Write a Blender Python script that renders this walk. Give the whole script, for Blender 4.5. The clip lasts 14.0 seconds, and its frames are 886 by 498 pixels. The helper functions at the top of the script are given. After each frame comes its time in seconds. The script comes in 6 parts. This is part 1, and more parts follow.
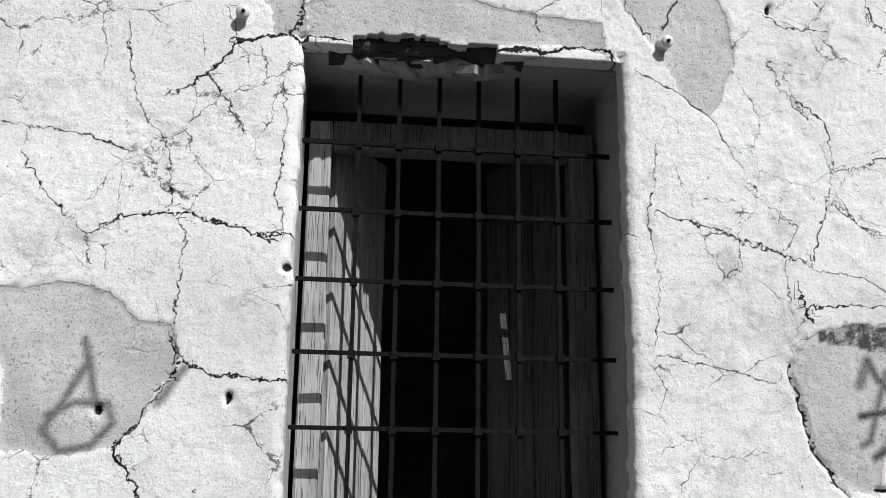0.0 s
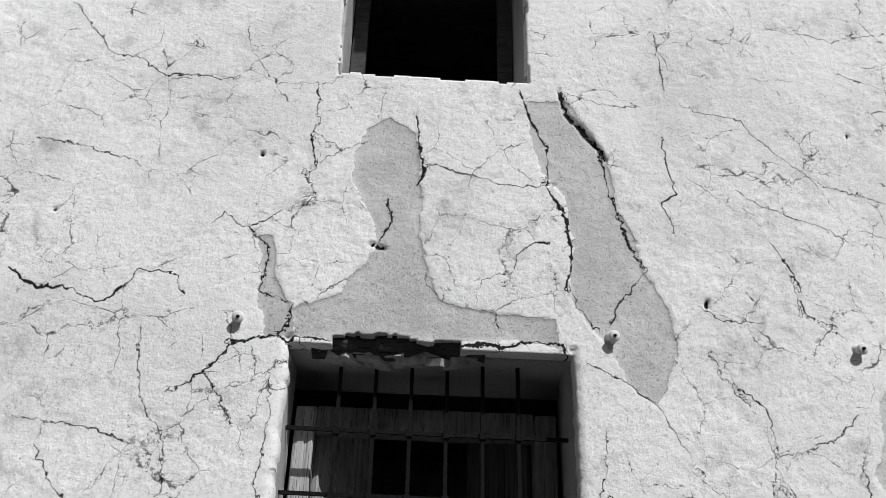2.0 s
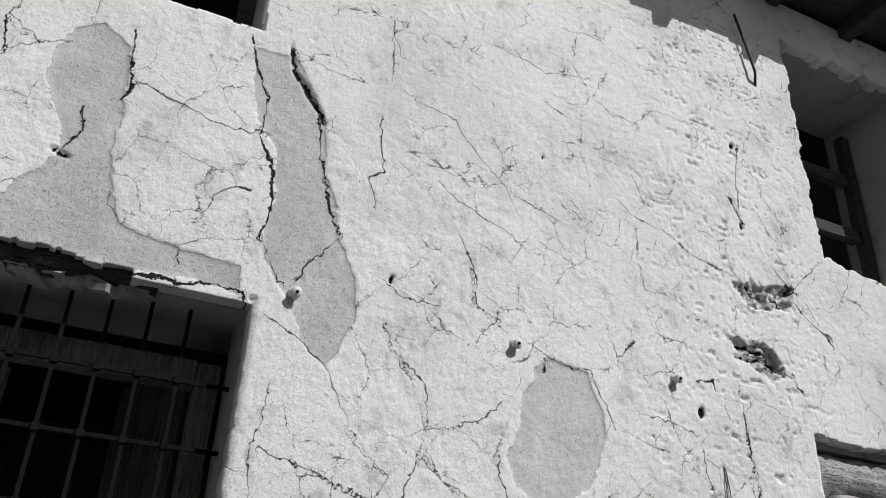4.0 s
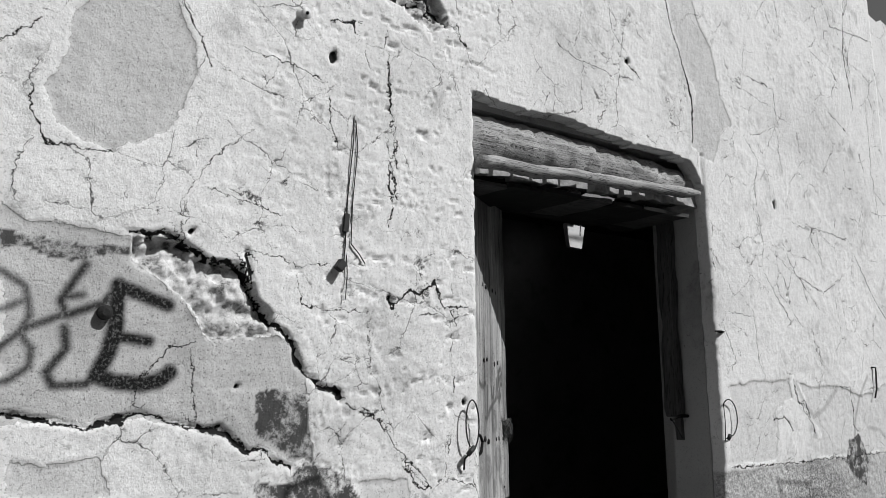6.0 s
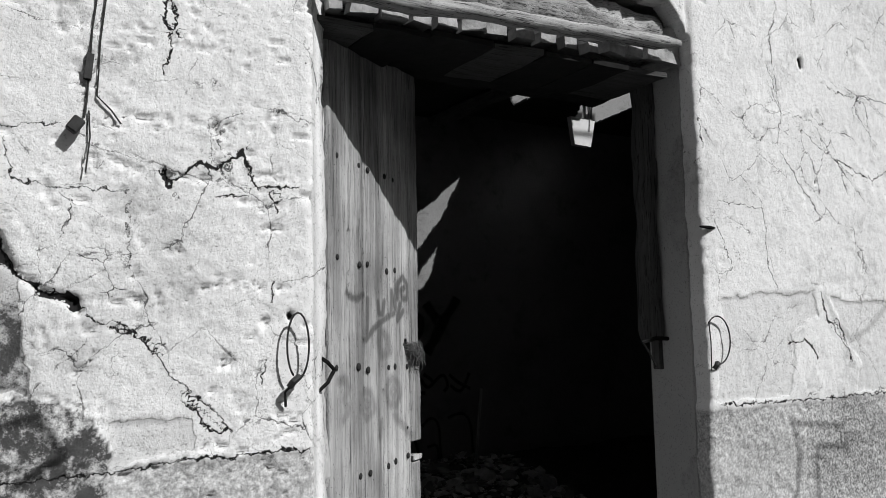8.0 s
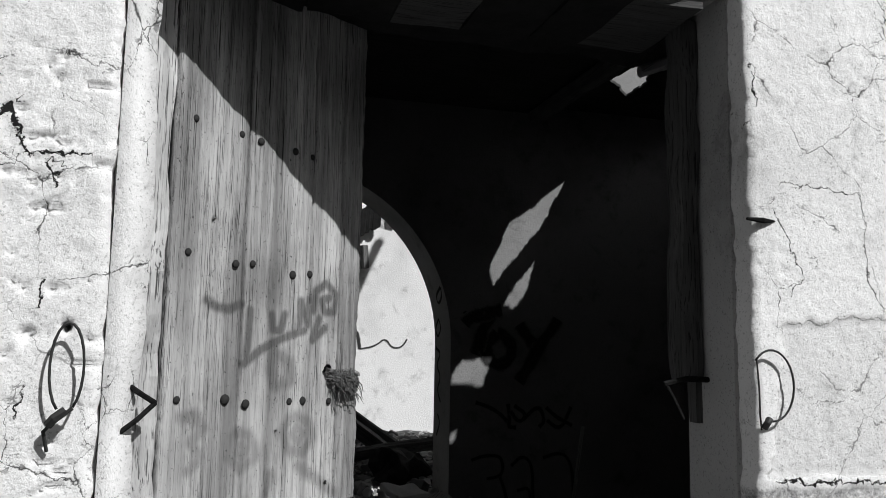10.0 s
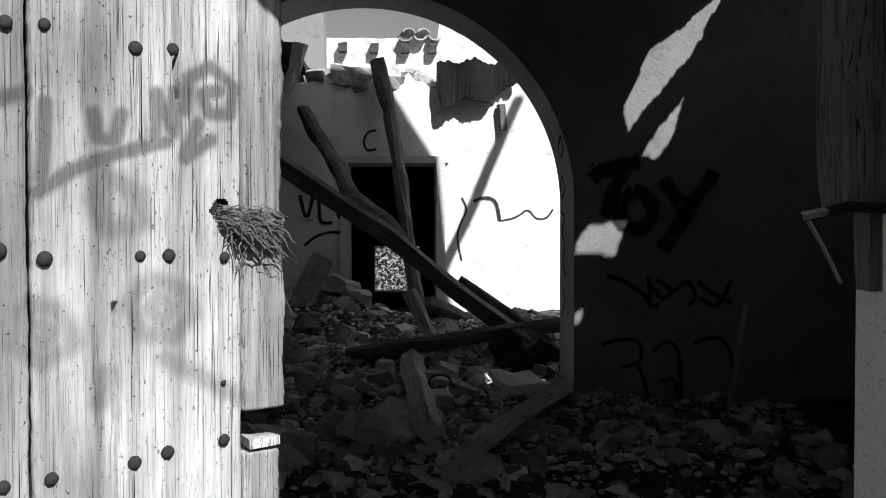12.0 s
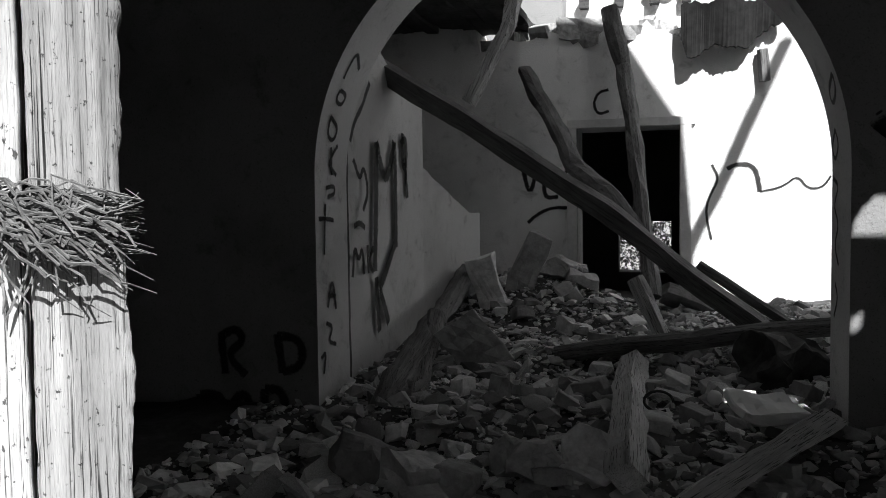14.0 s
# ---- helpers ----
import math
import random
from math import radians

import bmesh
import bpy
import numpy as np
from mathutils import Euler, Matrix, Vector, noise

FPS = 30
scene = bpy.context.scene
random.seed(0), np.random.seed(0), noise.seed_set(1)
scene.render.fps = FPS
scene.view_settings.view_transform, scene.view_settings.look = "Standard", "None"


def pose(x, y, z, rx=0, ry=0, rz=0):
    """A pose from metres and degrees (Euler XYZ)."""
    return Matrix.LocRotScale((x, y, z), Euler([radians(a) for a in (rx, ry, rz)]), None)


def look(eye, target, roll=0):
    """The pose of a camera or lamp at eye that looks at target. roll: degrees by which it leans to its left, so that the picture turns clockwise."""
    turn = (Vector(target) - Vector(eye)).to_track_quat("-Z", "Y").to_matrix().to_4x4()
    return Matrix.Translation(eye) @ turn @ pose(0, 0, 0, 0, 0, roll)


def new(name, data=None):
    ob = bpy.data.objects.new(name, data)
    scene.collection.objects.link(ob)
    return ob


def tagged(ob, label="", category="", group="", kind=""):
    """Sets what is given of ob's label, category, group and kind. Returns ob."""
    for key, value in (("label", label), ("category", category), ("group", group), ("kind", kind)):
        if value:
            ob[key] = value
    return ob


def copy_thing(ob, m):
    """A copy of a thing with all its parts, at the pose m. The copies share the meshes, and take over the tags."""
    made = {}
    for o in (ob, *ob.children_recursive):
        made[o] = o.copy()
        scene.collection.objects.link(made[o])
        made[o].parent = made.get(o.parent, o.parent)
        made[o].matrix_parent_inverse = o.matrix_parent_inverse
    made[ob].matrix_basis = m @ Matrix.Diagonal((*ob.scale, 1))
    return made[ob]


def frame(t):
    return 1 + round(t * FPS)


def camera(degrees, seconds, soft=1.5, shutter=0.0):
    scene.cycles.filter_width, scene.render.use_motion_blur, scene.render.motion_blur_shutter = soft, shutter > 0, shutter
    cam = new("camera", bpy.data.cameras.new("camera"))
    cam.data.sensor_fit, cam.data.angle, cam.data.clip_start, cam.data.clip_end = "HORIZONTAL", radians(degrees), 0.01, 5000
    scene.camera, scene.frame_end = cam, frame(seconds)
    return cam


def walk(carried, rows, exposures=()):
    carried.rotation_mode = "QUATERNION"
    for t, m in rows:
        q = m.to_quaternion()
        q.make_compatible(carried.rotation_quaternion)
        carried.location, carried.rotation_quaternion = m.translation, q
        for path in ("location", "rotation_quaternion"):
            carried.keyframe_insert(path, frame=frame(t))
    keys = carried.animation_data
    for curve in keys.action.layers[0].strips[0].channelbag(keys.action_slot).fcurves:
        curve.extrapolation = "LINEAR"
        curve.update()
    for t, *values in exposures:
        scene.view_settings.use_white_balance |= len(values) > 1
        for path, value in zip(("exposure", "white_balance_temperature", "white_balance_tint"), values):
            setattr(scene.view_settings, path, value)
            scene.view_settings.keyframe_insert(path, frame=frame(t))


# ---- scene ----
cam = camera(56.8, 14.0, soft=0.8)
PATH = [
    (0, (-2.585, -1.75, 1.828), (-2.369, 0.194, 2.243), 0.7),
    (0.5, (-2.608, -1.78, 1.863), (-2.406, 0.158, 2.313), -0.0),
    (1, (-2.541, -1.862, 1.88), (-2.388, 0.045, 2.462), 0.0),
    (1.5, (-2.443, -1.957, 1.904), (-2.338, -0.102, 2.645), 0.7),
    (2, (-2.417, -2.028, 1.936), (-2.333, -0.245, 2.839), 1.6),
    (2.2, (-2.423, -2.048, 1.949), (-2.342, -0.294, 2.908), 2.0),
    (4.3, (-2.273, -1.924, 1.807), (-1.407, -0.372, 2.724), 2.7),
    (4.5, (-2.215, -1.899, 1.802), (-1.254, -0.363, 2.648), 3.0),
    (5, (-2.005, -1.892, 1.788), (-0.812, -0.428, 2.446), 0.7),
    (5.5, (-1.793, -1.906, 1.763), (-0.584, -0.383, 2.231), -0.0),
    (6, (-1.565, -1.862, 1.72), (-0.362, -0.301, 2.061), -0.8),
    (6.5, (-1.351, -1.798, 1.715), (-0.151, -0.229, 2.026), -0.9),
    (7, (-1.104, -1.791, 1.683), (0.064, -0.191, 1.964), -1.6),
    (7.5, (-0.89, -1.761, 1.667), (0.243, -0.124, 1.862), -1.4),
    (8, (-0.648, -1.657, 1.653), (0.354, 0.063, 1.847), -1.2),
    (8.5, (-0.422, -1.579, 1.64), (0.542, 0.166, 1.793), -1.5),
    (8.7, (-0.335, -1.559, 1.648), (0.575, 0.215, 1.8), -1.2),
    (10.8, (0.391, -1.176, 1.660), (0.714, 0.779, 1.933), 1.1),
    (11, (0.446, -1.107, 1.639), (0.706, 0.865, 1.843), 1.0),
    (11.5, (0.546, -0.89, 1.61), (0.708, 1.102, 1.683), 0.3),
    (12, (0.635, -0.722, 1.584), (0.741, 1.275, 1.544), -0.0),
    (12.5, (0.737, -0.554, 1.581), (0.619, 1.439, 1.452), 0.6),
    (13, (0.781, -0.366, 1.571), (0.555, 1.615, 1.41), -0.3),
    (13.5, (0.817, -0.196, 1.564), (0.427, 1.76, 1.407), -1.4),
    (14, (0.827, -0.06, 1.598), (0.298, 1.866, 1.496), -0.7),
]
EXPOSURE = [(0.0, 0.22), (1.2, 0.12), (2.2, -0.10), (4.3, -0.16), (8.0, 0.05), (8.7, 0.1), (10.8, 0.2), (11.5, 0.5), (12.0, 0.95), (13.0, 1.35), (13.5, 1.6), (14.0, 1.5)]
walk(cam, [(t, look(eye, target, roll)) for t, eye, target, roll in PATH], EXPOSURE)

# ---------------- world, sun, exposure ----------------
SUN = Vector((-0.50, 0.79, -1.0))          # the way the light travels
world = bpy.data.worlds.new("sky")
scene.world = world
world.use_nodes = True
wn, wl = world.node_tree.nodes, world.node_tree.links
bg = wn["Background"]
sky = wn.new("ShaderNodeTexSky")
sky.sky_type, sky.sun_disc = "NISHITA", False
sky.sun_elevation = math.atan2(1.0, math.hypot(0.50, 0.79))
sky.sun_rotation = math.atan2(0.50, -0.79)
sep = wn.new("ShaderNodeSeparateColor")     # black-and-white film behind a red filter
wl.new(sky.outputs[0], sep.inputs[0])
wl.new(sep.outputs[0], bg.inputs[0])
bg.inputs[1].default_value = 0.07
sun = new("sun", bpy.data.lights.new("sun", "SUN"))
sun.data.energy, sun.data.angle, sun.data.color = 4.2, radians(0.5), (1, 1, 1)
sun.rotation_euler = SUN.to_track_quat("-Z", "Y").to_euler()

GROUND = 0.25


# ---------------- materials ----------------
def mat(name, rough=0.9, metal=0.0):
    m = bpy.data.materials.new(name)
    m.use_nodes = True
    b = m.node_tree.nodes["Principled BSDF"]
    b.inputs["Roughness"].default_value, b.inputs["Metallic"].default_value = rough, metal
    b.inputs["Specular IOR Level"].default_value = 0.25
    return m, m.node_tree.nodes, m.node_tree.links, b


def coords(n, l, scale=(1, 1, 1), warp=0.0, wscale=4.0):
    tc = n.new("ShaderNodeTexCoord")
    mp = n.new("ShaderNodeMapping")
    mp.inputs["Scale"].default_value = scale
    l.new(tc.outputs["Object"], mp.inputs[0])
    if not warp:
        return mp.outputs[0]
    no = n.new("ShaderNodeTexNoise")
    no.inputs["Scale"].default_value, no.inputs["Detail"].default_value = wscale, 4
    l.new(mp.outputs[0], no.inputs["Vector"])
    ma = n.new("ShaderNodeVectorMath")
    ma.operation = "MULTIPLY_ADD"
    l.new(no.outputs["Color"], ma.inputs[0])
    ma.inputs[1].default_value = (warp,) * 3
    l.new(mp.outputs[0], ma.inputs[2])
    return ma.outputs[0]


def noise_tex(n, l, vec, scale, detail=5, rough=0.6):
    t = n.new("ShaderNodeTexNoise")
    t.inputs["Scale"].default_value, t.inputs["Detail"].default_value, t.inputs["Roughness"].default_value = scale, detail, rough
    l.new(vec, t.inputs["Vector"])
    return t.outputs["Fac"]


def ramp(n, l, fac, *stops):
    r = n.new("ShaderNodeValToRGB")
    e = r.color_ramp.elements
    while len(e) < len(stops):
        e.new(0.5)
    for el, (p, v) in zip(e, stops):
        el.position, el.color = p, (v, v, v, 1)
    l.new(fac, r.inputs[0])
    return r.outputs[0]


def mix(n, l, kind, fac, a, b):
    m = n.new("ShaderNodeMix")
    m.data_type, m.blend_type = "RGBA", kind
    for k, v in ((0, fac), (6, a), (7, b)):
        if isinstance(v, (int, float)):
            m.inputs[k].default_value = v if k == 0 else (v, v, v, 1)
        else:
            l.new(v, m.inputs[k])
    return m.outputs[2]


def math_node(n, l, op, a, b=0.0):
    m = n.new("ShaderNodeMath")
    m.operation = op
    for socket, v in ((m.inputs[0], a), (m.inputs[1], b)):
        if isinstance(v, (int, float)):
            socket.default_value = v
        else:
            l.new(v, socket)
    return m.outputs[0]


def bump(n, l, b, height, strength=0.5, dist=0.01, chain=None):
    u = n.new("ShaderNodeBump")
    u.inputs["Strength"].default_value, u.inputs["Distance"].default_value = strength, dist
    l.new(height, u.inputs["Height"])
    if chain:
        l.new(chain, u.inputs["Normal"])
    l.new(u.outputs[0], b.inputs["Normal"])
    return u.outputs[0]


def attr(n, name):
    a = n.new("ShaderNodeAttribute")
    a.attribute_name = name
    return a.outputs["Fac"]


def plaster_mat(name, white=0.80, bare=0.54, attrs=True, crack=True, dirt=1.0):
    m, n, l, b = mat(name)
    v = coords(n, l)
    vw = coords(n, l, warp=0.18, wscale=5)
    col = ramp(n, l, noise_tex(n, l, v, 1.6, 6), (0.28, white * (1 - 0.22 * dirt)), (0.5, white), (0.75, min(white * 1.08, 0.85)))
    col = mix(n, l, "MULTIPLY", 1.0, col, ramp(n, l, noise_tex(n, l, vw, 9, 6, 0.7), (0.25, 0.72), (0.42, 1.0)))
    speck = ramp(n, l, noise_tex(n, l, v, 190, 3, 0.65), (0.34, 0.2), (0.43, 1.0))
    col = mix(n, l, "MULTIPLY", 0.45, col, speck)
    chips = ramp(n, l, noise_tex(n, l, vw, 75, 4, 0.65), (0.285, 0.03), (0.305, 1.0))
    col = mix(n, l, "MULTIPLY", 0.9, col, chips)
    blots = ramp(n, l, noise_tex(n, l, vw, 4.5, 6, 0.75), (0.34, 0.78), (0.46, 1.0))
    col = mix(n, l, "MULTIPLY", 0.8 * dirt, col, blots)
    h = noise_tex(n, l, v, 85, 6, 0.7)
    nrm = bump(n, l, b, h, 0.36, 0.010)
    nrm = bump(n, l, b, noise_tex(n, l, v, 270, 3, 0.7), 0.12, 0.004, nrm)
    if crack:
        # jagged breaks: cell edges bent twice, of changing width, lost in places
        fine = n.new("ShaderNodeTexNoise")
        fine.inputs["Scale"].default_value, fine.inputs["Detail"].default_value, fine.inputs["Roughness"].default_value = 26, 4, 0.65
        l.new(v, fine.inputs["Vector"])
        jag = n.new("ShaderNodeVectorMath")
        jag.operation = "MULTIPLY_ADD"
        l.new(fine.outputs["Color"], jag.inputs[0])
        jag.inputs[1].default_value = (0.032,) * 3
        l.new(coords(n, l, warp=0.22, wscale=2.2), jag.inputs[2])
        wide = ramp(n, l, noise_tex(n, l, v, 17, 3, 0.6), (0.30, 0.22), (0.46, 0.85), (0.58, 2.4), (0.72, 9.0))
        lines = []
        for size, lo_, hi_, w in ((5.3, 0.46, 0.54, 0.0056), (10.0, 0.55, 0.61, 0.0085)):
            vo = n.new("ShaderNodeTexVoronoi")
            vo.feature = "DISTANCE_TO_EDGE"
            vo.inputs["Scale"].default_value = size
            vo.inputs["Randomness"].default_value = 1.0
            l.new(jag.outputs[0], vo.inputs["Vector"])
            keep = ramp(n, l, noise_tex(n, l, v, 2.1 + size * 0.33, 5), (lo_, 0.0), (hi_, 1.0))
            d = math_node(n, l, "MULTIPLY", vo.outputs["Distance"], wide)
            lines.append(math_node(n, l, "MULTIPLY", ramp(n, l, d, (0.0, 1.0), (w * 0.5, 0.9), (w, 0.0)), keep))
            if size < 11:
                near = math_node(n, l, "MULTIPLY", ramp(n, l, vo.outputs["Distance"], (0.0, 1.0), (0.07, 0.0)), keep)
                flake = ramp(n, l, noise_tex(n, l, coords(n, l, (1, 1, 1.6), 0.05, 20), 46, 4, 0.7), (0.585, 0.0), (0.605, 1.0))
                lines.append(math_node(n, l, "MULTIPLY", math_node(n, l, "MULTIPLY", near, flake), 0.85))
        cr = lines[0]
        for extra in lines[1:]:
            cr = math_node(n, l, "MAXIMUM", cr, extra)
        col = mix(n, l, "MIX", cr, col, 0.02)
        nrm = bump(n, l, b, math_node(n, l, "MULTIPLY", cr, -1.0), 0.25, 0.006, nrm)
    if attrs:
        rag = math_node(n, l, "MULTIPLY", math_node(n, l, "SUBTRACT", noise_tex(n, l, v, 70, 5, 0.7), 0.5), 0.022)
        cut = math_node(n, l, "ADD", attr(n, "edge"), rag)
        patch = ramp(n, l, math_node(n, l, "ADD", math_node(n, l, "MULTIPLY", cut, 500.0), 0.5), (0.0, 0.0), (1.0, 1.0))
        tone = math_node(n, l, "MULTIPLY", patch, attr(n, "level"))
        bcol = mix(n, l, "MULTIPLY", 0.7, ramp(n, l, noise_tex(n, l, v, 6, 6), (0.3, bare * 0.8), (0.7, bare * 1.15)), speck)
        col = mix(n, l, "MIX", tone, col, bcol)
        nrm = bump(n, l, b, math_node(n, l, "MULTIPLY", patch, -1.0), 0.7, 0.004, nrm)
        col = mix(n, l, "MIX", attr(n, "deep"), col, ramp(n, l, noise_tex(n, l, v, 32, 6, 0.75), (0.34, 0.08), (0.48, 0.5), (0.62, 0.75)))
        st = ramp(n, l, noise_tex(n, l, v, 120, 4, 0.7), (0.36, 0.10), (0.50, 0.36), (0.62, 0.66))
        col = mix(n, l, "MIX", attr(n, "stucco"), col, mix(n, l, "MULTIPLY", 0.8, st, ramp(n, l, noise_tex(n, l, v, 3.5, 5), (0.3, 0.6), (0.6, 1.1))))
        blot = ramp(n, l, noise_tex(n, l, v, 17, 7, 0.8), (0.40, 0.12), (0.52, 0.97))
        col = mix(n, l, "MIX", math_node(n, l, "MULTIPLY", attr(n, "dark"), blot), col, 0.05)
        grain = ramp(n, l, noise_tex(n, l, v, 160, 3, 0.6), (0.3, 0.75), (0.5, 1.0))
        col = mix(n, l, "MIX", math_node(n, l, "MULTIPLY", attr(n, "spray"), grain), col, 0.009)
        jit = math_node(n, l, "MULTIPLY", math_node(n, l, "SUBTRACT", noise_tex(n, l, v, 150, 4, 0.75), 0.5), 0.014)
        jit = math_node(n, l, "ADD", jit, math_node(n, l, "MULTIPLY", math_node(n, l, "SUBTRACT", noise_tex(n, l, v, 42, 3, 0.6), 0.5), 0.036))
        off = math_node(n, l, "ABSOLUTE", math_node(n, l, "ADD", attr(n, "across"), jit))
        broken = ramp(n, l, noise_tex(n, l, v, 36, 4, 0.7), (0.36, 0.3), (0.46, 0.95), (0.60, 1.1), (0.70, 2.0))
        gape = math_node(n, l, "SUBTRACT", math_node(n, l, "MULTIPLY", attr(n, "width"), broken), off)
        split = math_node(n, l, "MULTIPLY", ramp(n, l, math_node(n, l, "ADD", math_node(n, l, "MULTIPLY", gape, 700.0), 0.5), (0.0, 0.0), (1.0, 1.0)),
                          math_node(n, l, "GREATER_THAN", attr(n, "width"), 0.0002))
        split = math_node(n, l, "MAXIMUM", split, ramp(n, l, attr(n, "hole"), (0.35, 0.0), (0.65, 1.0)))
        col = mix(n, l, "MIX", split, col, 0.012)
        bump(n, l, b, math_node(n, l, "MULTIPLY", split, -1.0), 0.8, 0.006, nrm)
    l.new(col, b.inputs["Base Color"])
    return m


def wood_mat(name, lo=0.12, hi=0.42, axis=2, scale=1.0, rough=0.85, contrast=1.0, paint=False, pores=0.05, run=9.0):
    m, n, l, b = mat(name, rough)
    s = [62 * scale] * 3
    s[axis] = 2.6 * scale
    oi = n.new("ShaderNodeObjectInfo")
    base = coords(n, l, tuple(s))
    ad = n.new("ShaderNodeVectorMath")
    ad.operation = "MULTIPLY_ADD"
    l.new(oi.outputs["Random"], ad.inputs[0])
    ad.inputs[1].default_value = (40, 40, 40)
    l.new(base, ad.inputs[2])
    g = noise_tex(n, l, ad.outputs[0], 1.0, 7, 0.68)
    col = ramp(n, l, g, (0.24, lo), (0.40, lo * 0.35 + hi * 0.65), (0.62, hi))
    fine = [430 * scale] * 3
    fine[axis] = run * scale
    g2 = noise_tex(n, l, coords(n, l, tuple(fine)), 1.0, 4, 0.6)
    worn = 0.9 if not paint else ramp(n, l, noise_tex(n, l, coords(n, l, (9, 9, 1.1)), 1.0, 4, 0.6), (0.36, 0.4), (0.54, 1.0))
    col = mix(n, l, "MULTIPLY", worn, col, ramp(n, l, g2, (0.37, pores), (0.45, 1.0)))
    pits = ramp(n, l, noise_tex(n, l, coords(n, l, (1, 1, 0.5)), 95, 4, 0.7), (0.28, 0.12), (0.34, 1.0))
    col = mix(n, l, "MULTIPLY", 0.6, col, pits)
    blot = ramp(n, l, noise_tex(n, l, coords(n, l), 4.2, 5), (0.32, 0.55), (0.6, 1.0))
    col = mix(n, l, "MULTIPLY", 0.7 * contrast, col, blot)
    if paint:
        # wide grey bands and long dry splits of an old door
        band = noise_tex(n, l, coords(n, l, (13, 13, 0.7)), 1.0, 4, 0.6)
        col = mix(n, l, "MULTIPLY", 0.9, col, ramp(n, l, band, (0.36, 0.32), (0.56, 1.0)))
        dry = noise_tex(n, l, coords(n, l, (150, 150, 1.6)), 1.0, 3, 0.55)
        col = mix(n, l, "MULTIPLY", 1.0, col, ramp(n, l, dry, (0.30, 0.04), (0.335, 1.0)))
        rot = noise_tex(n, l, coords(n, l, (1, 1, 0.6)), 210, 4, 0.7)
        col = mix(n, l, "MULTIPLY", 0.9, col, ramp(n, l, rot, (0.33, 0.08), (0.38, 1.0)))
        grain = ramp(n, l, g2, (0.25, 0.4), (0.6, 1.0))
        col = mix(n, l, "MIX", math_node(n, l, "MULTIPLY", attr(n, "spray"), grain), col, 0.05)
    l.new(col, b.inputs["Base Color"])
    nr = bump(n, l, b, g2, 0.5, 0.004)
    bump(n, l, b, g, 0.6, 0.008, nr)
    return m


def plain_mat(name, v, rough=0.8, metal=0.0, var=0.35, scale=30, bumps=0.3):
    m, n, l, b = mat(name, rough, metal)
    t = noise_tex(n, l, coords(n, l), scale, 5, 0.65)
    l.new(ramp(n, l, t, (0.3, v * (1 - var)), (0.7, v * (1 + var))), b.inputs["Base Color"])
    bump(n, l, b, t, bumps, 0.006)
    return m


def stone_mat(name, lo, hi):
    m, n, l, b = mat(name, 0.95)
    oi = n.new("ShaderNodeObjectInfo")
    geo = n.new("ShaderNodeNewGeometry")
    rnd = math_node(n, l, "FRACT", math_node(n, l, "ADD", oi.outputs["Random"], geo.outputs["Random Per Island"]))
    tint = ramp(n, l, rnd, (0.0, lo), (0.6, (lo + hi) / 2), (1.0, hi))
    t = noise_tex(n, l, coords(n, l), 22, 6, 0.7)
    l.new(mix(n, l, "MULTIPLY", 0.8, tint, ramp(n, l, t, (0.3, 0.5), (0.65, 1.1))), b.inputs["Base Color"])
    bump(n, l, b, t, 0.7, 0.01)
    return m


M_FACADE = plaster_mat("whitewashed_plaster")
# same plaster as the front, darkened for the shade in the openings
M_REVEAL_SHADE = plaster_mat("shaded_reveal_plaster", white=0.42, attrs=False, crack=False)
# dull copy of the plaster, the entrance room's gloom worked into its tone
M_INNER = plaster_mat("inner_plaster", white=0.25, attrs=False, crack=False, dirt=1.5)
# paler plaster for court walls and arch reveal, brighter light put into the colour
M_COURT_LIT = plaster_mat("court_lit_plaster", white=0.54, attrs=False, crack=False, dirt=1.25)
M_ADOBE = plain_mat("adobe", 0.34, 0.95, var=0.5, scale=18, bumps=0.9)
M_DOORWOOD = wood_mat("weathered_door_wood", 0.22, 0.64, scale=1.5, paint=True, contrast=1.1, pores=0.08, run=4.0)
M_FRAMEWOOD = wood_mat("weathered_frame_wood", 0.10, 0.62, scale=0.6, contrast=1.4)
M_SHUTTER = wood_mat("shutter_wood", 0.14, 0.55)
M_LINTEL = wood_mat("lintel_wood", 0.012, 0.46, axis=0, scale=0.7, contrast=1.4)
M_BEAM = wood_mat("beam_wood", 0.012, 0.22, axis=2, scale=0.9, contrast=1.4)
M_BEAM_PALE = wood_mat("pale_beam_wood", 0.16, 0.62, axis=2, scale=0.7)
# dark copy of the wood for parts in shade, the shade in its colour
M_SHADED_WOOD = wood_mat("shaded_wood", 0.012, 0.10, axis=2, scale=0.6)
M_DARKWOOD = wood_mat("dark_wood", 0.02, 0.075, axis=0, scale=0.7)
M_IRON = plain_mat("rusted_iron", 0.011, 0.95, 0.0, var=0.5, scale=90, bumps=0.4)
M_IRON.node_tree.nodes["Principled BSDF"].inputs["Specular IOR Level"].default_value = 0.06
M_NAIL = plain_mat("nail_iron", 0.022, 0.8, 0.0, var=0.4, scale=90)
M_PORCELAIN = plain_mat("insulator_porcelain", 0.62, 0.35, var=0.15, scale=50, bumps=0.05)
M_WIRE = plain_mat("black_wire", 0.03, 0.6, var=0.3)
M_TWINE = plain_mat("esparto_twine", 0.13, 0.95, var=0.6, scale=60, bumps=0.5)
# dark cane of the mat; also the shade painted into the door head
M_CANE_SHADE = plain_mat("cane_and_head_shade", 0.011, 0.95, var=0.5, scale=25)
M_PAINT = plain_mat("black_spray_paint", 0.03, 0.8, var=0.6, scale=40)


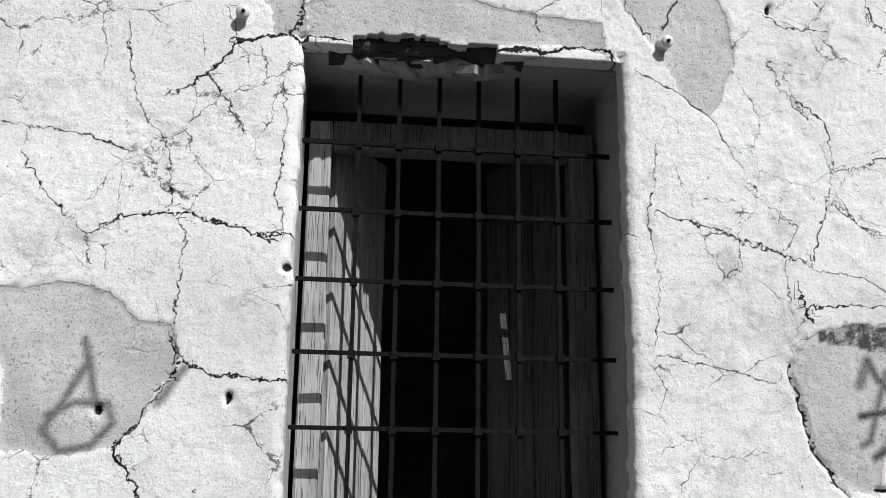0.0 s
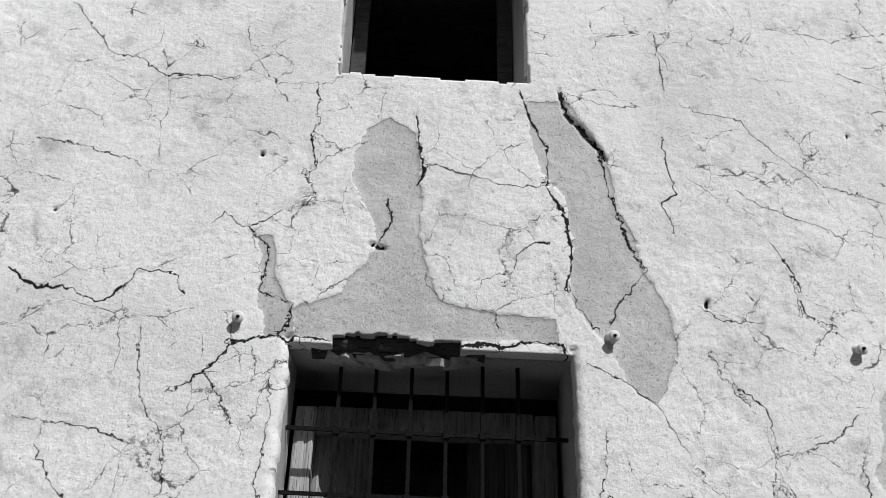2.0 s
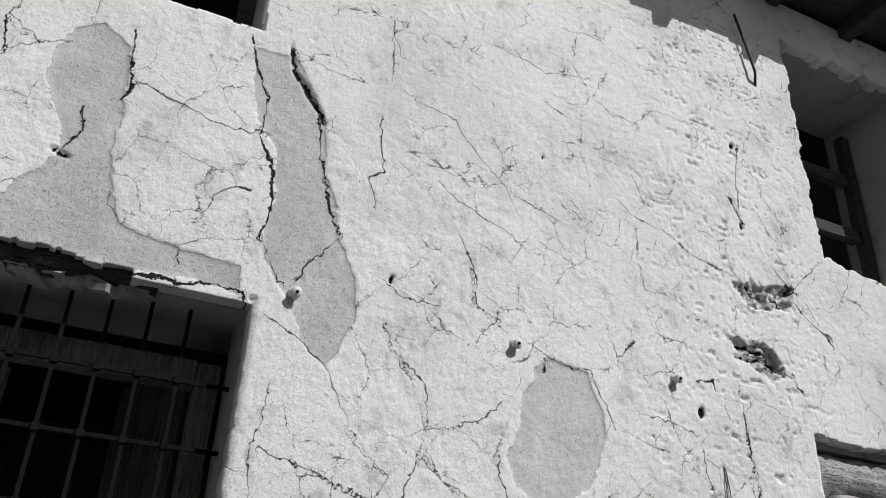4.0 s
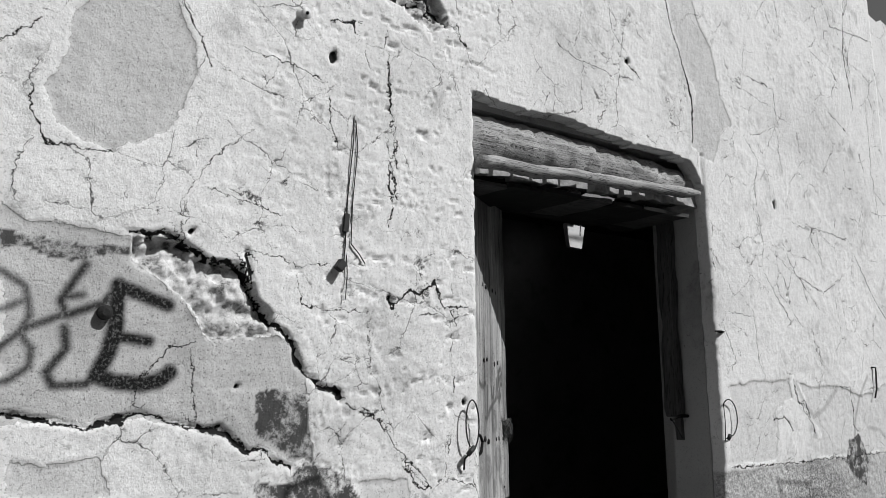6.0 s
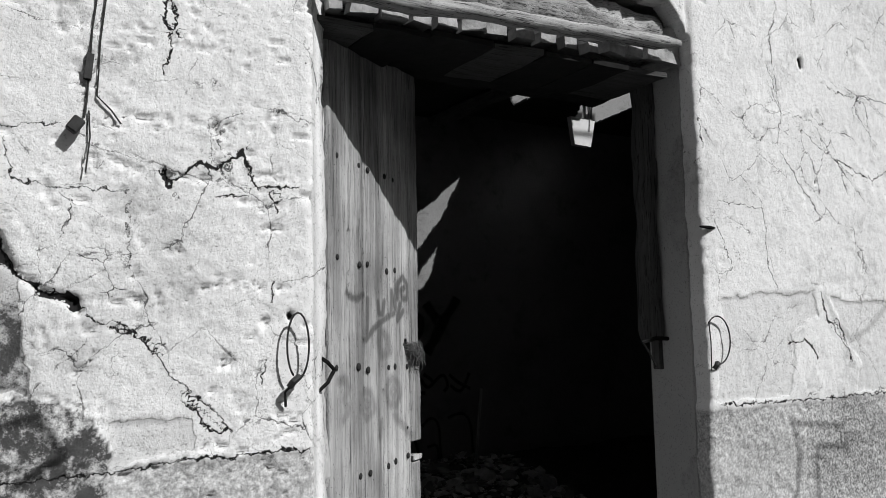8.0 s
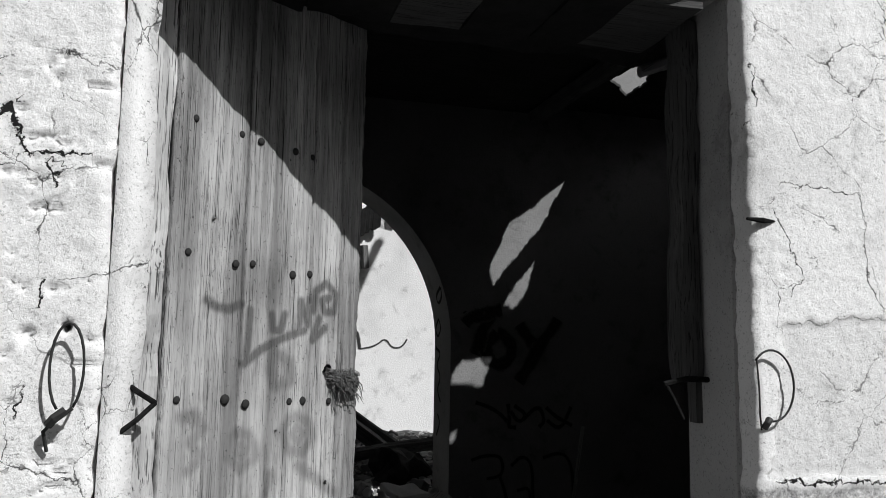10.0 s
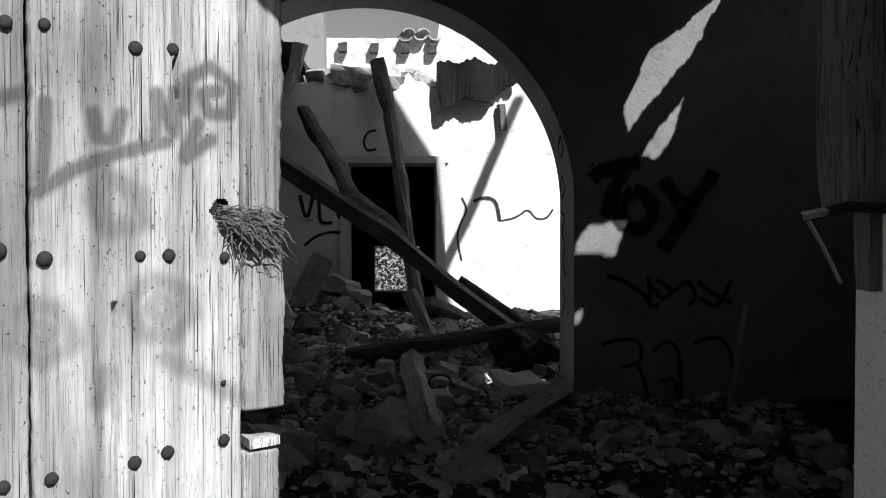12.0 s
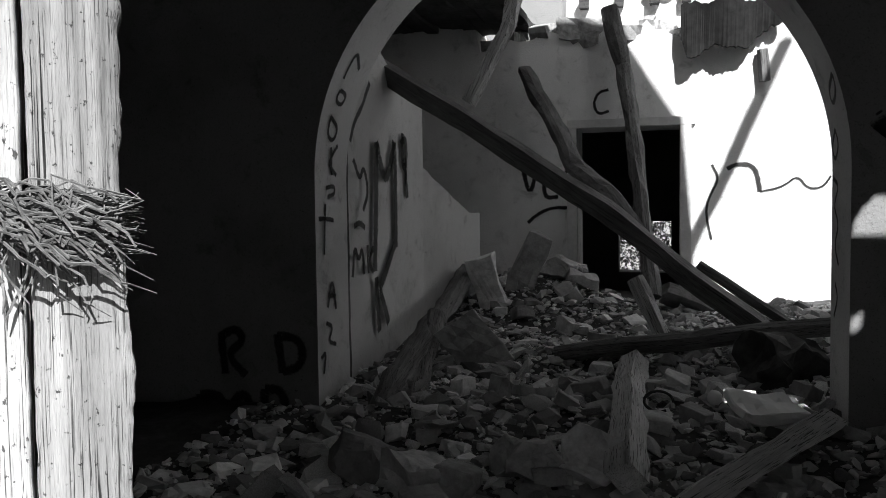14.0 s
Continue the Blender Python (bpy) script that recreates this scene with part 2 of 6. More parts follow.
def soft_paint(m):
    """Spray paint thins out towards the edge of its line."""
    n, l = m.node_tree.nodes, m.node_tree.links
    grain = noise_tex(n, l, coords(n, l), 130, 4, 0.7)
    cover = math_node(n, l, "ADD", attr(n, "cover"), math_node(n, l, "MULTIPLY", math_node(n, l, "SUBTRACT", grain, 0.5), 1.1))
    l.new(ramp(n, l, cover, (0.10, 0.0), (0.46, 0.93)), n["Principled BSDF"].inputs["Alpha"])


soft_paint(M_PAINT)
M_STONE = stone_mat("rubble_stone", 0.16, 0.86)
M_SOIL = plain_mat("rubble_soil", 0.055, 1.0, var=0.55, scale=14, bumps=1.0)
M_TILE = stone_mat("clay_tile", 0.35, 0.6)
M_WHITE = plain_mat("white_plaster", 0.82, 0.9, var=0.06, scale=20)
M_LEAF = plain_mat("foliage", 0.10, 0.7, var=0.5, scale=12)
M_PIPE = plain_mat("pale_pipe", 0.55, 0.6, var=0.2)
M_GROUND = plain_mat("packed_earth_street", 0.13, 1.0, var=0.35, scale=6, bumps=0.6)


# ---------------- mesh helpers ----------------
def part(name, bm, material, parent=None, label="", smooth=False):
    me = bpy.data.meshes.new(name)
    bm.normal_update()
    bm.to_mesh(me)
    bm.free()
    if smooth:
        me.polygons.foreach_set("use_smooth", [True] * len(me.polygons))
    me.materials.append(material)
    ob = new(name, me)
    if parent:
        ob.parent = parent
    if label:
        tagged(ob, label)
    return ob


def thing(name, label, category, m=None, group="", kind=""):
    ob = new(name)
    if m is not None:
        ob.matrix_world = m
    return tagged(ob, label, category, group, kind)


def box(bm, x0, x1, y0, y1, z0, z1, m=None):
    vs = [bm.verts.new((m @ Vector(c)) if m is not None else c) for c in
          ((x0, y0, z0), (x1, y0, z0), (x1, y1, z0), (x0, y1, z0), (x0, y0, z1), (x1, y0, z1), (x1, y1, z1), (x0, y1, z1))]
    for f in ((0, 3, 2, 1), (4, 5, 6, 7), (0, 1, 5, 4), (1, 2, 6, 5), (2, 3, 7, 6), (3, 0, 4, 7)):
        bm.faces.new([vs[i] for i in f])
    return vs


def rough_box(size, jag=0.01, cuts=(1, 1, 6), seed=0, bev=0.0):
    """A worn board or block, centred, with uneven edges."""
    bm = bmesh.new()
    nx, ny, nz = cuts
    bmesh.ops.create_cube(bm, size=1.0)
    for axis, k in ((0, nx), (1, ny), (2, nz)):
        for i in range(1, k):
            co = [0.0, 0.0, 0.0]
            co[axis] = -0.5 + i / k
            no = [0.0, 0.0, 0.0]
            no[axis] = 1.0
            bmesh.ops.bisect_plane(bm, geom=bm.verts[:] + bm.edges[:] + bm.faces[:], plane_co=co, plane_no=no)
    for v in bm.verts:
        v.co = Vector((v.co.x * size[0], v.co.y * size[1], v.co.z * size[2]))
        v.co += noise.noise_vector(v.co * 9 + Vector((seed * 3.7, seed, seed * 1.3))) * jag
    if bev:
        bmesh.ops.bevel(bm, geom=[e for e in bm.edges if e.calc_face_angle(0) > 0.9], offset=bev, segments=1, affect="EDGES")
    return bm


def tube(points, radii, sides=10, wobble=0.0, seed=0, caps=True, flat=1.0):
    """A tube through points, with a radius at each, and an uneven skin."""
    bm = bmesh.new()
    pts = [Vector(p) for p in points]
    if not isinstance(radii, (list, tuple)):
        radii = [radii] * len(pts)
    rings, up = [], Vector((0.13, 0.37, 0.91))
    for i, p in enumerate(pts):
        d = (pts[min(i + 1, len(pts) - 1)] - pts[max(i - 1, 0)]).normalized()
        a = d.cross(up)
        a = a.normalized() if a.length > 0.05 else d.cross(Vector((1, 0, 0))).normalized()
        c = a.cross(d)
        ring = []
        for k in range(sides):
            th = 2 * math.pi * k / sides
            r = radii[i]
            if wobble:
                r *= 1 + wobble * noise.noise((math.cos(th) * 1.3 + seed * 5.1, math.sin(th) * 1.3, i * 0.55 + seed))
            ring.append(bm.verts.new(p + a * math.cos(th) * r + c * math.sin(th) * r * flat))
        rings.append(ring)
    for ra, rb in zip(rings, rings[1:]):
        for k in range(sides):
            bm.faces.new((ra[k], ra[(k + 1) % sides], rb[(k + 1) % sides], rb[k]))
    if caps:
        bm.faces.new(rings[0][::-1])
        bm.faces.new(rings[-1])
    return bm


def along(points, step=0.06):
    """Points at even steps along a line."""
    pts, out = [Vector(p) for p in points], []
    for a, b in zip(pts, pts[1:]):
        k = max(1, int((b - a).length / step))
        out += [a.lerp(b, i / k) for i in range(k)]
    return out + [pts[-1]]


def segments_wall(bm, segs, y0, y1):
    """A wall out of upright slices: xa, xb, foot at xa and xb, top at xa and xb."""
    for i, (xa, xb, la, lb, ha, hb) in enumerate(segs):
        vs = [bm.verts.new(c) for c in ((xa, y0, la), (xb, y0, lb), (xb, y1, lb), (xa, y1, la), (xa, y0, ha), (xb, y0, hb), (xb, y1, hb), (xa, y1, ha))]
        faces = [(0, 3, 2, 1), (4, 5, 6, 7), (0, 1, 5, 4), (2, 3, 7, 6)]
        if i == 0 or abs(segs[i - 1][3] - la) + abs(segs[i - 1][5] - ha) > 1e-4:
            faces.append((3, 0, 4, 7))
        if i == len(segs) - 1 or abs(segs[i + 1][2] - lb) + abs(segs[i + 1][4] - hb) > 1e-4:
            faces.append((1, 2, 6, 5))
        for f in faces:
            bm.faces.new([vs[k] for k in f])
    bmesh.ops.remove_doubles(bm, verts=bm.verts[:], dist=1e-5)


def fbm2(x, z, scale, octaves=4, seed=0, rough=0.5):
    """Smooth noise over arrays, about -1 to 1."""
    rng = np.random.RandomState(seed)
    out, amp, tot = np.zeros_like(x), 1.0, 0.0
    for _ in range(octaves):
        tab = rng.rand(128, 128) * 2 - 1
        u, w = x * scale + 37.3, z * scale + 11.9
        iu, iw = np.floor(u).astype(int), np.floor(w).astype(int)
        fu, fw = u - iu, w - iw
        fu, fw = fu * fu * (3 - 2 * fu), fw * fw * (3 - 2 * fw)
        a, c = tab[iu % 128, iw % 128], tab[(iu + 1) % 128, iw % 128]
        d, e = tab[iu % 128, (iw + 1) % 128], tab[(iu + 1) % 128, (iw + 1) % 128]
        out += amp * ((a * (1 - fu) + c * fu) * (1 - fw) + (d * (1 - fu) + e * fu) * fw)
        tot += amp
        amp *= rough
        scale *= 2.03
    return out / tot


def inside(x, z, poly):
    hit = np.zeros(x.shape, bool)
    for (xa, za), (xb, zb) in zip(poly, poly[1:] + poly[:1]):
        cross = ((za > z) != (zb > z)) & (x < (xb - xa) * (z - za) / (zb - za + 1e-9) + xa)
        hit ^= cross
    return hit


def line_distance(x, z, line):
    best = np.full(x.shape, 9.0)
    for (xa, za), (xb, zb) in zip(line, line[1:]):
        dx, dz = xb - xa, zb - za
        s = np.clip(((x - xa) * dx + (z - za) * dz) / (dx * dx + dz * dz + 1e-9), 0, 1)
        best = np.minimum(best, np.hypot(x - xa - s * dx, z - za - s * dz))
    return best


def grid_sheet(name, verts, quads, material, attrs):
    me = bpy.data.meshes.new(name)
    me.vertices.add(len(verts))
    me.vertices.foreach_set("co", verts.astype(np.float32).ravel())
    me.loops.add(quads.size)
    me.loops.foreach_set("vertex_index", quads.astype(np.int32).ravel())
    me.polygons.add(len(quads))
    me.polygons.foreach_set("loop_start", np.arange(0, quads.size, 4, dtype=np.int32))
    me.polygons.foreach_set("use_smooth", np.ones(len(quads), bool))
    for key, values in attrs.items():
        a = me.attributes.new(key, "FLOAT", "POINT")
        a.data.foreach_set("value", values.astype(np.float32).ravel())
    me.update(calc_edges=True)
    me.validate()
    me.materials.append(material)
    return new(name, me)


# ---------------- facade ----------------
# openings: x0, x1, z0, z1
WINDOW = (-2.715, -1.97, 1.30, 2.665)
UPPER_A = (-2.66, -2.07, 3.555, 4.50)
UPPER_B = (0.21, 0.985, 3.345, 4.50)
DOOR = (0.0, 1.172, GROUND, 2.605)
HOUSE = (-4.6, 2.78, GROUND, 4.78)

BARE, DARK, DEEP, CRACK, SPRAY = [], [], [], [], []


def bare(level, *outline):
    """A patch where the lime coat is gone: how grey it is, and its outline."""
    BARE.append((level, list(outline)))


def crack(width, *line):
    CRACK.append((width, list(line)))


def spray(half, strength, *line):
    SPRAY.append((half, strength, list(line)))


bare(1.00, (-2.494, 3.392), (-2.411, 3.348), (-2.392, 3.215), (-2.379, 2.930), (-2.324, 2.799), (-2.265, 2.785), (-2.010, 2.779), (-1.999, 2.699), (-2.309, 2.688), (-2.714, 2.689), (-2.713, 2.768), (-2.662, 2.778), (-2.591, 2.805), (-2.551, 2.889), (-2.501, 2.959), (-2.537, 3.080), (-2.588, 3.168), (-2.592, 3.242), (-2.556, 3.340))
bare(1.00, (-2.080, 3.487), (-1.962, 3.495), (-1.847, 3.312), (-1.818, 3.133), (-1.755, 2.923), (-1.716, 2.840), (-1.691, 2.710), (-1.717, 2.600), (-1.758, 2.545), (-1.828, 2.596), (-1.893, 2.719), (-1.970, 2.830), (-1.961, 3.001), (-1.977, 3.162), (-2.031, 3.234), (-2.067, 3.368))
bare(1.00, (-2.834, 2.978), (-2.786, 2.977), (-2.783, 2.863), (-2.720, 2.775), (-2.714, 2.689), (-2.785, 2.686), (-2.811, 2.812))
bare(0.80, (-1.082, 2.697), (-0.932, 2.680), (-0.880, 2.492), (-0.937, 2.357), (-1.057, 2.256), (-1.192, 2.304), (-1.224, 2.388), (-1.173, 2.471), (-1.173, 2.560))
bare(0.60, (0.974, 3.371), (1.170, 3.310), (1.292, 3.102), (1.401, 2.796), (1.306, 2.740), (1.244, 2.604), (1.107, 2.643), (1.158, 2.889), (1.048, 3.145))
bare(1.00, (-3.303, 2.093), (-3.171, 2.103), (-3.090, 2.082), (-3.029, 2.036), (-2.960, 2.015), (-2.943, 1.951), (-2.991, 1.853), (-3.061, 1.774), (-3.156, 1.752), (-3.264, 1.762))
bare(1.00, (-1.362, 2.074), (-1.472, 2.052), (-1.528, 2.037), (-1.572, 1.998), (-1.601, 1.972), (-1.583, 1.873), (-1.551, 1.776), (-1.493, 1.692), (-1.405, 1.678))
bare(1.00, (-1.284, 2.131), (-1.228, 2.096), (-1.092, 2.087), (-1.012, 2.070), (-1.010, 2.019), (-0.884, 1.950), (-0.833, 1.860), (-0.668, 1.865), (-0.598, 1.839), (-0.564, 1.741), (-0.553, 1.547), (-0.719, 1.590), (-0.872, 1.654), (-0.987, 1.682), (-1.091, 1.662), (-1.252, 1.673))
bare(0.50, (-0.418, 1.499), (-0.256, 1.486), (-0.243, 1.425), (-0.417, 1.408))
bare(0.32, (1.252, 1.727), (1.677, 1.736), (1.687, 1.666), (1.537, 1.610), (1.560, 1.532), (1.520, 1.438), (1.215, 1.430))
bare(0.38, (1.743, 1.725), (2.028, 1.714), (2.259, 1.679), (2.559, 1.723), (2.511, 1.401), (1.848, 1.418), (1.895, 1.518), (1.799, 1.603))
bare(0.50, (-1.226, 1.589), (-1.053, 1.590), (-1.025, 1.504), (-1.231, 1.522))
DARK.append([(-1.467, 2.063), (-1.379, 2.066), (-1.171, 2.056), (-1.013, 2.043), (-1.011, 2.016), (-1.231, 2.018), (-1.461, 2.016)])
DARK.append([(-0.692, 1.501), (-0.619, 1.505), (-0.595, 1.541), (-0.512, 1.546), (-0.435, 1.507), (-0.417, 1.431), (-0.416, 1.328), (-0.688, 1.366)])
DARK.append([(-0.702, 1.728), (-0.634, 1.728), (-0.564, 1.713), (-0.553, 1.547), (-0.631, 1.579), (-0.691, 1.622)])
DARK.append([(-1.528, 2.037), (-1.364, 2.054), (-1.369, 2.009), (-1.517, 2.012)])
DARK.append([(2.080, 1.383), (2.132, 1.487), (2.234, 1.504), (2.280, 1.392), (2.242, 1.265), (2.132, 1.337)])
DEEP.append([(-1.006, 2.078), (-0.889, 2.076), (-0.832, 2.028), (-0.746, 2.014), (-0.685, 1.934), (-0.668, 1.872), (-0.826, 1.860), (-0.856, 1.919), (-0.912, 1.975), (-1.003, 2.007)])
DEEP.append([(-0.330, 2.928), (-0.237, 2.930), (-0.129, 2.912), (-0.092, 2.825), (-0.174, 2.786), (-0.298, 2.863)])
DEEP.append([(-0.294, 3.147), (-0.122, 3.173), (0.028, 3.191), (-0.018, 3.085), (-0.219, 3.077)])
crack(4, (-3.478, 2.849), (-3.396, 2.796), (-3.326, 2.799), (-3.220, 2.760), (-3.170, 2.798), (-3.136, 2.861), (-3.033, 2.852), (-3.004, 2.788))
crack(3, (-2.883, 2.675), (-2.840, 2.669), (-2.742, 2.685), (-2.712, 2.673), (-2.656, 2.691), (-2.612, 2.677))
crack(4, (-2.308, 2.680), (-2.206, 2.692), (-2.162, 2.681), (-2.073, 2.704), (-1.999, 2.699), (-1.976, 2.653))
crack(1, (-2.708, 3.449), (-2.708, 3.331), (-2.633, 3.268), (-2.722, 3.198), (-2.694, 3.126), (-2.773, 3.060))
crack(2, (-2.865, 2.994), (-2.794, 2.946), (-2.804, 2.812), (-2.720, 2.775), (-2.735, 2.688))
crack(5, (-1.595, 1.972), (-1.603, 1.947), (-1.583, 1.873), (-1.564, 1.788), (-1.529, 1.728), (-1.482, 1.678))
crack(2, (-2.938, 1.951), (-2.961, 1.887), (-3.050, 1.774), (-3.031, 1.742), (-2.987, 1.674))
crack(2, (-2.944, 2.264), (-2.860, 2.242), (-2.787, 2.214), (-2.738, 2.203))
crack(2, (-1.775, 2.278), (-1.676, 2.236), (-1.569, 2.206), (-1.528, 2.201))
crack(2, (2.743, 4.299), (2.596, 3.824), (2.461, 3.517), (2.495, 3.266))
crack(2, (-0.163, 3.797), (-0.202, 3.593), (-0.208, 3.407))
crack(2, (-0.320, 2.163), (-0.299, 2.295), (-0.332, 2.449))
crack(3, (-0.025, 2.621), (0.052, 2.586), (0.273, 2.608), (0.456, 2.665))
crack(1, (-3.37, 2.45), (-3.29, 2.44), (-3.17, 2.43), (-3.07, 2.39))
crack(1, (-3.30, 2.39), (-3.23, 2.29), (-3.15, 2.21), (-3.13, 2.14))
crack(2, (-3.15, 2.20), (-3.08, 2.25), (-2.99, 2.26), (-2.95, 2.26), (-2.88, 2.24), (-2.78, 2.22), (-2.71, 2.22))
crack(1, (-3.10, 2.70), (-3.09, 2.59), (-3.06, 2.49), (-3.00, 2.42), (-2.98, 2.31), (-2.98, 2.26))
crack(1, (-2.98, 2.26), (-2.94, 2.21), (-2.95, 2.15), (-2.95, 2.05), (-2.95, 2.00), (-2.93, 1.95))
crack(2, (-3.02, 2.52), (-2.95, 2.56), (-2.91, 2.59), (-2.87, 2.65), (-2.86, 2.66), (-2.75, 2.69))
crack(1, (-2.92, 2.58), (-2.88, 2.54), (-2.83, 2.44))
crack(1, (-2.76, 2.58), (-2.74, 2.47), (-2.76, 2.31), (-2.73, 2.21))
crack(2, (-2.94, 1.95), (-2.86, 1.92), (-2.70, 1.91))
crack(2, (-2.98, 1.88), (-2.94, 1.93), (-2.96, 2.01))
crack(4, (-2.71, 1.96), (-2.69, 1.91))
crack(3, (-2.72, 2.78), (-2.72, 2.72), (-2.74, 2.69))
crack(2, (-2.58, 2.86), (-2.64, 2.81), (-2.66, 2.78))
crack(1, (-2.37, 2.89), (-2.36, 2.85), (-2.33, 2.82))
crack(1, (-2.17, 2.79), (-2.17, 2.73))
crack(2, (-1.97, 2.89), (-1.95, 2.81), (-1.91, 2.75), (-1.89, 2.75))
crack(3, (-1.82, 3.11), (-1.79, 3.00), (-1.75, 2.93), (-1.85, 2.80), (-1.86, 2.76))
crack(2, (-1.94, 2.65), (-1.87, 2.62), (-1.81, 2.58), (-1.76, 2.55))
crack(1, (-1.76, 2.55), (-1.73, 2.49), (-1.68, 2.40), (-1.62, 2.33))
crack(2, (-1.90, 2.31), (-1.83, 2.29), (-1.74, 2.26), (-1.66, 2.24), (-1.56, 2.20))
crack(1, (-1.56, 2.20), (-1.51, 2.18), (-1.41, 2.17), (-1.34, 2.13))
crack(2, (-1.60, 2.71), (-1.57, 2.62), (-1.47, 2.55), (-1.46, 2.43), (-1.51, 2.26), (-1.53, 2.19))
crack(3, (-1.57, 2.16), (-1.56, 2.09), (-1.54, 2.05))
crack(1, (-1.63, 2.83), (-1.55, 2.79), (-1.43, 2.78))
crack(2, (-1.38, 3.04), (-1.32, 2.91), (-1.32, 2.82), (-1.23, 2.78))
crack(1, (-1.47, 2.39), (-1.41, 2.29), (-1.32, 2.26))
crack(1, (-1.90, 2.48), (-1.90, 2.38), (-1.92, 2.28), (-1.90, 2.12), (-1.92, 1.98))
crack(1, (-1.92, 1.98), (-1.79, 1.96), (-1.63, 1.92))
crack(1, (-3.51, 3.78), (-3.35, 3.58), (-3.26, 3.57), (-3.18, 3.51), (-3.09, 3.52), (-2.95, 3.51))
crack(1, (-2.96, 3.73), (-2.93, 3.62), (-2.84, 3.50), (-2.68, 3.51), (-2.64, 3.55))
crack(3, (-2.72, 3.50), (-2.70, 3.36), (-2.72, 3.32), (-2.69, 3.20), (-2.74, 3.18))
crack(1, (-3.51, 3.26), (-3.36, 3.24), (-3.19, 3.19))
crack(2, (-2.97, 3.01), (-2.93, 3.04), (-2.88, 3.00), (-2.83, 2.99))
crack(2, (-2.74, 3.20), (-2.69, 3.12), (-2.71, 3.08), (-2.75, 3.07), (-2.86, 3.00))
crack(1, (-2.68, 3.28), (-2.62, 3.27), (-2.55, 3.31))
crack(5, (-2.52, 2.97), (-2.48, 2.96))
crack(2, (-2.48, 3.12), (-2.47, 3.05), (-2.50, 2.97))
crack(3, (-2.41, 3.42), (-2.40, 3.30), (-2.38, 3.20), (-2.40, 3.16))
crack(2, (-2.39, 3.24), (-2.25, 3.21), (-2.17, 3.18), (-2.05, 3.18), (-2.01, 3.19))
crack(4, (-2.10, 3.53), (-2.07, 3.42), (-2.02, 3.32), (-2.02, 3.18), (-1.97, 3.07), (-1.96, 2.97), (-1.98, 2.85))
crack(5, (-2.04, 3.19), (-2.00, 3.19))
crack(5, (-1.98, 3.54), (-1.96, 3.45), (-1.88, 3.35), (-1.84, 3.29))
crack(4, (-1.86, 3.31), (-1.84, 3.18), (-1.81, 3.08), (-1.79, 2.99), (-1.75, 2.92))
crack(1, (-1.96, 3.53), (-1.85, 3.49), (-1.73, 3.49))
crack(1, (-1.66, 3.79), (-1.65, 3.69), (-1.64, 3.52), (-1.53, 3.48), (-1.41, 3.46), (-1.38, 3.41))
crack(1, (-1.38, 3.41), (-1.28, 3.31), (-1.19, 3.24), (-1.01, 3.19))
crack(2, (-1.67, 3.39), (-1.66, 3.27), (-1.64, 3.18), (-1.69, 3.15), (-1.66, 3.07), (-1.66, 3.04))
crack(1, (-1.46, 3.21), (-1.40, 3.16), (-1.32, 3.13), (-1.23, 3.10), (-1.15, 3.05))
crack(1, (-1.34, 2.95), (-1.33, 2.81), (-1.21, 2.75))
crack(2, (-2.13, 2.91), (-2.11, 2.96), (-2.06, 3.00), (-2.02, 3.00))
crack(1, (-1.28, 3.84), (-1.06, 3.80), (-0.86, 3.85))
crack(1, (-1.07, 3.67), (-0.91, 3.61))
crack(1, (-0.78, 3.36), (-0.70, 3.29), (-0.57, 3.27), (-0.46, 3.21), (-0.30, 3.18))
crack(1, (-0.70, 3.26), (-0.71, 3.13), (-0.69, 3.02), (-0.58, 3.02))
crack(4, (-0.25, 3.52), (-0.20, 3.42), (-0.18, 3.41))
crack(2, (-0.12, 3.51), (-0.03, 3.30), (0.02, 3.20), (0.09, 3.11), (0.18, 2.97))
crack(2, (0.01, 3.19), (0.09, 3.26), (0.20, 3.35))
crack(3, (-0.30, 3.18), (-0.21, 3.12), (-0.11, 3.12), (-0.03, 3.11))
crack(3, (-1.09, 2.71), (-1.09, 2.65))
crack(2, (-1.15, 2.74), (-1.09, 2.71), (-0.98, 2.68), (-0.93, 2.69), (-0.87, 2.58), (-0.84, 2.51))
crack(2, (-1.24, 2.40), (-1.24, 2.33), (-1.20, 2.26), (-1.13, 2.26), (-1.06, 2.26))
crack(1, (-1.49, 2.50), (-1.47, 2.42), (-1.38, 2.44), (-1.29, 2.48), (-1.23, 2.54))
crack(1, (-1.60, 2.70), (-1.58, 2.63), (-1.50, 2.53))
crack(1, (-1.69, 2.38), (-1.64, 2.34), (-1.56, 2.28), (-1.60, 2.21), (-1.59, 2.10))
crack(1, (-1.49, 2.36), (-1.43, 2.31), (-1.36, 2.25))
crack(2, (-1.58, 2.09), (-1.48, 2.10), (-1.37, 2.10), (-1.29, 2.13))
crack(1, (-1.26, 2.12), (-1.26, 2.21), (-1.23, 2.27))
crack(1, (-0.87, 2.90), (-0.82, 2.75), (-0.74, 2.83))
crack(4, (-0.51, 2.73), (-0.43, 2.75), (-0.43, 2.71))
crack(1, (-0.77, 2.59), (-0.65, 2.58), (-0.52, 2.55))
crack(3, (-0.32, 2.69), (-0.31, 2.45), (-0.29, 2.34))
crack(1, (-0.72, 2.38), (-0.83, 2.29), (-0.91, 2.16), (-0.89, 2.07))
crack(1, (0.37, 2.90), (0.47, 2.86), (0.65, 2.85))
crack(3, (0.73, 2.93), (0.82, 2.86))
crack(1, (0.65, 3.22), (0.67, 3.02), (0.75, 2.95))
crack(4, (0.97, 3.35), (1.03, 3.14), (1.09, 3.00), (1.13, 2.85), (1.12, 2.67))
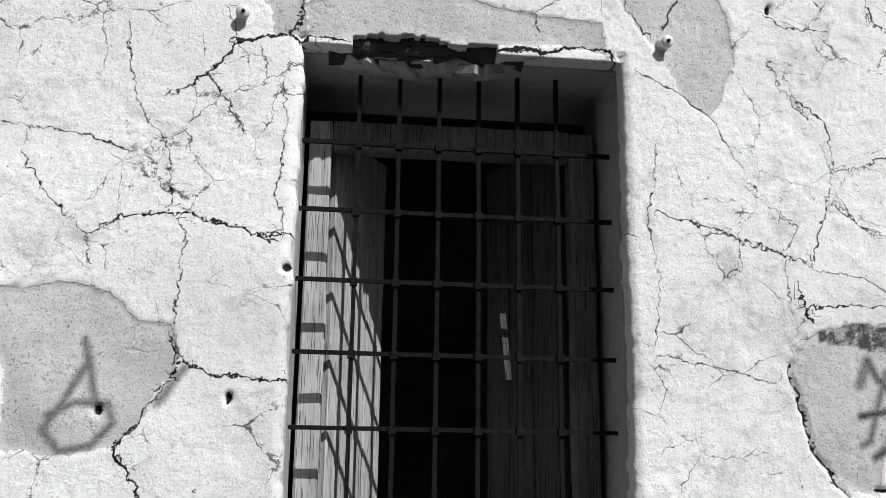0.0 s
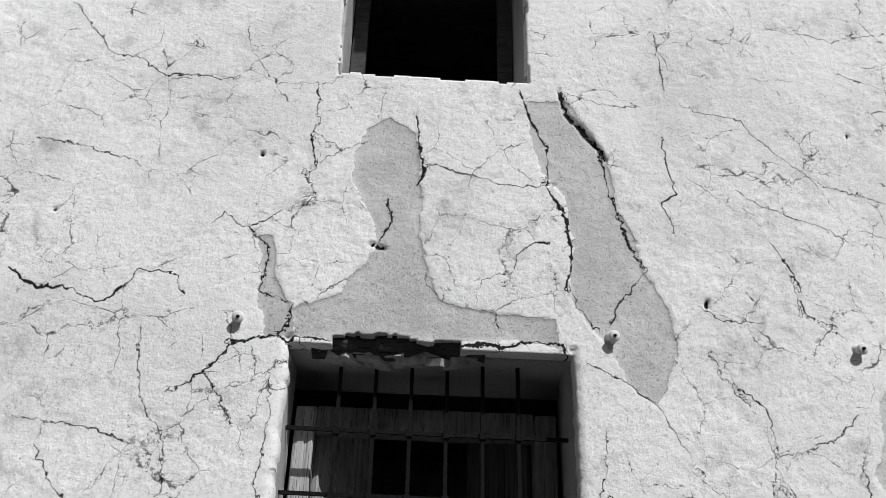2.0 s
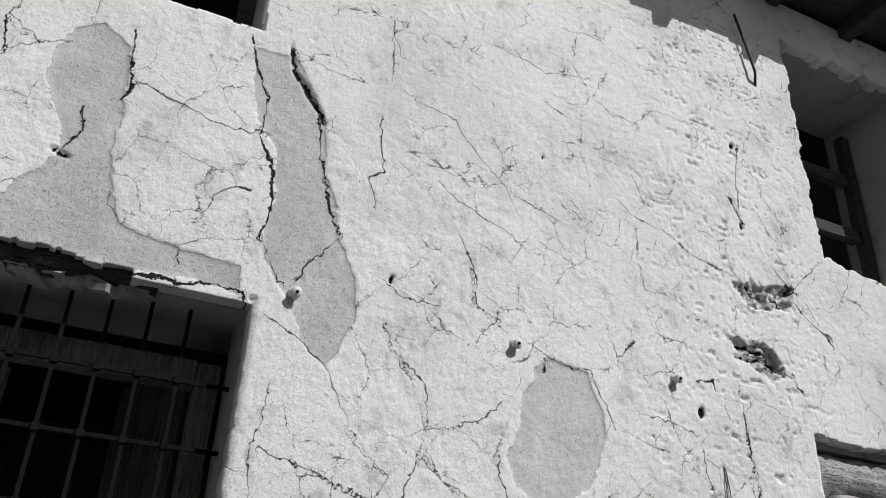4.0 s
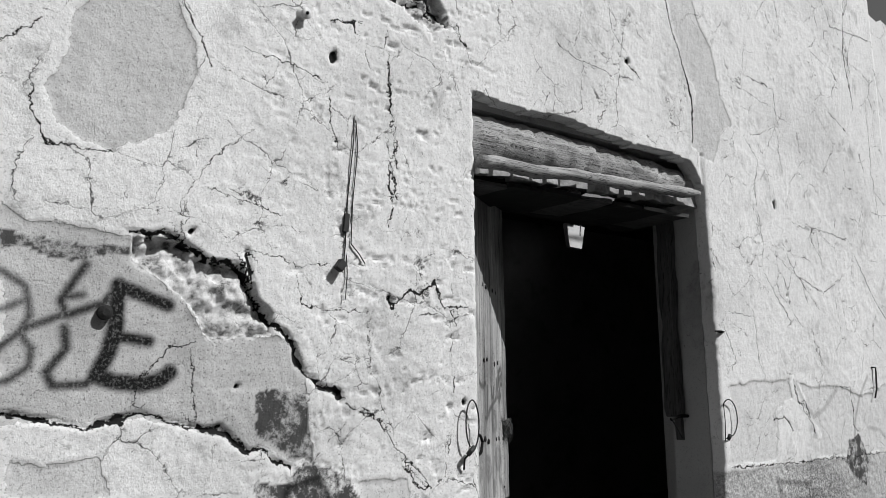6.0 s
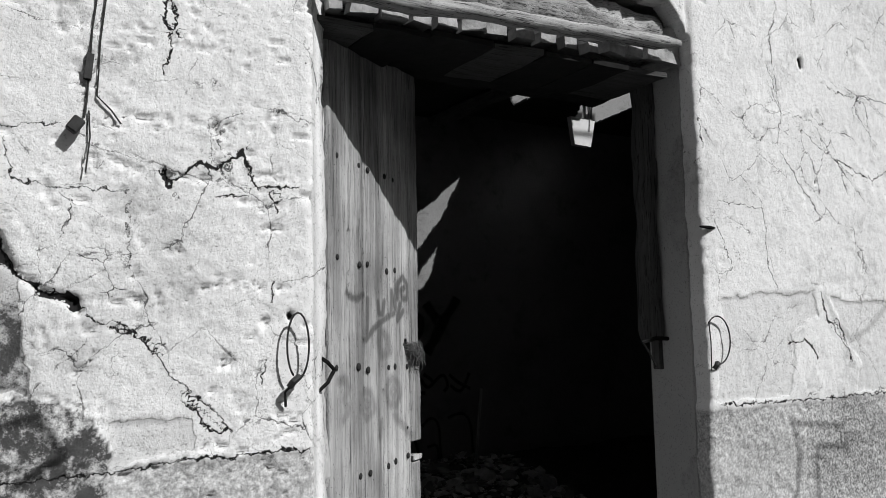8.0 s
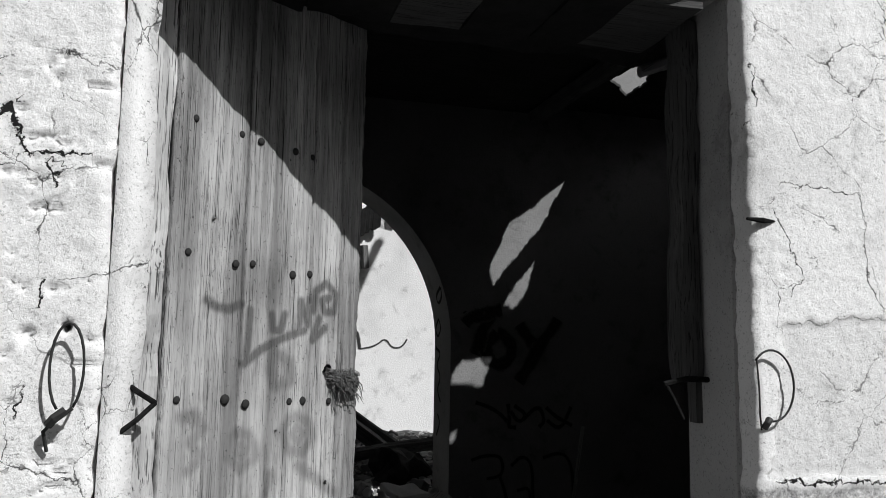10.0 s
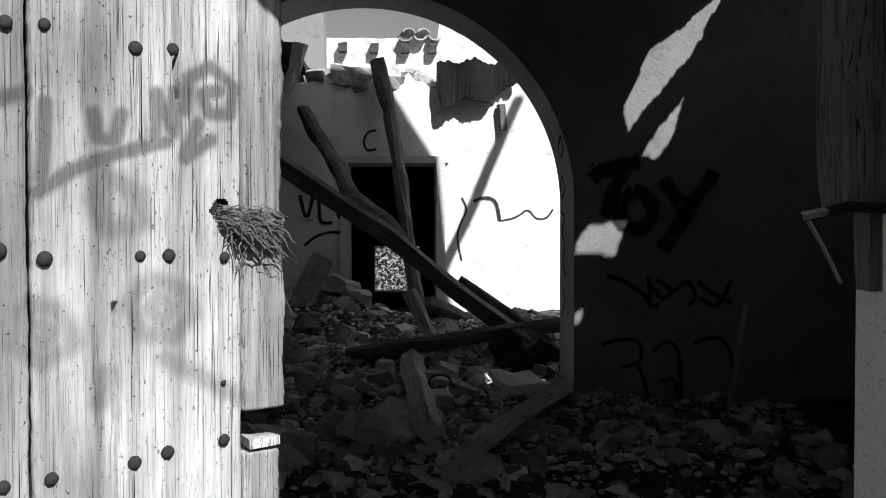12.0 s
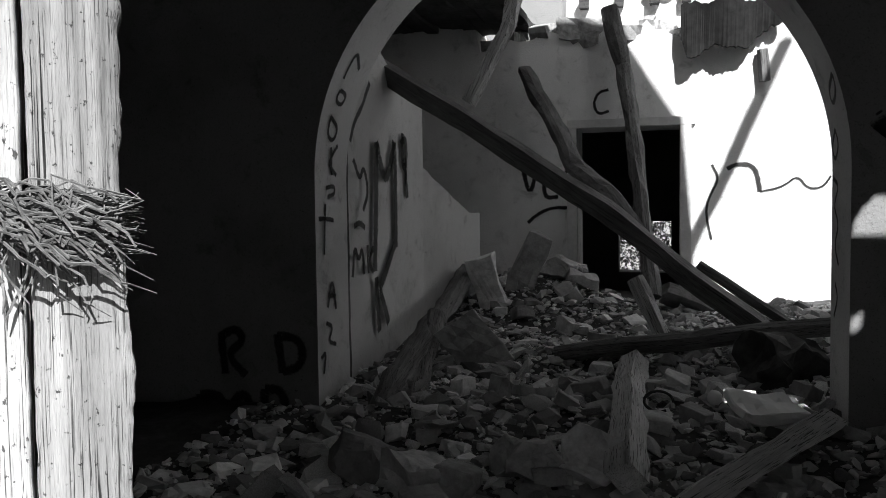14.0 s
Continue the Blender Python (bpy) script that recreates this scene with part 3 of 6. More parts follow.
crack(3, (2.68, 4.12), (2.67, 3.90), (2.50, 3.67), (2.44, 3.38), (2.50, 3.06))
crack(1, (1.54, 3.05), (1.75, 3.03), (1.76, 2.86), (1.53, 2.77))
crack(1, (2.26, 3.63), (2.34, 3.49), (2.76, 3.52), (2.88, 3.27))
crack(1, (0.98, 3.84), (1.30, 3.81), (1.54, 3.52), (1.77, 3.55))
crack(1, (1.81, 2.43), (2.02, 2.40), (2.07, 2.21))
crack(1, (2.05, 4.27), (2.30, 4.25), (2.56, 4.20))
crack(1, (-0.84, 2.21), (-0.74, 2.19), (-0.64, 2.16))
crack(1, (-0.74, 2.07), (-0.68, 2.06), (-0.59, 2.04), (-0.50, 2.05))
crack(1, (-0.60, 2.02), (-0.58, 1.94), (-0.51, 1.93), (-0.38, 1.93))
crack(3, (-0.30, 2.47), (-0.29, 2.40), (-0.32, 2.35), (-0.32, 2.28), (-0.29, 2.25))
crack(2, (-0.51, 2.51), (-0.51, 2.43), (-0.48, 2.37))
crack(4, (-0.33, 1.98), (-0.31, 1.95), (-0.25, 2.00), (-0.22, 1.99), (-0.18, 2.01), (-0.16, 2.03), (-0.13, 1.96), (-0.03, 1.96))
crack(5, (-0.32, 1.98), (-0.31, 1.95))
crack(3, (-0.10, 1.95), (-0.09, 1.90))
crack(1, (-0.38, 1.92), (-0.38, 1.78))
crack(1, (1.48, 2.77), (1.58, 2.67), (1.53, 2.55), (1.56, 2.38))
crack(1, (1.60, 2.30), (1.81, 2.19), (2.04, 2.13), (2.23, 2.22))
crack(1, (1.92, 2.43), (2.31, 2.40), (2.49, 2.14), (2.65, 2.00))
crack(2, (2.64, 3.16), (2.62, 2.78), (2.65, 2.54))
crack(1, (2.19, 3.03), (2.40, 2.95), (2.43, 2.82))
crack(1, (0.49, 2.79), (0.48, 2.66))
crack(1, (-0.46, 1.69), (-0.35, 1.64), (-0.30, 1.57), (-0.21, 1.50), (-0.18, 1.45))
crack(1, (-0.41, 1.68), (-0.36, 1.65), (-0.31, 1.63))
crack(1, (-0.39, 1.90), (-0.38, 1.83), (-0.38, 1.78))
crack(3, (-0.22, 1.93), (-0.14, 1.94))
crack(2, (-0.28, 1.53), (-0.23, 1.47), (-0.18, 1.45))
crack(1, (1.51, 2.47), (1.57, 2.33), (1.54, 2.20), (1.62, 2.11), (1.74, 1.98))
crack(1, (1.57, 2.31), (1.72, 2.31), (1.81, 2.20), (1.99, 2.05))
crack(1, (1.94, 2.44), (1.99, 2.34), (2.09, 2.26))
crack(2, (1.19, 2.26), (1.20, 2.16))
crack(1, (1.25, 2.01), (1.45, 2.00), (1.46, 1.81), (1.50, 1.76))
crack(2, (1.70, 1.75), (1.73, 1.65), (1.85, 1.53))
crack(1, (1.23, 1.96), (1.30, 1.82), (1.26, 1.78))
crack(6, (-1.02, 2.08), (-0.94, 2.09), (-0.89, 2.07), (-0.84, 2.04), (-0.76, 2.03), (-0.70, 1.94), (-0.67, 1.89), (-0.62, 1.86), (-0.59, 1.79), (-0.54, 1.74), (-0.48, 1.72), (-0.47, 1.70))
crack(5, (-0.74, 2.07), (-0.73, 2.02), (-0.71, 1.97))
crack(5, (-1.42, 1.69), (-1.32, 1.69), (-1.21, 1.68), (-1.09, 1.65), (-0.98, 1.68), (-0.88, 1.65), (-0.79, 1.64))
crack(5, (-0.35, 2.92), (-0.30, 2.91), (-0.24, 2.90), (-0.17, 2.89), (-0.12, 2.85), (-0.10, 2.82))
crack(6, (-0.32, 2.86), (-0.27, 2.85), (-0.20, 2.87), (-0.14, 2.84))
crack(4, (-0.24, 3.19), (-0.21, 3.14), (-0.17, 3.14))
crack(4, (-0.08, 3.25), (-0.01, 3.19), (0.03, 3.16))
crack(5, (-0.11, 3.13), (-0.05, 3.10))
crack(1, (-0.99, 1.69), (-0.98, 1.75), (-0.92, 1.82), (-0.85, 1.85))
crack(1, (-0.87, 1.83), (-0.85, 1.64))
crack(1, (-0.89, 2.17), (-0.90, 2.08))
crack(2, (-0.01, 3.14), (0.09, 3.06), (0.18, 3.02))
crack(2, (-0.07, 2.85), (-0.05, 2.79), (-0.02, 2.78))
crack(2, (-0.33, 2.69), (-0.32, 2.76))
crack(5, (-0.86, 1.65), (-0.78, 1.63), (-0.72, 1.58), (-0.69, 1.59), (-0.64, 1.55), (-0.60, 1.54))
crack(5, (-0.88, 2.06), (-0.81, 2.03), (-0.77, 2.03), (-0.74, 2.01))
crack(2, (-0.69, 1.40), (-0.54, 1.40), (-0.42, 1.40), (-0.23, 1.41), (-0.01, 1.41))
crack(2, (1.21, 1.42), (1.68, 1.41), (2.51, 1.41))
crack(3, (1.77, 1.66), (1.81, 1.60), (1.84, 1.52))
crack(3, (2.18, 1.70), (2.20, 1.61), (2.19, 1.54), (2.24, 1.51))
crack(3, (2.05, 1.72), (2.20, 1.70))
crack(2, (1.53, 1.59), (1.63, 1.59), (1.67, 1.53))
crack(3, (-0.09, 1.76), (-0.10, 1.71))
crack(2, (-0.12, 1.54), (-0.11, 1.60))
crack(3, (-0.28, 1.54), (-0.24, 1.52))
HOLES = [
    (-2.718, 2.154, .016),
    (-2.841, 1.864, .02),
    (-3.084, 1.849, .016),
    (-2.859, 3.246, .012),
    (-1.599, 2.832, .013),
    (-.208, 3.407, .022),
    (-.497, 2.617, .026),
    (1.692, 2.487, .016),
    (1.688, 2.502, .018),
    (1.719, 2.093, .01),
    (-.183, 3.762, .018),
    (-.211, 3.148, .022),
    (-1.078, 3.42, .012),
    (-.753, 1.742, .012),
    (-.87, 2.106, .012),
    (-.067, 1.692, .012),
    (.759, 2.912, .02),
    (-3.39, 3.026, .008),
    (.013, 3.187, .02),
]
spray(0.008, 0.75, (-3.126, 1.987), (-3.116, 1.942), (-3.157, 1.862), (-3.194, 1.806), (-3.158, 1.762), (-3.094, 1.774), (-3.055, 1.819), (-3.069, 1.857), (-3.135, 1.860), (-3.187, 1.834))
spray(0.008, 0.75, (-3.126, 1.987), (-3.097, 1.863))
spray(0.008, 0.75, (-2.919, 1.934), (-2.975, 1.859), (-2.949, 1.888))
spray(0.008, 0.75, (-1.376, 1.951), (-1.423, 1.801), (-1.444, 1.789))
spray(0.019, 1.00, (-1.036, 1.960), (-1.037, 1.880), (-1.052, 1.814), (-1.075, 1.763), (-1.041, 1.750), (-0.978, 1.743), (-0.943, 1.750), (-0.916, 1.770))
spray(0.017, 1.00, (-1.036, 1.960), (-0.925, 1.922))
spray(0.014, 1.00, (-1.028, 1.847), (-0.964, 1.838))
spray(0.008, 0.88, (-1.344, 1.892), (-1.337, 1.941), (-1.312, 1.973), (-1.270, 1.976), (-1.225, 1.948), (-1.207, 1.886), (-1.223, 1.854))
spray(0.008, 0.80, (-1.263, 1.896), (-1.222, 1.917))
spray(0.009, 0.88, (-1.414, 1.978), (-1.398, 1.937), (-1.349, 1.892), (-1.283, 1.865), (-1.287, 1.846), (-1.347, 1.815), (-1.417, 1.763))
spray(0.009, 0.95, (-1.443, 1.853), (-1.374, 1.865))
spray(0.008, 0.90, (-1.217, 1.858), (-1.261, 1.817), (-1.296, 1.757), (-1.289, 1.745), (-1.243, 1.751), (-1.204, 1.781), (-1.201, 1.818), (-1.222, 1.848))
spray(0.010, 0.95, (-1.107, 2.001), (-1.153, 1.920), (-1.138, 1.889), (-1.067, 1.918), (-1.029, 1.967))
spray(0.008, 0.90, (-1.154, 1.926), (-1.109, 1.935))
spray(0.009, 0.90, (-1.151, 1.888), (-1.223, 1.854))
spray(0.010, 0.95, (-1.142, 1.863), (-1.136, 1.819), (-1.172, 1.769), (-1.157, 1.741), (-1.093, 1.744), (-1.070, 1.782))
spray(0.014, 0.90, (-1.347, 1.892), (-1.340, 1.888))
spray(0.012, 0.70, (-1.414, 1.978), (-1.440, 1.923))
spray(0.011, 0.55, (1.523, 1.101), (1.556, 1.247), (1.527, 1.362))
spray(0.010, 0.50, (1.526, 1.347), (1.783, 1.319), (1.793, 1.253), (1.644, 1.267), (1.637, 1.105))
spray(0.010, 0.30, (1.725, 1.725), (1.768, 1.654), (1.848, 1.592), (1.941, 1.620), (2.062, 1.703))
spray(0.008, 0.40, (2.179, 1.398), (2.207, 1.549), (2.277, 1.679), (2.359, 1.757))
spray(0.008, 0.35, (2.319, 1.527), (2.423, 1.514), (2.492, 1.470))
spray(0.009, 0.85, (-0.632, 1.389), (-0.614, 1.494), (-0.533, 1.509), (-0.489, 1.438), (-0.562, 1.391))
INS = [
    (-2.856, 2.744),
    (-1.867, 2.738),
    (-1.195, 2.733),
    (-.6, 2.737),
]


STEP = 0.0065


def build_facade_sheet():
    gx = np.arange(HOUSE[0], HOUSE[1] + 1e-6, STEP)
    gz = np.arange(0.85, HOUSE[3] - 0.02, STEP)
    X, Z = np.meshgrid(gx, gz)
    wx = X + 0.022 * fbm2(X, Z, 9, 4, 1) + 0.006 * fbm2(X, Z, 60, 2, 5)
    wz = Z + 0.022 * fbm2(X, Z, 9, 4, 2) + 0.006 * fbm2(X, Z, 60, 2, 6)

    def box_of(pts, pad):
        xs, zs = [p[0] for p in pts], [p[1] for p in pts]
        i0, i1 = np.searchsorted(gx, [min(xs) - pad, max(xs) + pad])
        j0, j1 = np.searchsorted(gz, [min(zs) - pad, max(zs) + pad])
        return slice(j0, j1), slice(i0, i1)

    def fill(polys):
        f = np.zeros_like(X)
        for p in polys:
            s = box_of(p, 0.06)
            f[s] = np.maximum(f[s], inside(wx[s], wz[s], p))
        return f

    dark, deep = fill(DARK), fill(DEEP)
    # patches as signed distance from their outline, so that their edges stay sharp between the vertices
    edge, level = np.full_like(X, -0.04), np.ones_like(X)
    for grey, p in BARE:
        s = box_of(p, 0.07)
        d = line_distance(wx[s], wz[s], p + p[:1])
        d = np.clip(np.where(inside(wx[s], wz[s], p), d, -d), -0.04, 0.04)
        level[s] = np.where(d > -0.03, np.where(edge[s] > d, level[s], grey), level[s])
        edge[s] = np.maximum(edge[s], d)
    bare_ = np.clip(edge / 0.006 + 0.5, 0, 1)
    # cracks as signed distance across the line, with the width beside it
    across, width, gash = np.full_like(X, 0.05), np.zeros_like(X), np.zeros_like(X)
    cx, cz = X + 0.007 * fbm2(X, Z, 22, 3, 9), Z + 0.007 * fbm2(X, Z, 22, 3, 10)
    swell = np.clip(1.0 + 1.1 * fbm2(X, Z, 11, 3, 12), 0.25, 2.2)
    for size, line in CRACK:
        s = box_of(line, 0.05)
        half = (0.0, 0.0012, 0.0019, 0.0028, 0.0039, 0.0050, 0.0066)[size]
        last = len(line) - 2
        for k, ((xa, za), (xb, zb)) in enumerate(zip(line, line[1:])):
            dx, dz = xb - xa, zb - za
            f = ((cx[s] - xa) * dx + (cz[s] - za) * dz) / (dx * dx + dz * dz + 1e-9)
            u = np.clip(f, 0, 1)
            ox, oz = cx[s] - xa - u * dx, cz[s] - za - u * dz
            d = np.hypot(ox, oz)
            take = (d < np.abs(across[s])) & ~((f < 0) & (k == 0)) & ~((f > 1) & (k == last))
            taper = np.clip(np.minimum(f + k, last + 1 - f - k) * 4 + 0.35, 0.35, 1)
            across[s] = np.where(take, np.where(dx * oz - dz * ox > 0, d, -d), across[s])
            width[s] = np.where(take & (d < 0.024), half * swell[s] * taper, np.where(take, 0.0, width[s]))
            if size >= 5:
                gash[s] = np.maximum(gash[s], np.clip((half * swell[s] - d) / 0.005 + 0.5, 0, 1))
    paint, hole = np.zeros_like(X), np.zeros_like(X)
    for half, strength, line in SPRAY:
        s = box_of(line, 0.08)
        d = line_distance(X[s] + 0.006 * fbm2(X[s], Z[s], 12, 2, 3), Z[s], line)
        paint[s] = np.maximum(paint[s], strength * np.clip((half - d) / 0.012 + 0.5, 0, 1))
    for hx, hz, r in HOLES:
        s = box_of([(hx, hz)], 0.08)
        d = np.hypot(wx[s] - hx, (wz[s] - hz) * 0.8)
        hole[s] = np.maximum(hole[s], np.clip((r * 0.5 - d) / 0.008 + 0.5, 0, 1))
    # pits where the render has crumbled, denser near the door
    pits = np.clip((fbm2(X + 0.3 * fbm2(X, Z, 7, 3, 44), Z * 1.3, 30, 4, 21, 0.7) - 0.36) * 14, 0, 1) * np.clip(1.25 - np.abs(X + 0.25) * 2.2, 0.0, 1)
    rough = np.clip((1.41 + 0.01 * fbm2(X, Z, 8, 3, 8) - Z) / 0.01, 0, 1)
    coat = np.clip(fbm2(X, Z, 1.1, 3, 30) * 3 + 0.35, 0, 1)
    h = 0.010 * fbm2(X, Z, 1.3, 3, 11) + 0.0020 * fbm2(X, Z, 8, 4, 13) + 0.0014 * fbm2(X, Z, 34, 3, 14) * (1.4 - coat)
    h += 0.0011 * fbm2(X, Z, 75, 2, 15)
    h += rough * (0.0035 * fbm2(X, Z, 70, 2, 16) - 0.003)
    h -= 0.004 * bare_ * (1 - rough)
    h -= 0.010 * pits * (1 - bare_)
    h += deep * (-0.024 + 0.045 * fbm2(X, Z, 16, 4, 17, 0.65))
    h -= 0.010 * gash + 0.014 * hole
    # flakes: small steps of the lime coat
    h -= 0.0016 * (np.clip(fbm2(X, Z, 5.5, 5, 18, 0.6) * 14 - 2.6, 0, 1)) * (1 - bare_)
    stucco = rough * np.clip(0.8 + 0.6 * fbm2(X, Z, 2.5, 4, 19), 0.45, 1) * (1 - 0.7 * dark)
    solid = np.ones(X.shape, bool)
    jx, jz = 0.010 * fbm2(X, Z, 14, 4, 22), 0.010 * fbm2(X, Z, 14, 4, 23)
    for i, (x0, x1, z0, z1) in enumerate((WINDOW, UPPER_A, UPPER_B, DOOR)):
        k = (0.0, 1.4, 2.6, 0.0)[i]
        top = z1
        if i == 0:      # the window's head has crumbled
            top = z1 + np.where((X > -2.60) & (X < -2.27), 0.030 + 0.02 * fbm2(X, Z, 9, 3, 40), 0.0)
        if i == 3:      # the door's head sags from the hinge side
            top = z1 + 0.030 - 0.055 * (X / 1.17) + 0.02 * fbm2(X, X * 0, 5, 3, 41) - 0.08 * np.clip(X - 1.09, 0, 0.08) / 0.08
        if i == 2:
            z0 = z0 - 0.02 + 0.05 * np.clip(0.55 - X, 0, 0.3) / 0.3
        solid &= ~((X + k * jx > x0) & (X + k * jx < x1) & (Z + k * jz > z0) & (Z + k * jz < top))
    Y = -h
    XD = X.copy()
    for e0, ztop in ((WINDOW[0], WINDOW[3]), (WINDOW[1], WINDOW[3]), (DOOR[0], DOOR[3]), (DOOR[1], DOOR[3])):
        near = np.clip(1 - np.abs(X - e0) / 0.05, 0, 1) * (Z < ztop + 0.03)
        XD += near * (0.009 * fbm2(X * 0 + e0, Z, 7, 4, 51) + 0.006 * fbm2(X * 0 + e0, Z, 34, 3, 52))
        Y += near * 0.012 * np.clip(1 - np.abs(X - e0) / 0.018, 0, 1)
    nz, nx = X.shape
    idx = np.arange(nx * nz).reshape(nz, nx)
    cell = solid[:-1, :-1] & solid[1:, :-1] & solid[:-1, 1:] & solid[1:, 1:]
    quads = np.stack([idx[:-1, :-1], idx[:-1, 1:], idx[1:, 1:], idx[1:, :-1]], -1)[cell]
    verts = np.stack([XD, Y, Z], -1).reshape(-1, 3)
    # the broken edge of the coat, turned back into the wall
    back = verts.copy()
    back[:, 1] = 0.06
    n0 = len(verts)
    skirt = []
    up = np.zeros((nz + 1, nx + 1), bool)
    up[1:nz, 1:nx] = cell
    a = up[1:nz, 1:nx] & ~up[0:nz - 1, 1:nx]
    skirt.append(np.stack([idx[:-1, 1:][a], idx[:-1, :-1][a], idx[:-1, :-1][a] + n0, idx[:-1, 1:][a] + n0], -1))
    a = up[1:nz, 1:nx] & ~up[2:nz + 1, 1:nx]
    skirt.append(np.stack([idx[1:, :-1][a], idx[1:, 1:][a], idx[1:, 1:][a] + n0, idx[1:, :-1][a] + n0], -1))
    a = up[1:nz, 1:nx] & ~up[1:nz, 0:nx - 1]
    skirt.append(np.stack([idx[:-1, :-1][a], idx[1:, :-1][a], idx[1:, :-1][a] + n0, idx[:-1, :-1][a] + n0], -1))
    a = up[1:nz, 1:nx] & ~up[1:nz, 2:nx + 1]
    skirt.append(np.stack([idx[1:, 1:][a], idx[:-1, 1:][a], idx[:-1, 1:][a] + n0, idx[1:, 1:][a] + n0], -1))
    allq = np.concatenate([quads] + skirt)
    allv = np.concatenate([verts, back])
    used = np.unique(allq)
    remap = np.full(len(allv), -1)
    remap[used] = np.arange(len(used))
    two = lambda f: np.concatenate([f.ravel(), f.ravel()])[used]
    ob = grid_sheet("facade_render", allv[used], remap[allq], M_FACADE,
                    {"edge": two(edge), "level": two(level), "dark": two(dark), "deep": two(deep), "across": two(across), "width": two(width),
                     "hole": two(hole), "spray": two(paint), "stucco": two(stucco)})
    return ob


facade = thing("wall_front", "white lime-washed house front, cracked and flaking, with graffiti", "wall", kind="structure")
sheet = build_facade_sheet()
sheet.parent = facade


def wall_body(name, x0, x1, z0, z1, y0, y1, openings, material, parent):
    bm = bmesh.new()
    xs = sorted({x0, x1, *[o[0] for o in openings], *[o[1] for o in openings]})
    for a, b in zip(xs, xs[1:]):
        spans = [(o[2], o[3]) for o in openings if o[0] <= a + 1e-6 and o[1] >= b - 1e-6]
        z = z0
        for lo, hi in sorted(spans):
            if lo > z + 1e-4:
                box(bm, a, b, y0, y1, z, lo)
            z = hi
        if z < z1:
            box(bm, a, b, y0, y1, z, z1)
    return part(name, bm, material, parent)


wall_body("masonry", HOUSE[0], 2.44, GROUND - 0.3, HOUSE[3] - 0.02, 0.05, 0.215, (WINDOW, UPPER_A, UPPER_B, DOOR), M_REVEAL_SHADE, facade)
wall_body("masonry", 2.44, HOUSE[1], GROUND - 0.3, 3.4, 0.05, 0.45, (), M_REVEAL_SHADE, facade)
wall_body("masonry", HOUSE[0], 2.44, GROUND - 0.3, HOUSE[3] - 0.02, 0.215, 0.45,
          ((-2.75, -1.93, 1.30, 2.68), UPPER_A, UPPER_B, (-0.22, 1.42, GROUND, 2.60)), M_REVEAL_SHADE, facade)

# the lower wall that goes on past the corner, and the neighbour's side
low = thing("wall_side_ruin", "low whitewashed ruined wall with a crumbled top", "wall", kind="structure")
bm = bmesh.new()
segs, x = [], HOUSE[1] + 0.003
top = lambda q: 3.72 - 0.10 * (q - 2.78) + 0.05 * noise.noise((q * 4, 0, 3)) + 0.03 * noise.noise((q * 15, 0, 3))
while x < 5.2:
    segs.append((x, x + 0.06, GROUND - 0.3, GROUND - 0.3, top(x), top(x + 0.06)))
    x += 0.06
segments_wall(bm, segs, 0.02, 0.42)
part("masonry", bm, plaster_mat("side_plaster", attrs=False), low)

# street
ground = tagged(part("ground", (lambda b: (box(b, -400, 400, -400, 400, GROUND - 0.5, GROUND), b)[1])(bmesh.new()), M_GROUND),
                "packed pale earth of the street and courtyard", "ground", kind="structure")
# unseen wall, set close and tall to cut the light into the doorway
opposite = thing("wall_opposite", "unseen plain wall added across the street to block light", "wall", kind="structure")
bm = bmesh.new()
box(bm, -9, 9, -4.7, -4.3, GROUND - 0.2, 3.9)
part("masonry", bm, plaster_mat("blocker_plaster", white=0.35, attrs=False), opposite)

# ---------------- inside shell ----------------
FAR = 5.2
left = thing("wall_left", "plastered end wall of the entrance room, shade in its tone", "wall", kind="structure")
bm = bmesh.new()
box(bm, -4.6, -4.3, 0.45, 2.65, GROUND - 0.2, 4.76)
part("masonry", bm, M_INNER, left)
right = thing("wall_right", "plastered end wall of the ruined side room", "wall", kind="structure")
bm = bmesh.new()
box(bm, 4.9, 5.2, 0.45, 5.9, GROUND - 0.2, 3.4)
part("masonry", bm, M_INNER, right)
# added wall, out of sight, stops side light from reaching the upper window
partition = thing("wall_upper_partition", "unseen wall added upstairs to keep the upper window dark", "wall", kind="structure")
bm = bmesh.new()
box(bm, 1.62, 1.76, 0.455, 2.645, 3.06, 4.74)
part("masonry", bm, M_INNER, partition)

# arch wall
AX, AR, AS = 0.485, 0.875, 1.705      # middle, radius and springing of the arch
A0, A1 = 2.65, 2.95


def arch_top(x):
    pts = ((-4.6, 5.5), (1.9, 5.6), (1.96, 5.52), (2.32, 4.95), (2.42, 3.9), (2.55, 3.45), (3.08, 3.42), (3.12, 3.64), (4.9, 3.6))
    for (xa, za), (xb, zb) in zip(pts, pts[1:]):
        if xa <= x <= xb:
            return za + (zb - za) * (x - xa) / (xb - xa) + 0.02 * noise.noise((x * 9, 1, 1))
    return 3.66


arch_wall = thing("wall_arch", "plastered inner wall with a round arch, sprayed with graffiti", "wall", kind="structure")
bm = bmesh.new()
xs = [-4.6 + 0.15 * i for i in range(28)] + [AX - AR * math.cos(math.pi * i / 48) for i in range(49)] + [AX + AR + 0.06 * i for i in range(1, 60)]
xs = sorted(q for q in xs if q <= 4.9) + [4.9]
segs = []
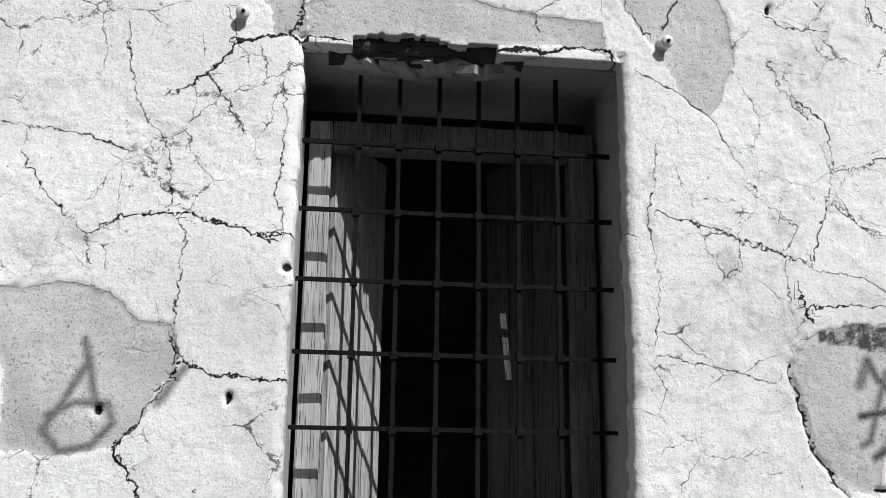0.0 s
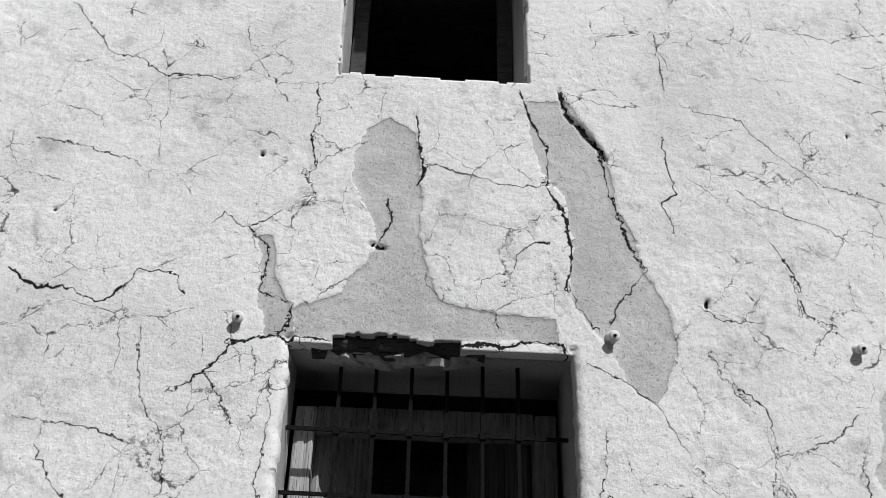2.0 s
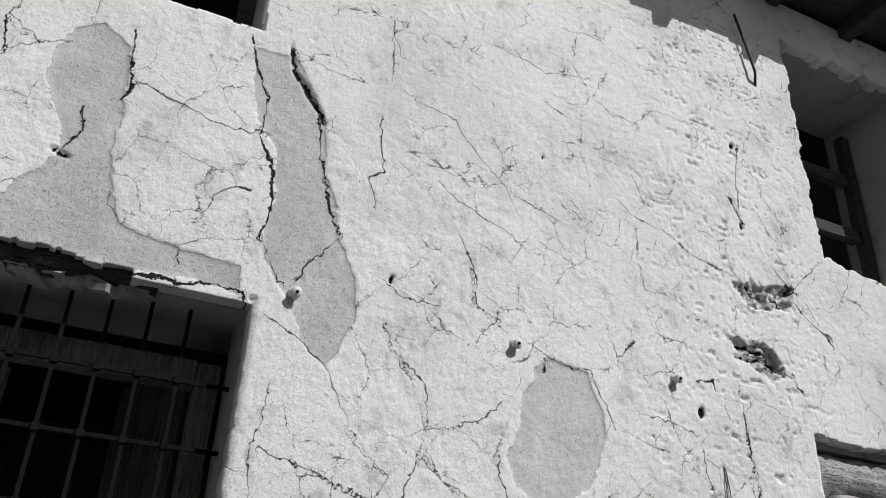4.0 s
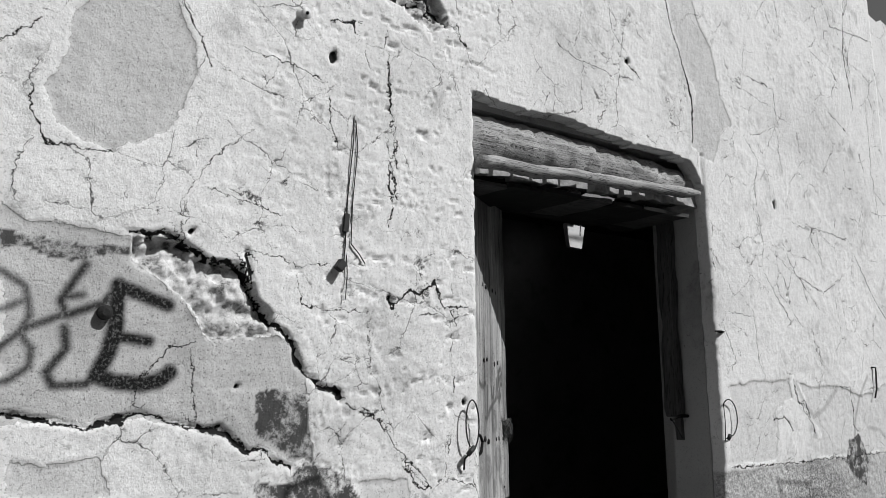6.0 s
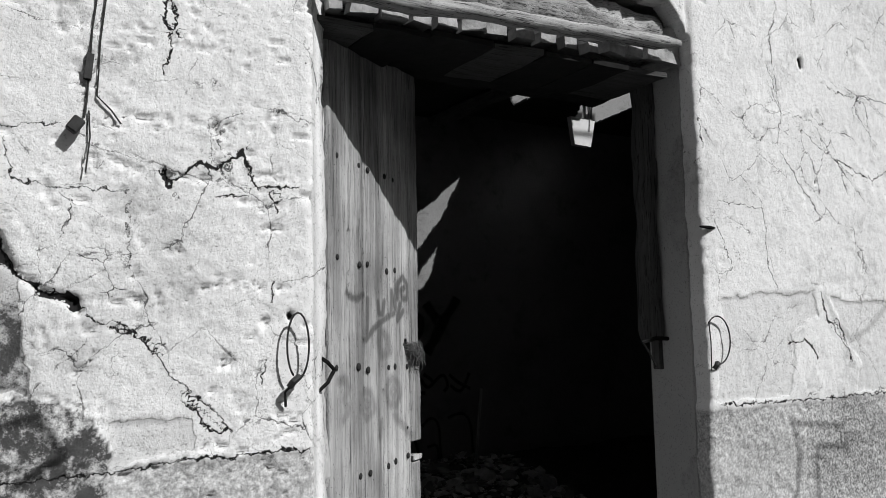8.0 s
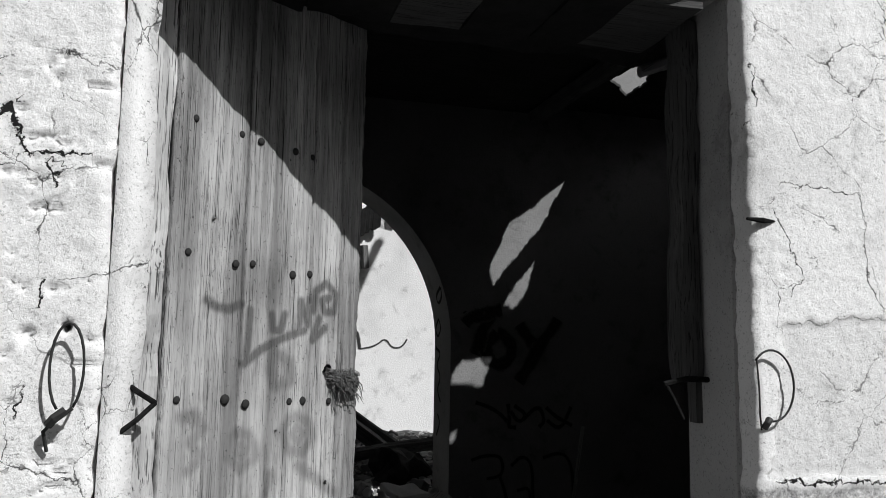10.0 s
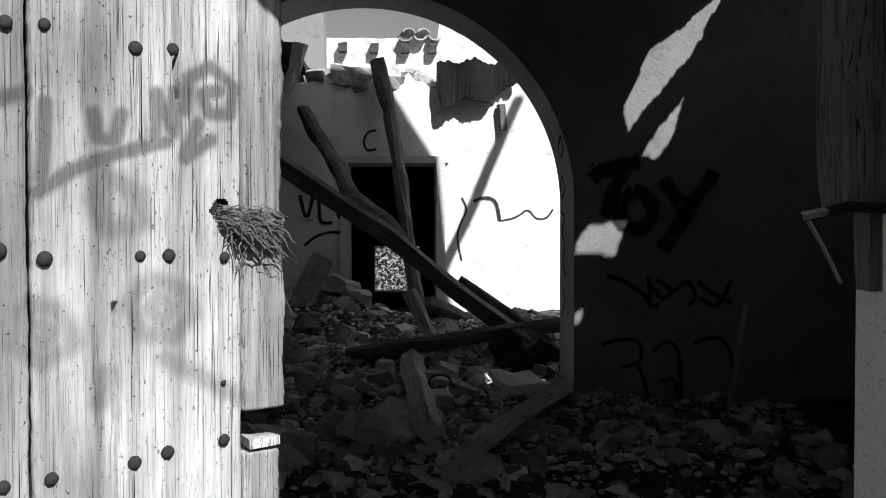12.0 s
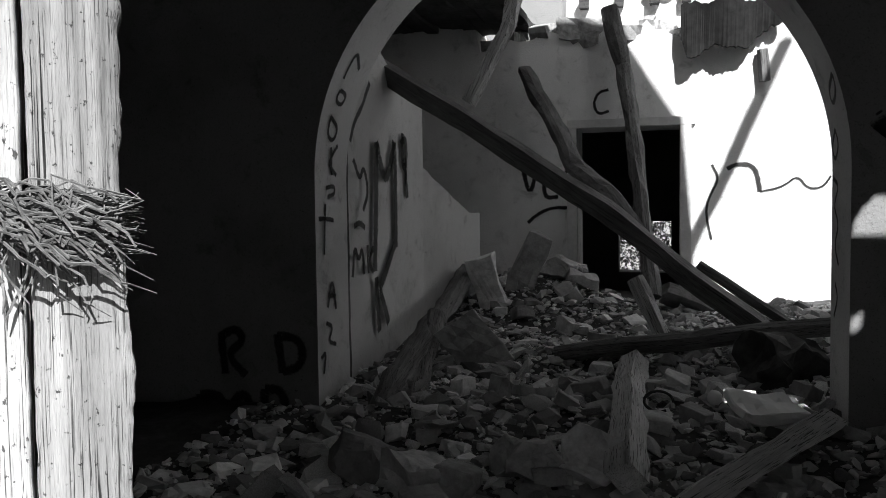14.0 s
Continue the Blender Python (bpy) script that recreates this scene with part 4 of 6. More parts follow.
for xa, xb in zip(xs, xs[1:]):
    if xb - xa < 1e-4:
        continue
    mid = (xa + xb) / 2
    if abs(mid - AX) < AR:
        fa = AS + math.sqrt(max(AR * AR - (xa - AX) ** 2, 0))
        fb = AS + math.sqrt(max(AR * AR - (xb - AX) ** 2, 0))
    else:
        fa = fb = GROUND - 0.2
    segs.append((xa, xb, fa, fb, arch_top(xa), arch_top(xb)))
segments_wall(bm, segs, A0, A1)
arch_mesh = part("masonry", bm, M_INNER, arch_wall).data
arch_mesh.materials.append(M_COURT_LIT)          # paler tone puts the court's light on the reveal
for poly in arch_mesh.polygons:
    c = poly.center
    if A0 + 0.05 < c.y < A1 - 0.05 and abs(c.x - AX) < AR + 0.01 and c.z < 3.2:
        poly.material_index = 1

# side wall behind the arch, broken down towards the back
side = thing("wall_courtyard_left", "plastered side wall, broken off low, with sprayed letters", "wall", kind="structure")
bm = bmesh.new()
a, b, c = Vector((-0.405, 2.953, 0)), Vector((-0.385, 3.98, 0)), Vector((-0.263, 4.75, 0))
nrm_ab, nrm_bc = Vector((-0.14, 0, 0)), Vector((-0.05, 0.008, 0))


def slab(bm, p, q, n, h0, h1):
    vs = [bm.verts.new(v) for v in (p + Vector((0, 0, GROUND - 0.2)), q + Vector((0, 0, GROUND - 0.2)), q + n + Vector((0, 0, GROUND - 0.2)), p + n + Vector((0, 0, GROUND - 0.2)),
                                    p + Vector((0, 0, h0)), q + Vector((0, 0, h1)), q + n + Vector((0, 0, h1)), p + n + Vector((0, 0, h0)))]
    for f in ((0, 3, 2, 1), (4, 5, 6, 7), (0, 1, 5, 4), (1, 2, 6, 5), (2, 3, 7, 6), (3, 0, 4, 7)):
        bm.faces.new([vs[i] for i in f])


for i in range(16):
    p, q = a.lerp(b, i / 16), a.lerp(b, (i + 1) / 16)
    hh = lambda u: 2.42 - 0.32 * u + 0.02 * noise.noise((u * 7, 2, 5))
    slab(bm, p, q, nrm_ab, hh(i / 16), hh((i + 1) / 16))
for i in range(14):
    p, q = b.lerp(c, i / 14), b.lerp(c, (i + 1) / 14)
    hh = lambda u: 1.80 - 0.24 * min(1, u * 1.25) + 0.012 * noise.noise((u * 9, 4, 5))
    slab(bm, p, q, nrm_bc, hh(i / 14), hh((i + 1) / 14))
bmesh.ops.remove_doubles(bm, verts=bm.verts[:], dist=1e-4)
part("masonry", bm, M_COURT_LIT, side)

# far wall with a door opening
FD = (0.27, 0.90, 2.085)
far = thing("wall_far", "sunlit whitewashed back wall with a doorway and a broken top", "wall", kind="structure")


def far_top(x):
    t = 2.66 + 0.10 * noise.noise((x * 5, 7, 1)) + 0.05 * noise.noise((x * 19, 7, 1))
    return t + 0.9 * max(0.0, min(1.0, (-0.35 - x) * 4))


bm = bmesh.new()
segs, xs = [], sorted({*[-2.6 + 0.05 * i for i in range(150)], FD[0], FD[1]})
for xa, xb in zip(xs, xs[1:]):
    mid = (xa + xb) / 2
    f = FD[2] if FD[0] < mid < FD[1] else GROUND - 0.2
    segs.append((xa, xb, f, f, far_top(xa), far_top(xb)))
segments_wall(bm, segs, FAR, FAR + 0.35)
part("masonry", bm, plaster_mat("far_plaster", white=0.80, attrs=False, crack=False), far)
trim = part("door_surround", (lambda b: (box(b, FD[0] - 0.06, FD[0], FAR - 0.02, FAR + 0.05, GROUND, FD[2]),
                                         box(b, FD[1], FD[1] + 0.065, FAR - 0.02, FAR + 0.05, GROUND, FD[2]),
                                         box(b, FD[0] - 0.06, FD[1] + 0.09, FAR - 0.022, FAR + 0.05, FD[2] + 0.001, FD[2] + 0.05), b)[3])(bmesh.new()),
            plain_mat("painted_surround", 0.6, 0.8, var=0.1), far, "pale painted door surround")
back_left = thing("wall_courtyard_end", "dark plastered end wall of the fallen room", "wall", kind="structure")
bm = bmesh.new()
box(bm, -2.6, -2.3, 2.95, FAR, GROUND - 0.2, 3.6)
part("masonry", bm, M_COURT_LIT, back_left)

# room behind the far door: dark, with a small window to the garden
rear = thing("wall_rear", "back wall of the rear room with a small window hole", "wall", kind="structure")
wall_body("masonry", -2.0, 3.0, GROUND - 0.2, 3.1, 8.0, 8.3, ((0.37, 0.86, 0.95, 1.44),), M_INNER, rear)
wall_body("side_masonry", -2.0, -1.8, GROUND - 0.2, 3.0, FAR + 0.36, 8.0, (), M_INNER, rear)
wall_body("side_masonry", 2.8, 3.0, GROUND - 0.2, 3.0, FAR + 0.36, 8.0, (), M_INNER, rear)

# courtyard building seen over the broken wall
court = thing("wall_courtyard_house", "sunlit rubble wall with a tile coping behind the ruin", "wall", kind="structure")
bm = bmesh.new()
segs, x = [], -0.95
ct = lambda q: 3.72 + 0.015 * noise.noise((q * 6, 3, 8)) + (0.5 if q > 1.06 else 0)
while x < 4.0:
    segs.append((x, x + 0.08, 3.1, 3.1, ct(x), ct(x + 0.08)))
    x += 0.08
segments_wall(bm, segs, 8.35, 8.7)
part("masonry", bm, plain_mat("rubble_wall", 0.62, 0.95, var=0.35, scale=9, bumps=1.0), court)

# ceiling of the entrance room, with the gaps through which the sun falls
GAPS = [
        [(2.037, 1.825), (2.077, 1.862), (2.014, 1.941), (2.003, 2.142), (2.088, 2.215), (2.204, 2.333), (2.191, 2.216), (2.195, 2.125), (2.149, 2.033), (2.083, 1.852)],
        [(2.24, 1.975), (2.276, 1.862), (2.269, 1.76), (2.221, 1.779), (2.192, 1.769), (2.197, 1.872)],
        [(2.118, 1.454), (2.095, 1.509), (2.112, 1.556), (2.266, 1.57), (2.288, 1.449)],
        [(2.252, 1.23), (2.232, 1.273), (2.273, 1.277), (2.28, 1.225)],
        [(2.058, 1.186), (2.27, 1.198), (2.288, 1.066), (2.157, 1.058)],
        [(1.899, 1.25), (1.95, 1.294), (1.966, 1.231), (1.929, 1.215)],
        [(2.041, 1.288), (2.113, 1.321), (2.173, 1.216), (2.127, 1.2), (2.046, 1.216)],
        [(2.36, 1.5), (2.55, 1.55), (2.9, 1.95), (2.95, 2.45), (2.72, 2.4), (2.48, 2.0)],
        [(2.02, 0.87), (2.09, 0.86), (2.1, 0.95), (2.03, 0.96)],
        [(1.98, 1.155), (2.035, 1.16), (2.03, 1.205), (1.985, 1.2)]]
ceiling = thing("ceiling", "broken plank and plaster ceiling of the entrance room", "ceiling", kind="structure")
bm = bmesh.new()
box(bm, -4.3, 1.85, 0.45, 2.65, 2.95, 3.05)
# boards carried past the room to block stray sun; gaps drawn from sun patches
gstep = 0.01
nx, ny = int((4.88 - 1.85) / gstep), int((2.67 - 0.45) / gstep)
gxx, gyy = np.meshgrid(1.85 + gstep * (np.arange(nx) + 0.5), 0.45 + gstep * (np.arange(ny) + 0.5))
gone = np.zeros(gxx.shape, bool)
for poly in GAPS:
    gone |= inside(gxx + 0.012 * fbm2(gxx, gyy, 12, 3, 3), gyy + 0.012 * fbm2(gxx, gyy, 12, 3, 4), poly)
for j in range(ny):
    i = 0
    while i < nx:
        if gone[j, i]:
            i += 1
            continue
        k = i
        while k < nx and not gone[j, k]:
            k += 1
        box(bm, 1.85 + gstep * i, 1.85 + gstep * k, 0.45 + gstep * j, 0.45 + gstep * (j + 1), 2.994, 3.006)
        i = k
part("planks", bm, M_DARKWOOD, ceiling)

# roofs
roof = thing("roof", "old clay-tile roof with a projecting wooden eave", "roof", kind="structure")
bm = bmesh.new()
for i in range(60):
    xa = -4.9 + i * 0.1283
    jag = 0.03 * noise.noise((i * 1.7, 0, 0))
    reach = 2.64 if xa < 2.1 else 2.64 - (xa - 2.1) * 4.2
    box(bm, xa, xa + 0.1283, -0.36 + jag, max(0.1, reach), 4.80, 4.84)
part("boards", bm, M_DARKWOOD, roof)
for i in range(16):
    bm = rough_box((0.07, 0.75, 0.08), 0.012, (1, 6, 1), i)
    ob = part("rafter", bm, M_DARKWOOD, roof)
    ob.location = (-4.6 + i * 0.48, 0.03, 4.752)
# added strip that shades the widest ceiling gap from the sun
strip = thing("roof_remnant", "unseen strip of roof added to keep sun off the ceiling gap", "roof", kind="structure")
bm = bmesh.new()
box(bm, 3.22, 3.98, 0.02, 1.28, 4.80, 4.86)
part("boards", bm, M_DARKWOOD, strip)
rear_roof = thing("roof_rear", "roof of the rear room", "roof", kind="structure")
bm = bmesh.new()
box(bm, -2.0, 3.0, FAR + 0.353, 8.34, 2.52, 2.58)
part("boards", bm, M_DARKWOOD, rear_roof)

# ---------------- front: window ----------------
def bar(bm, p, q, w=0.011):
    p, q = Vector(p), Vector(q)
    d = (q - p).normalized()
    side = d.cross(Vector((0, 1, 0))).normalized() * w / 2
    deep = Vector((0, w / 2, 0))
    ring = lambda c: [bm.verts.new(c + s * side + t * deep) for s, t in ((-1, -1), (1, -1), (1, 1), (-1, 1))]
    k = max(2, int((q - p).length / 0.12))
    rings = [ring(p.lerp(q, i / k) + noise.noise_vector(p + q * 0.3 + Vector((i, 0, 0))) * 0.0012) for i in range(k + 1)]
    for a, b in zip(rings, rings[1:]):
        for i in range(4):
            bm.faces.new((a[i], a[(i + 1) % 4], b[(i + 1) % 4], b[i]))
    bm.faces.new(rings[0][::-1])
    bm.faces.new(rings[-1])


grille = thing("window_grille", "rusted wrought-iron window grille of square bars, let into the reveal", "grille")
GX = [-2.583 + 0.0963 * i for i in range(6)]
GZ = [2.473 - 0.1655 * i for i in range(8)]
for gx_ in GX:
    bm = bmesh.new()
    bar(bm, (gx_, 0.116, 1.29), (gx_, 0.116, 2.68), 0.0098)
    for gz_ in GZ:      # the eyes through which the cross bars pass
        box(bm, gx_ - 0.0085, gx_ + 0.0085, 0.106, 0.126, gz_ - 0.009, gz_ + 0.009)
    part("upright_bar", bm, M_IRON, grille)
for i, gz_ in enumerate(GZ):
    bm = bmesh.new()
    bar(bm, (-2.735, 0.116, gz_ + 0.004), (-1.955, 0.116, gz_ - 0.002), 0.0098)
    part("cross_bar", bm, M_IRON, grille)

window_1 = thing("window_1", "weathered wooden window frame without panes", "window", kind="structure")
for name, size, loc in (("window_frame", (0.055, 0.06, 1.30), (-2.675, 0.225, 1.91)), ("window_frame", (0.06, 0.06, 1.30), (-2.015, 0.225, 1.91)),
                        ("window_head", (0.60, 0.058, 0.075), (-2.346, 0.226, 2.525))):
    # sunlit stile in shutter wood; the rest darker to stand for shade
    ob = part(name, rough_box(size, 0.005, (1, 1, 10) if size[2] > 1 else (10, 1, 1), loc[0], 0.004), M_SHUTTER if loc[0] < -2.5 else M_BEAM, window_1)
    ob.location = loc


def shutter(m, label, widths, battens, wood=None):
    wood = wood or M_SHUTTER
    s = thing("window_shutter", label, "shutter", m)
    u = 0.0
    for i, w in enumerate(widths):
        ob = part("board", rough_box((w - 0.004, 0.022, 1.26), 0.003, (2, 1, 9), i + w * 50, 0.002), wood, s)
        ob.location = (u + w / 2, 0, 0.63)
        u += w
    for z in battens:
        ob = part("batten", rough_box((u * 0.95, 0.02, 0.035), 0.003, (4, 1, 1), z, 0.002), wood, s)
        ob.location = (u / 2, -0.021, z)
    return s


shutter(pose(-2.645, 0.262, 1.29, 0, 0, 62), "open plank window shutter of pale wood", (0.10, 0.09, 0.10), ())
# same kind of shutter, darkened in colour because it stands in shade
shutter(pose(-2.05, 0.262, 1.29, 0, 0, 118), "open plank window shutter with cross battens, shade put into its dark wood", (0.11, 0.10, 0.10), (0.38, 0.78), M_SHADED_WOOD)
ob = tagged(part("wood_splint", rough_box((0.016, 0.012, 0.17), 0.004, (1, 1, 4), 4), M_SHADED_WOOD), "splintered strip of wood hanging on the shutter", "wood strip")
ob.matrix_world = pose(-2.19, 0.32, 2.02, 0, -6, 0)

# the crumbled head with its wooden lintel
ob = tagged(part("window_lintel", tube(along([(-2.66, 0.065, 2.70), (-2.2, 0.065, 2.705)], 0.03), 0.042, 10, 0.55, 3), M_DARKWOOD, None, "", True),
            "dark cracked wooden lintel bared over the window", "lintel", kind="structure")
for i in range(9):
    bm = rough_box((0.05 + 0.03 * random.random(), 0.05, 0.022), 0.012, (2, 2, 1), i)
    ob = tagged(part("plaster_chunk", bm, M_ADOBE), "loose grey chunk of mortar under the lintel", "rubble", group="chunks over the window")
    ob.matrix_world = pose(-2.60 + i * 0.04, 0.07 + 0.015 * random.random(), 2.655 + 0.01 * random.random(), random.uniform(-15, 15), random.uniform(-15, 15), random.uniform(0, 90))

# insulators
def insulator(x, z, drop=8):
    t = thing("insulator", "small white porcelain wire insulator on an iron peg in the wall", "insulator", pose(x, 0.030, z - 0.010, 90 + drop, 0, 6), group="insulators on the house front")
    part("peg", tube([(0, 0, -0.03), (0, 0, 0.02)], 0.006, 8), M_IRON, t)
    pts = [(0, 0, 0.012), (0, 0, 0.02), (0, 0, 0.026), (0, 0, 0.034), (0, 0, 0.04), (0, 0, 0.05), (0, 0, 0.054)]
    part("spool", tube(pts, [0.012, 0.017, 0.017, 0.012, 0.012, 0.016, 0.012], 16), M_PORCELAIN, t, "", True)
    part("cap", tube([(0, 0, 0.0545), (0, 0, 0.058)], [0.005, 0.004], 8), M_IRON, t)
    return t


for ix, iz in INS:
    insulator(ix, iz)

# drain pipe
pipe = thing("drain_pipe", "pale round drain pipe running down the front", "pipe")
part("pipe", tube(along([(-3.80, -0.06, 4.75), (-3.76, -0.06, 3.45), (-3.80, -0.06, GROUND)], 0.3), 0.045, 14), M_PIPE, pipe, "", True)
for z in (3.62, 2.2):
    part("collar", tube([(-3.768, -0.06, z), (-3.768, -0.06, z + 0.07)], 0.053, 14), M_PIPE, pipe, "", True)

# ---------------- front: door head ----------------
bm = tube([(-0.02 + 0.016 * i, 0.120, 2.509 + 0.012 * math.sin(i * 0.048)) for i in range(71)], [0.101 - 0.018 * i / 70 for i in range(71)], 34, 0.12, 2, True, 0.95)
for v in bm.verts:                          # deep slanting grooves of split grain
    p = v.co
    g = noise.noise((p.x * 3 + p.z * 6, p.y * 12, p.z * 24 + p.x * 6))
    v.co += Vector((0, p.y - 0.120, p.z - 2.509)).normalized() * (-0.011 * max(0.0, g - 0.12) + 0.0015 * noise.noise((p.x * 22, p.y * 70, p.z * 70)))
lint = tagged(part("door_lintel", bm, M_LINTEL, None, "", True), "thick cracked old timber lintel over the doorway", "lintel", kind="structure")
pole = tagged(part("lintel_pole", tube([(x, -0.012 + 0.008 * noise.noise((x * 5, 3, 0)), 2.408 + 0.045 * x + 0.012 * noise.noise((x * 6, 1, 0))) for x in [0.008 + 0.0292 * i for i in range(39)]],
                                       [0.021] * 36 + [0.018, 0.014, 0.009], 10, 0.3, 5), M_LINTEL, None, "", True),
              "crooked bare round pole under the lintel", "pole", kind="structure")
head = thing("door_head", "split planks and mortar lining the door head", "planks", kind="structure")
xx = 0.01
k = 0
while xx < 1.10:
    w = random.uniform(0.10, 0.20)
    w = min(w, 1.115 - xx)
    if w < 0.03:
        break
    # near-black planks stand for the shade under the lintel
    ob = part("plank", rough_box((w - 0.004, 0.26, 0.014), 0.006, (5, 5, 1), k), M_CANE_SHADE if k % 3 else M_DARKWOOD, head)
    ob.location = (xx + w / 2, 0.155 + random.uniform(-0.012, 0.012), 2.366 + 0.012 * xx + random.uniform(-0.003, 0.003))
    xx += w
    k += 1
# packing coloured near black for the shade in the recess
ob = part("packing", rough_box((1.14, 0.20, 0.05), 0.015, (24, 4, 2), 6), M_CANE_SHADE, head)
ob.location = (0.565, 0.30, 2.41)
for i in range(14):
    ob = part("mortar_lump", rough_box((random.uniform(0.03, 0.07), 0.04, 0.03), 0.014, (3, 2, 2), i + 20), M_ADOBE, head)
    ob.location = (0.06 + i * 0.077, 0.045 + 0.015 * random.random(), 2.398 + 0.03 * (0.06 + i * 0.077) + 0.008 * random.random())
ob = part("side_stub", rough_box((0.10, 0.12, 0.10), 0.02, (3, 3, 3), 51), M_ADOBE, head)
ob.location = (1.13, 0.10, 2.47)

# ---------------- front: door ----------------
LEAF = pose(0.112, 0.152, 0, 0, 0, 35.76)
TAGS = [
    [(0.047, 1.746), (0.068, 1.734), (0.098, 1.731), (0.127, 1.743)],
    [(0.147, 1.732), (0.147, 1.695), (0.143, 1.645)],
    [(0.138, 1.630), (0.178, 1.658), (0.228, 1.680), (0.286, 1.697)],
    [(0.199, 1.725), (0.204, 1.697), (0.223, 1.694), (0.232, 1.727)],
    [(0.272, 1.700), (0.275, 1.756), (0.294, 1.709), (0.298, 1.760)],
    [(0.311, 1.739), (0.316, 1.779), (0.345, 1.798), (0.378, 1.776), (0.372, 1.739), (0.343, 1.737), (0.333, 1.761), (0.358, 1.769)],
    [(0.327, 1.723), (0.310, 1.678), (0.345, 1.704)],
]
PALE_TAGS = [
    [(0.272, 1.525), (0.311, 1.509), (0.318, 1.481), (0.292, 1.452), (0.254, 1.462), (0.239, 1.495), (0.256, 1.519), (0.272, 1.525)],
    [(0.276, 1.506), (0.292, 1.490), (0.280, 1.474), (0.263, 1.489), (0.276, 1.506)],
    [(0.128, 1.501), (0.157, 1.495), (0.173, 1.454), (0.141, 1.435), (0.112, 1.459), (0.119, 1.493)],
    [(0.139, 1.479), (0.153, 1.469), (0.145, 1.455), (0.132, 1.466)],
    [(0.208, 1.660), (0.202, 1.624), (0.214, 1.587)],
    [(0.210, 1.653), (0.251, 1.633), (0.255, 1.596), (0.217, 1.587)],
    [(0.009, 1.536), (0.033, 1.539), (0.052, 1.514), (0.028, 1.490), (0.050, 1.464), (0.027, 1.442)],
    [(0.282, 1.427), (0.339, 1.393), (0.387, 1.360)],
    [(0.210, 1.416), (0.202, 1.381)],
]
door = thing("door_1", "weathered plank door leaf standing half open, nailed and sprayed with faded tags", "door", LEAF, kind="structure")


def plank(u0, u1, z0, z1, seed, jag=(0.001, 0.001), thick=0.034, slits=(), gap=None, step=0.0038):
    us = np.linspace(u0, u1, max(6, int((u1 - u0) / step)))
    zs = np.arange(z0, z1, step)
    U, Z = np.meshgrid(us, zs)
    t = (U - u0) / (u1 - u0)
    edge = lambda s: fbm2(Z * 0 + s, Z, 14, 4, seed + s) + 0.7 * fbm2(Z * 0 + s, Z, 60, 2, seed + s + 9)
    UU = U + (1 - t) * jag[0] * edge(1) + t * jag[1] * edge(2)
    grain = fbm2(U * 30, Z * 1.2, 4, 4, seed + 3)
    Yf = 0.0022 * grain + 0.004 * np.abs(2 * t - 1) ** 6 + 0.003 * fbm2(U, Z, 3, 2, seed + 5)
    spray = np.zeros_like(U)
    for line in TAGS:
        spray = np.maximum(spray, 0.85 * np.clip((0.009 - line_distance(U, Z, line)) / 0.008 + 0.5, 0, 1))
    for line in PALE_TAGS:
        spray = np.maximum(spray, 0.5 * np.clip((0.012 - line_distance(U, Z, line)) / 0.014 + 0.5, 0, 1))
    spray = np.maximum(spray, 0.30 * np.clip(fbm2(U, Z, 5, 3, 77) * 2.2 + 0.1 - np.abs(Z - 1.5) * 2.2, 0, 1))
    for su, za, zb in slits:
        Yf = Yf + 0.03 * np.clip((0.003 - np.abs(U - su + 0.003 * fbm2(U * 0, Z, 9, 2, 5))) / 0.003, 0, 1) * ((Z > za) & (Z < zb))
    nz, nu = U.shape
    front = np.stack([UU, Yf, Z], -1).reshape(-1, 3)
    back = np.stack([UU, np.full_like(UU, thick), Z], -1).reshape(-1, 3)
    idx = np.arange(nz * nu).reshape(nz, nu)
    n0 = nz * nu
    keep = np.ones(idx[:-1, :-1].shape, bool)
    if gap:
        uc, zc = U[:-1, :-1], Z[:-1, :-1]
        keep = np.hypot((uc - gap[0]) / gap[2], (zc - gap[1]) / gap[3]) + 0.3 * fbm2(uc, zc, 90, 2, 3) > 1
    q = [np.stack([idx[:-1, :-1], idx[:-1, 1:], idx[1:, 1:], idx[1:, :-1]], -1)[keep]]
    q.append(np.stack([idx[:-1, :-1], idx[1:, :-1], idx[1:, 1:], idx[:-1, 1:]], -1)[keep] + n0)
    for e in (idx[:, 0][::-1], idx[:, -1], idx[0, :], idx[-1, :][::-1]):
        q.append(np.stack([e[:-1], e[:-1] + n0, e[1:] + n0, e[1:]], -1))
    ob = grid_sheet("plank", np.concatenate([front, back]), np.concatenate(q)[:, ::1], M_DOORWOOD, {"spray": np.concatenate([spray.ravel(), spray.ravel()])})
    ob.parent = door
    return ob


plank(-0.033, 0.127, 0.32, 2.40, 1, (0.002, 0.0015), slits=((0.055, 0.4, 1.9),))
plank(0.1325, 0.3855, 0.30, 2.40, 2, (0.0015, 0.001), slits=((0.30, 1.75, 2.3), (0.22, 0.9, 1.5)), gap=(0.356, 1.612, 0.013, 0.016), step=0.0027)
plank(0.390, 0.449, 1.345, 2.40, 3, (0.001, 0.0045))
plank(0.3885, 0.440, 0.30, 1.290, 4, (0.001, 0.0045))
for z in (2.18, 1.25, 0.55):
    ob = part("ledge", rough_box((0.44, 0.03, 0.10), 0.004, (8, 1, 1), z, 0.003), M_DOORWOOD, door)
    ob.location = (0.20, 0.050, z)


def nail_bm(r=0.0085):
    bm = bmesh.new()
    bmesh.ops.create_uvsphere(bm, u_segments=10, v_segments=6, radius=r)
    for v in bm.verts:
        v.co.y *= 0.45
        v.co += noise.noise_vector(v.co * 200) * 0.0008
    return bm


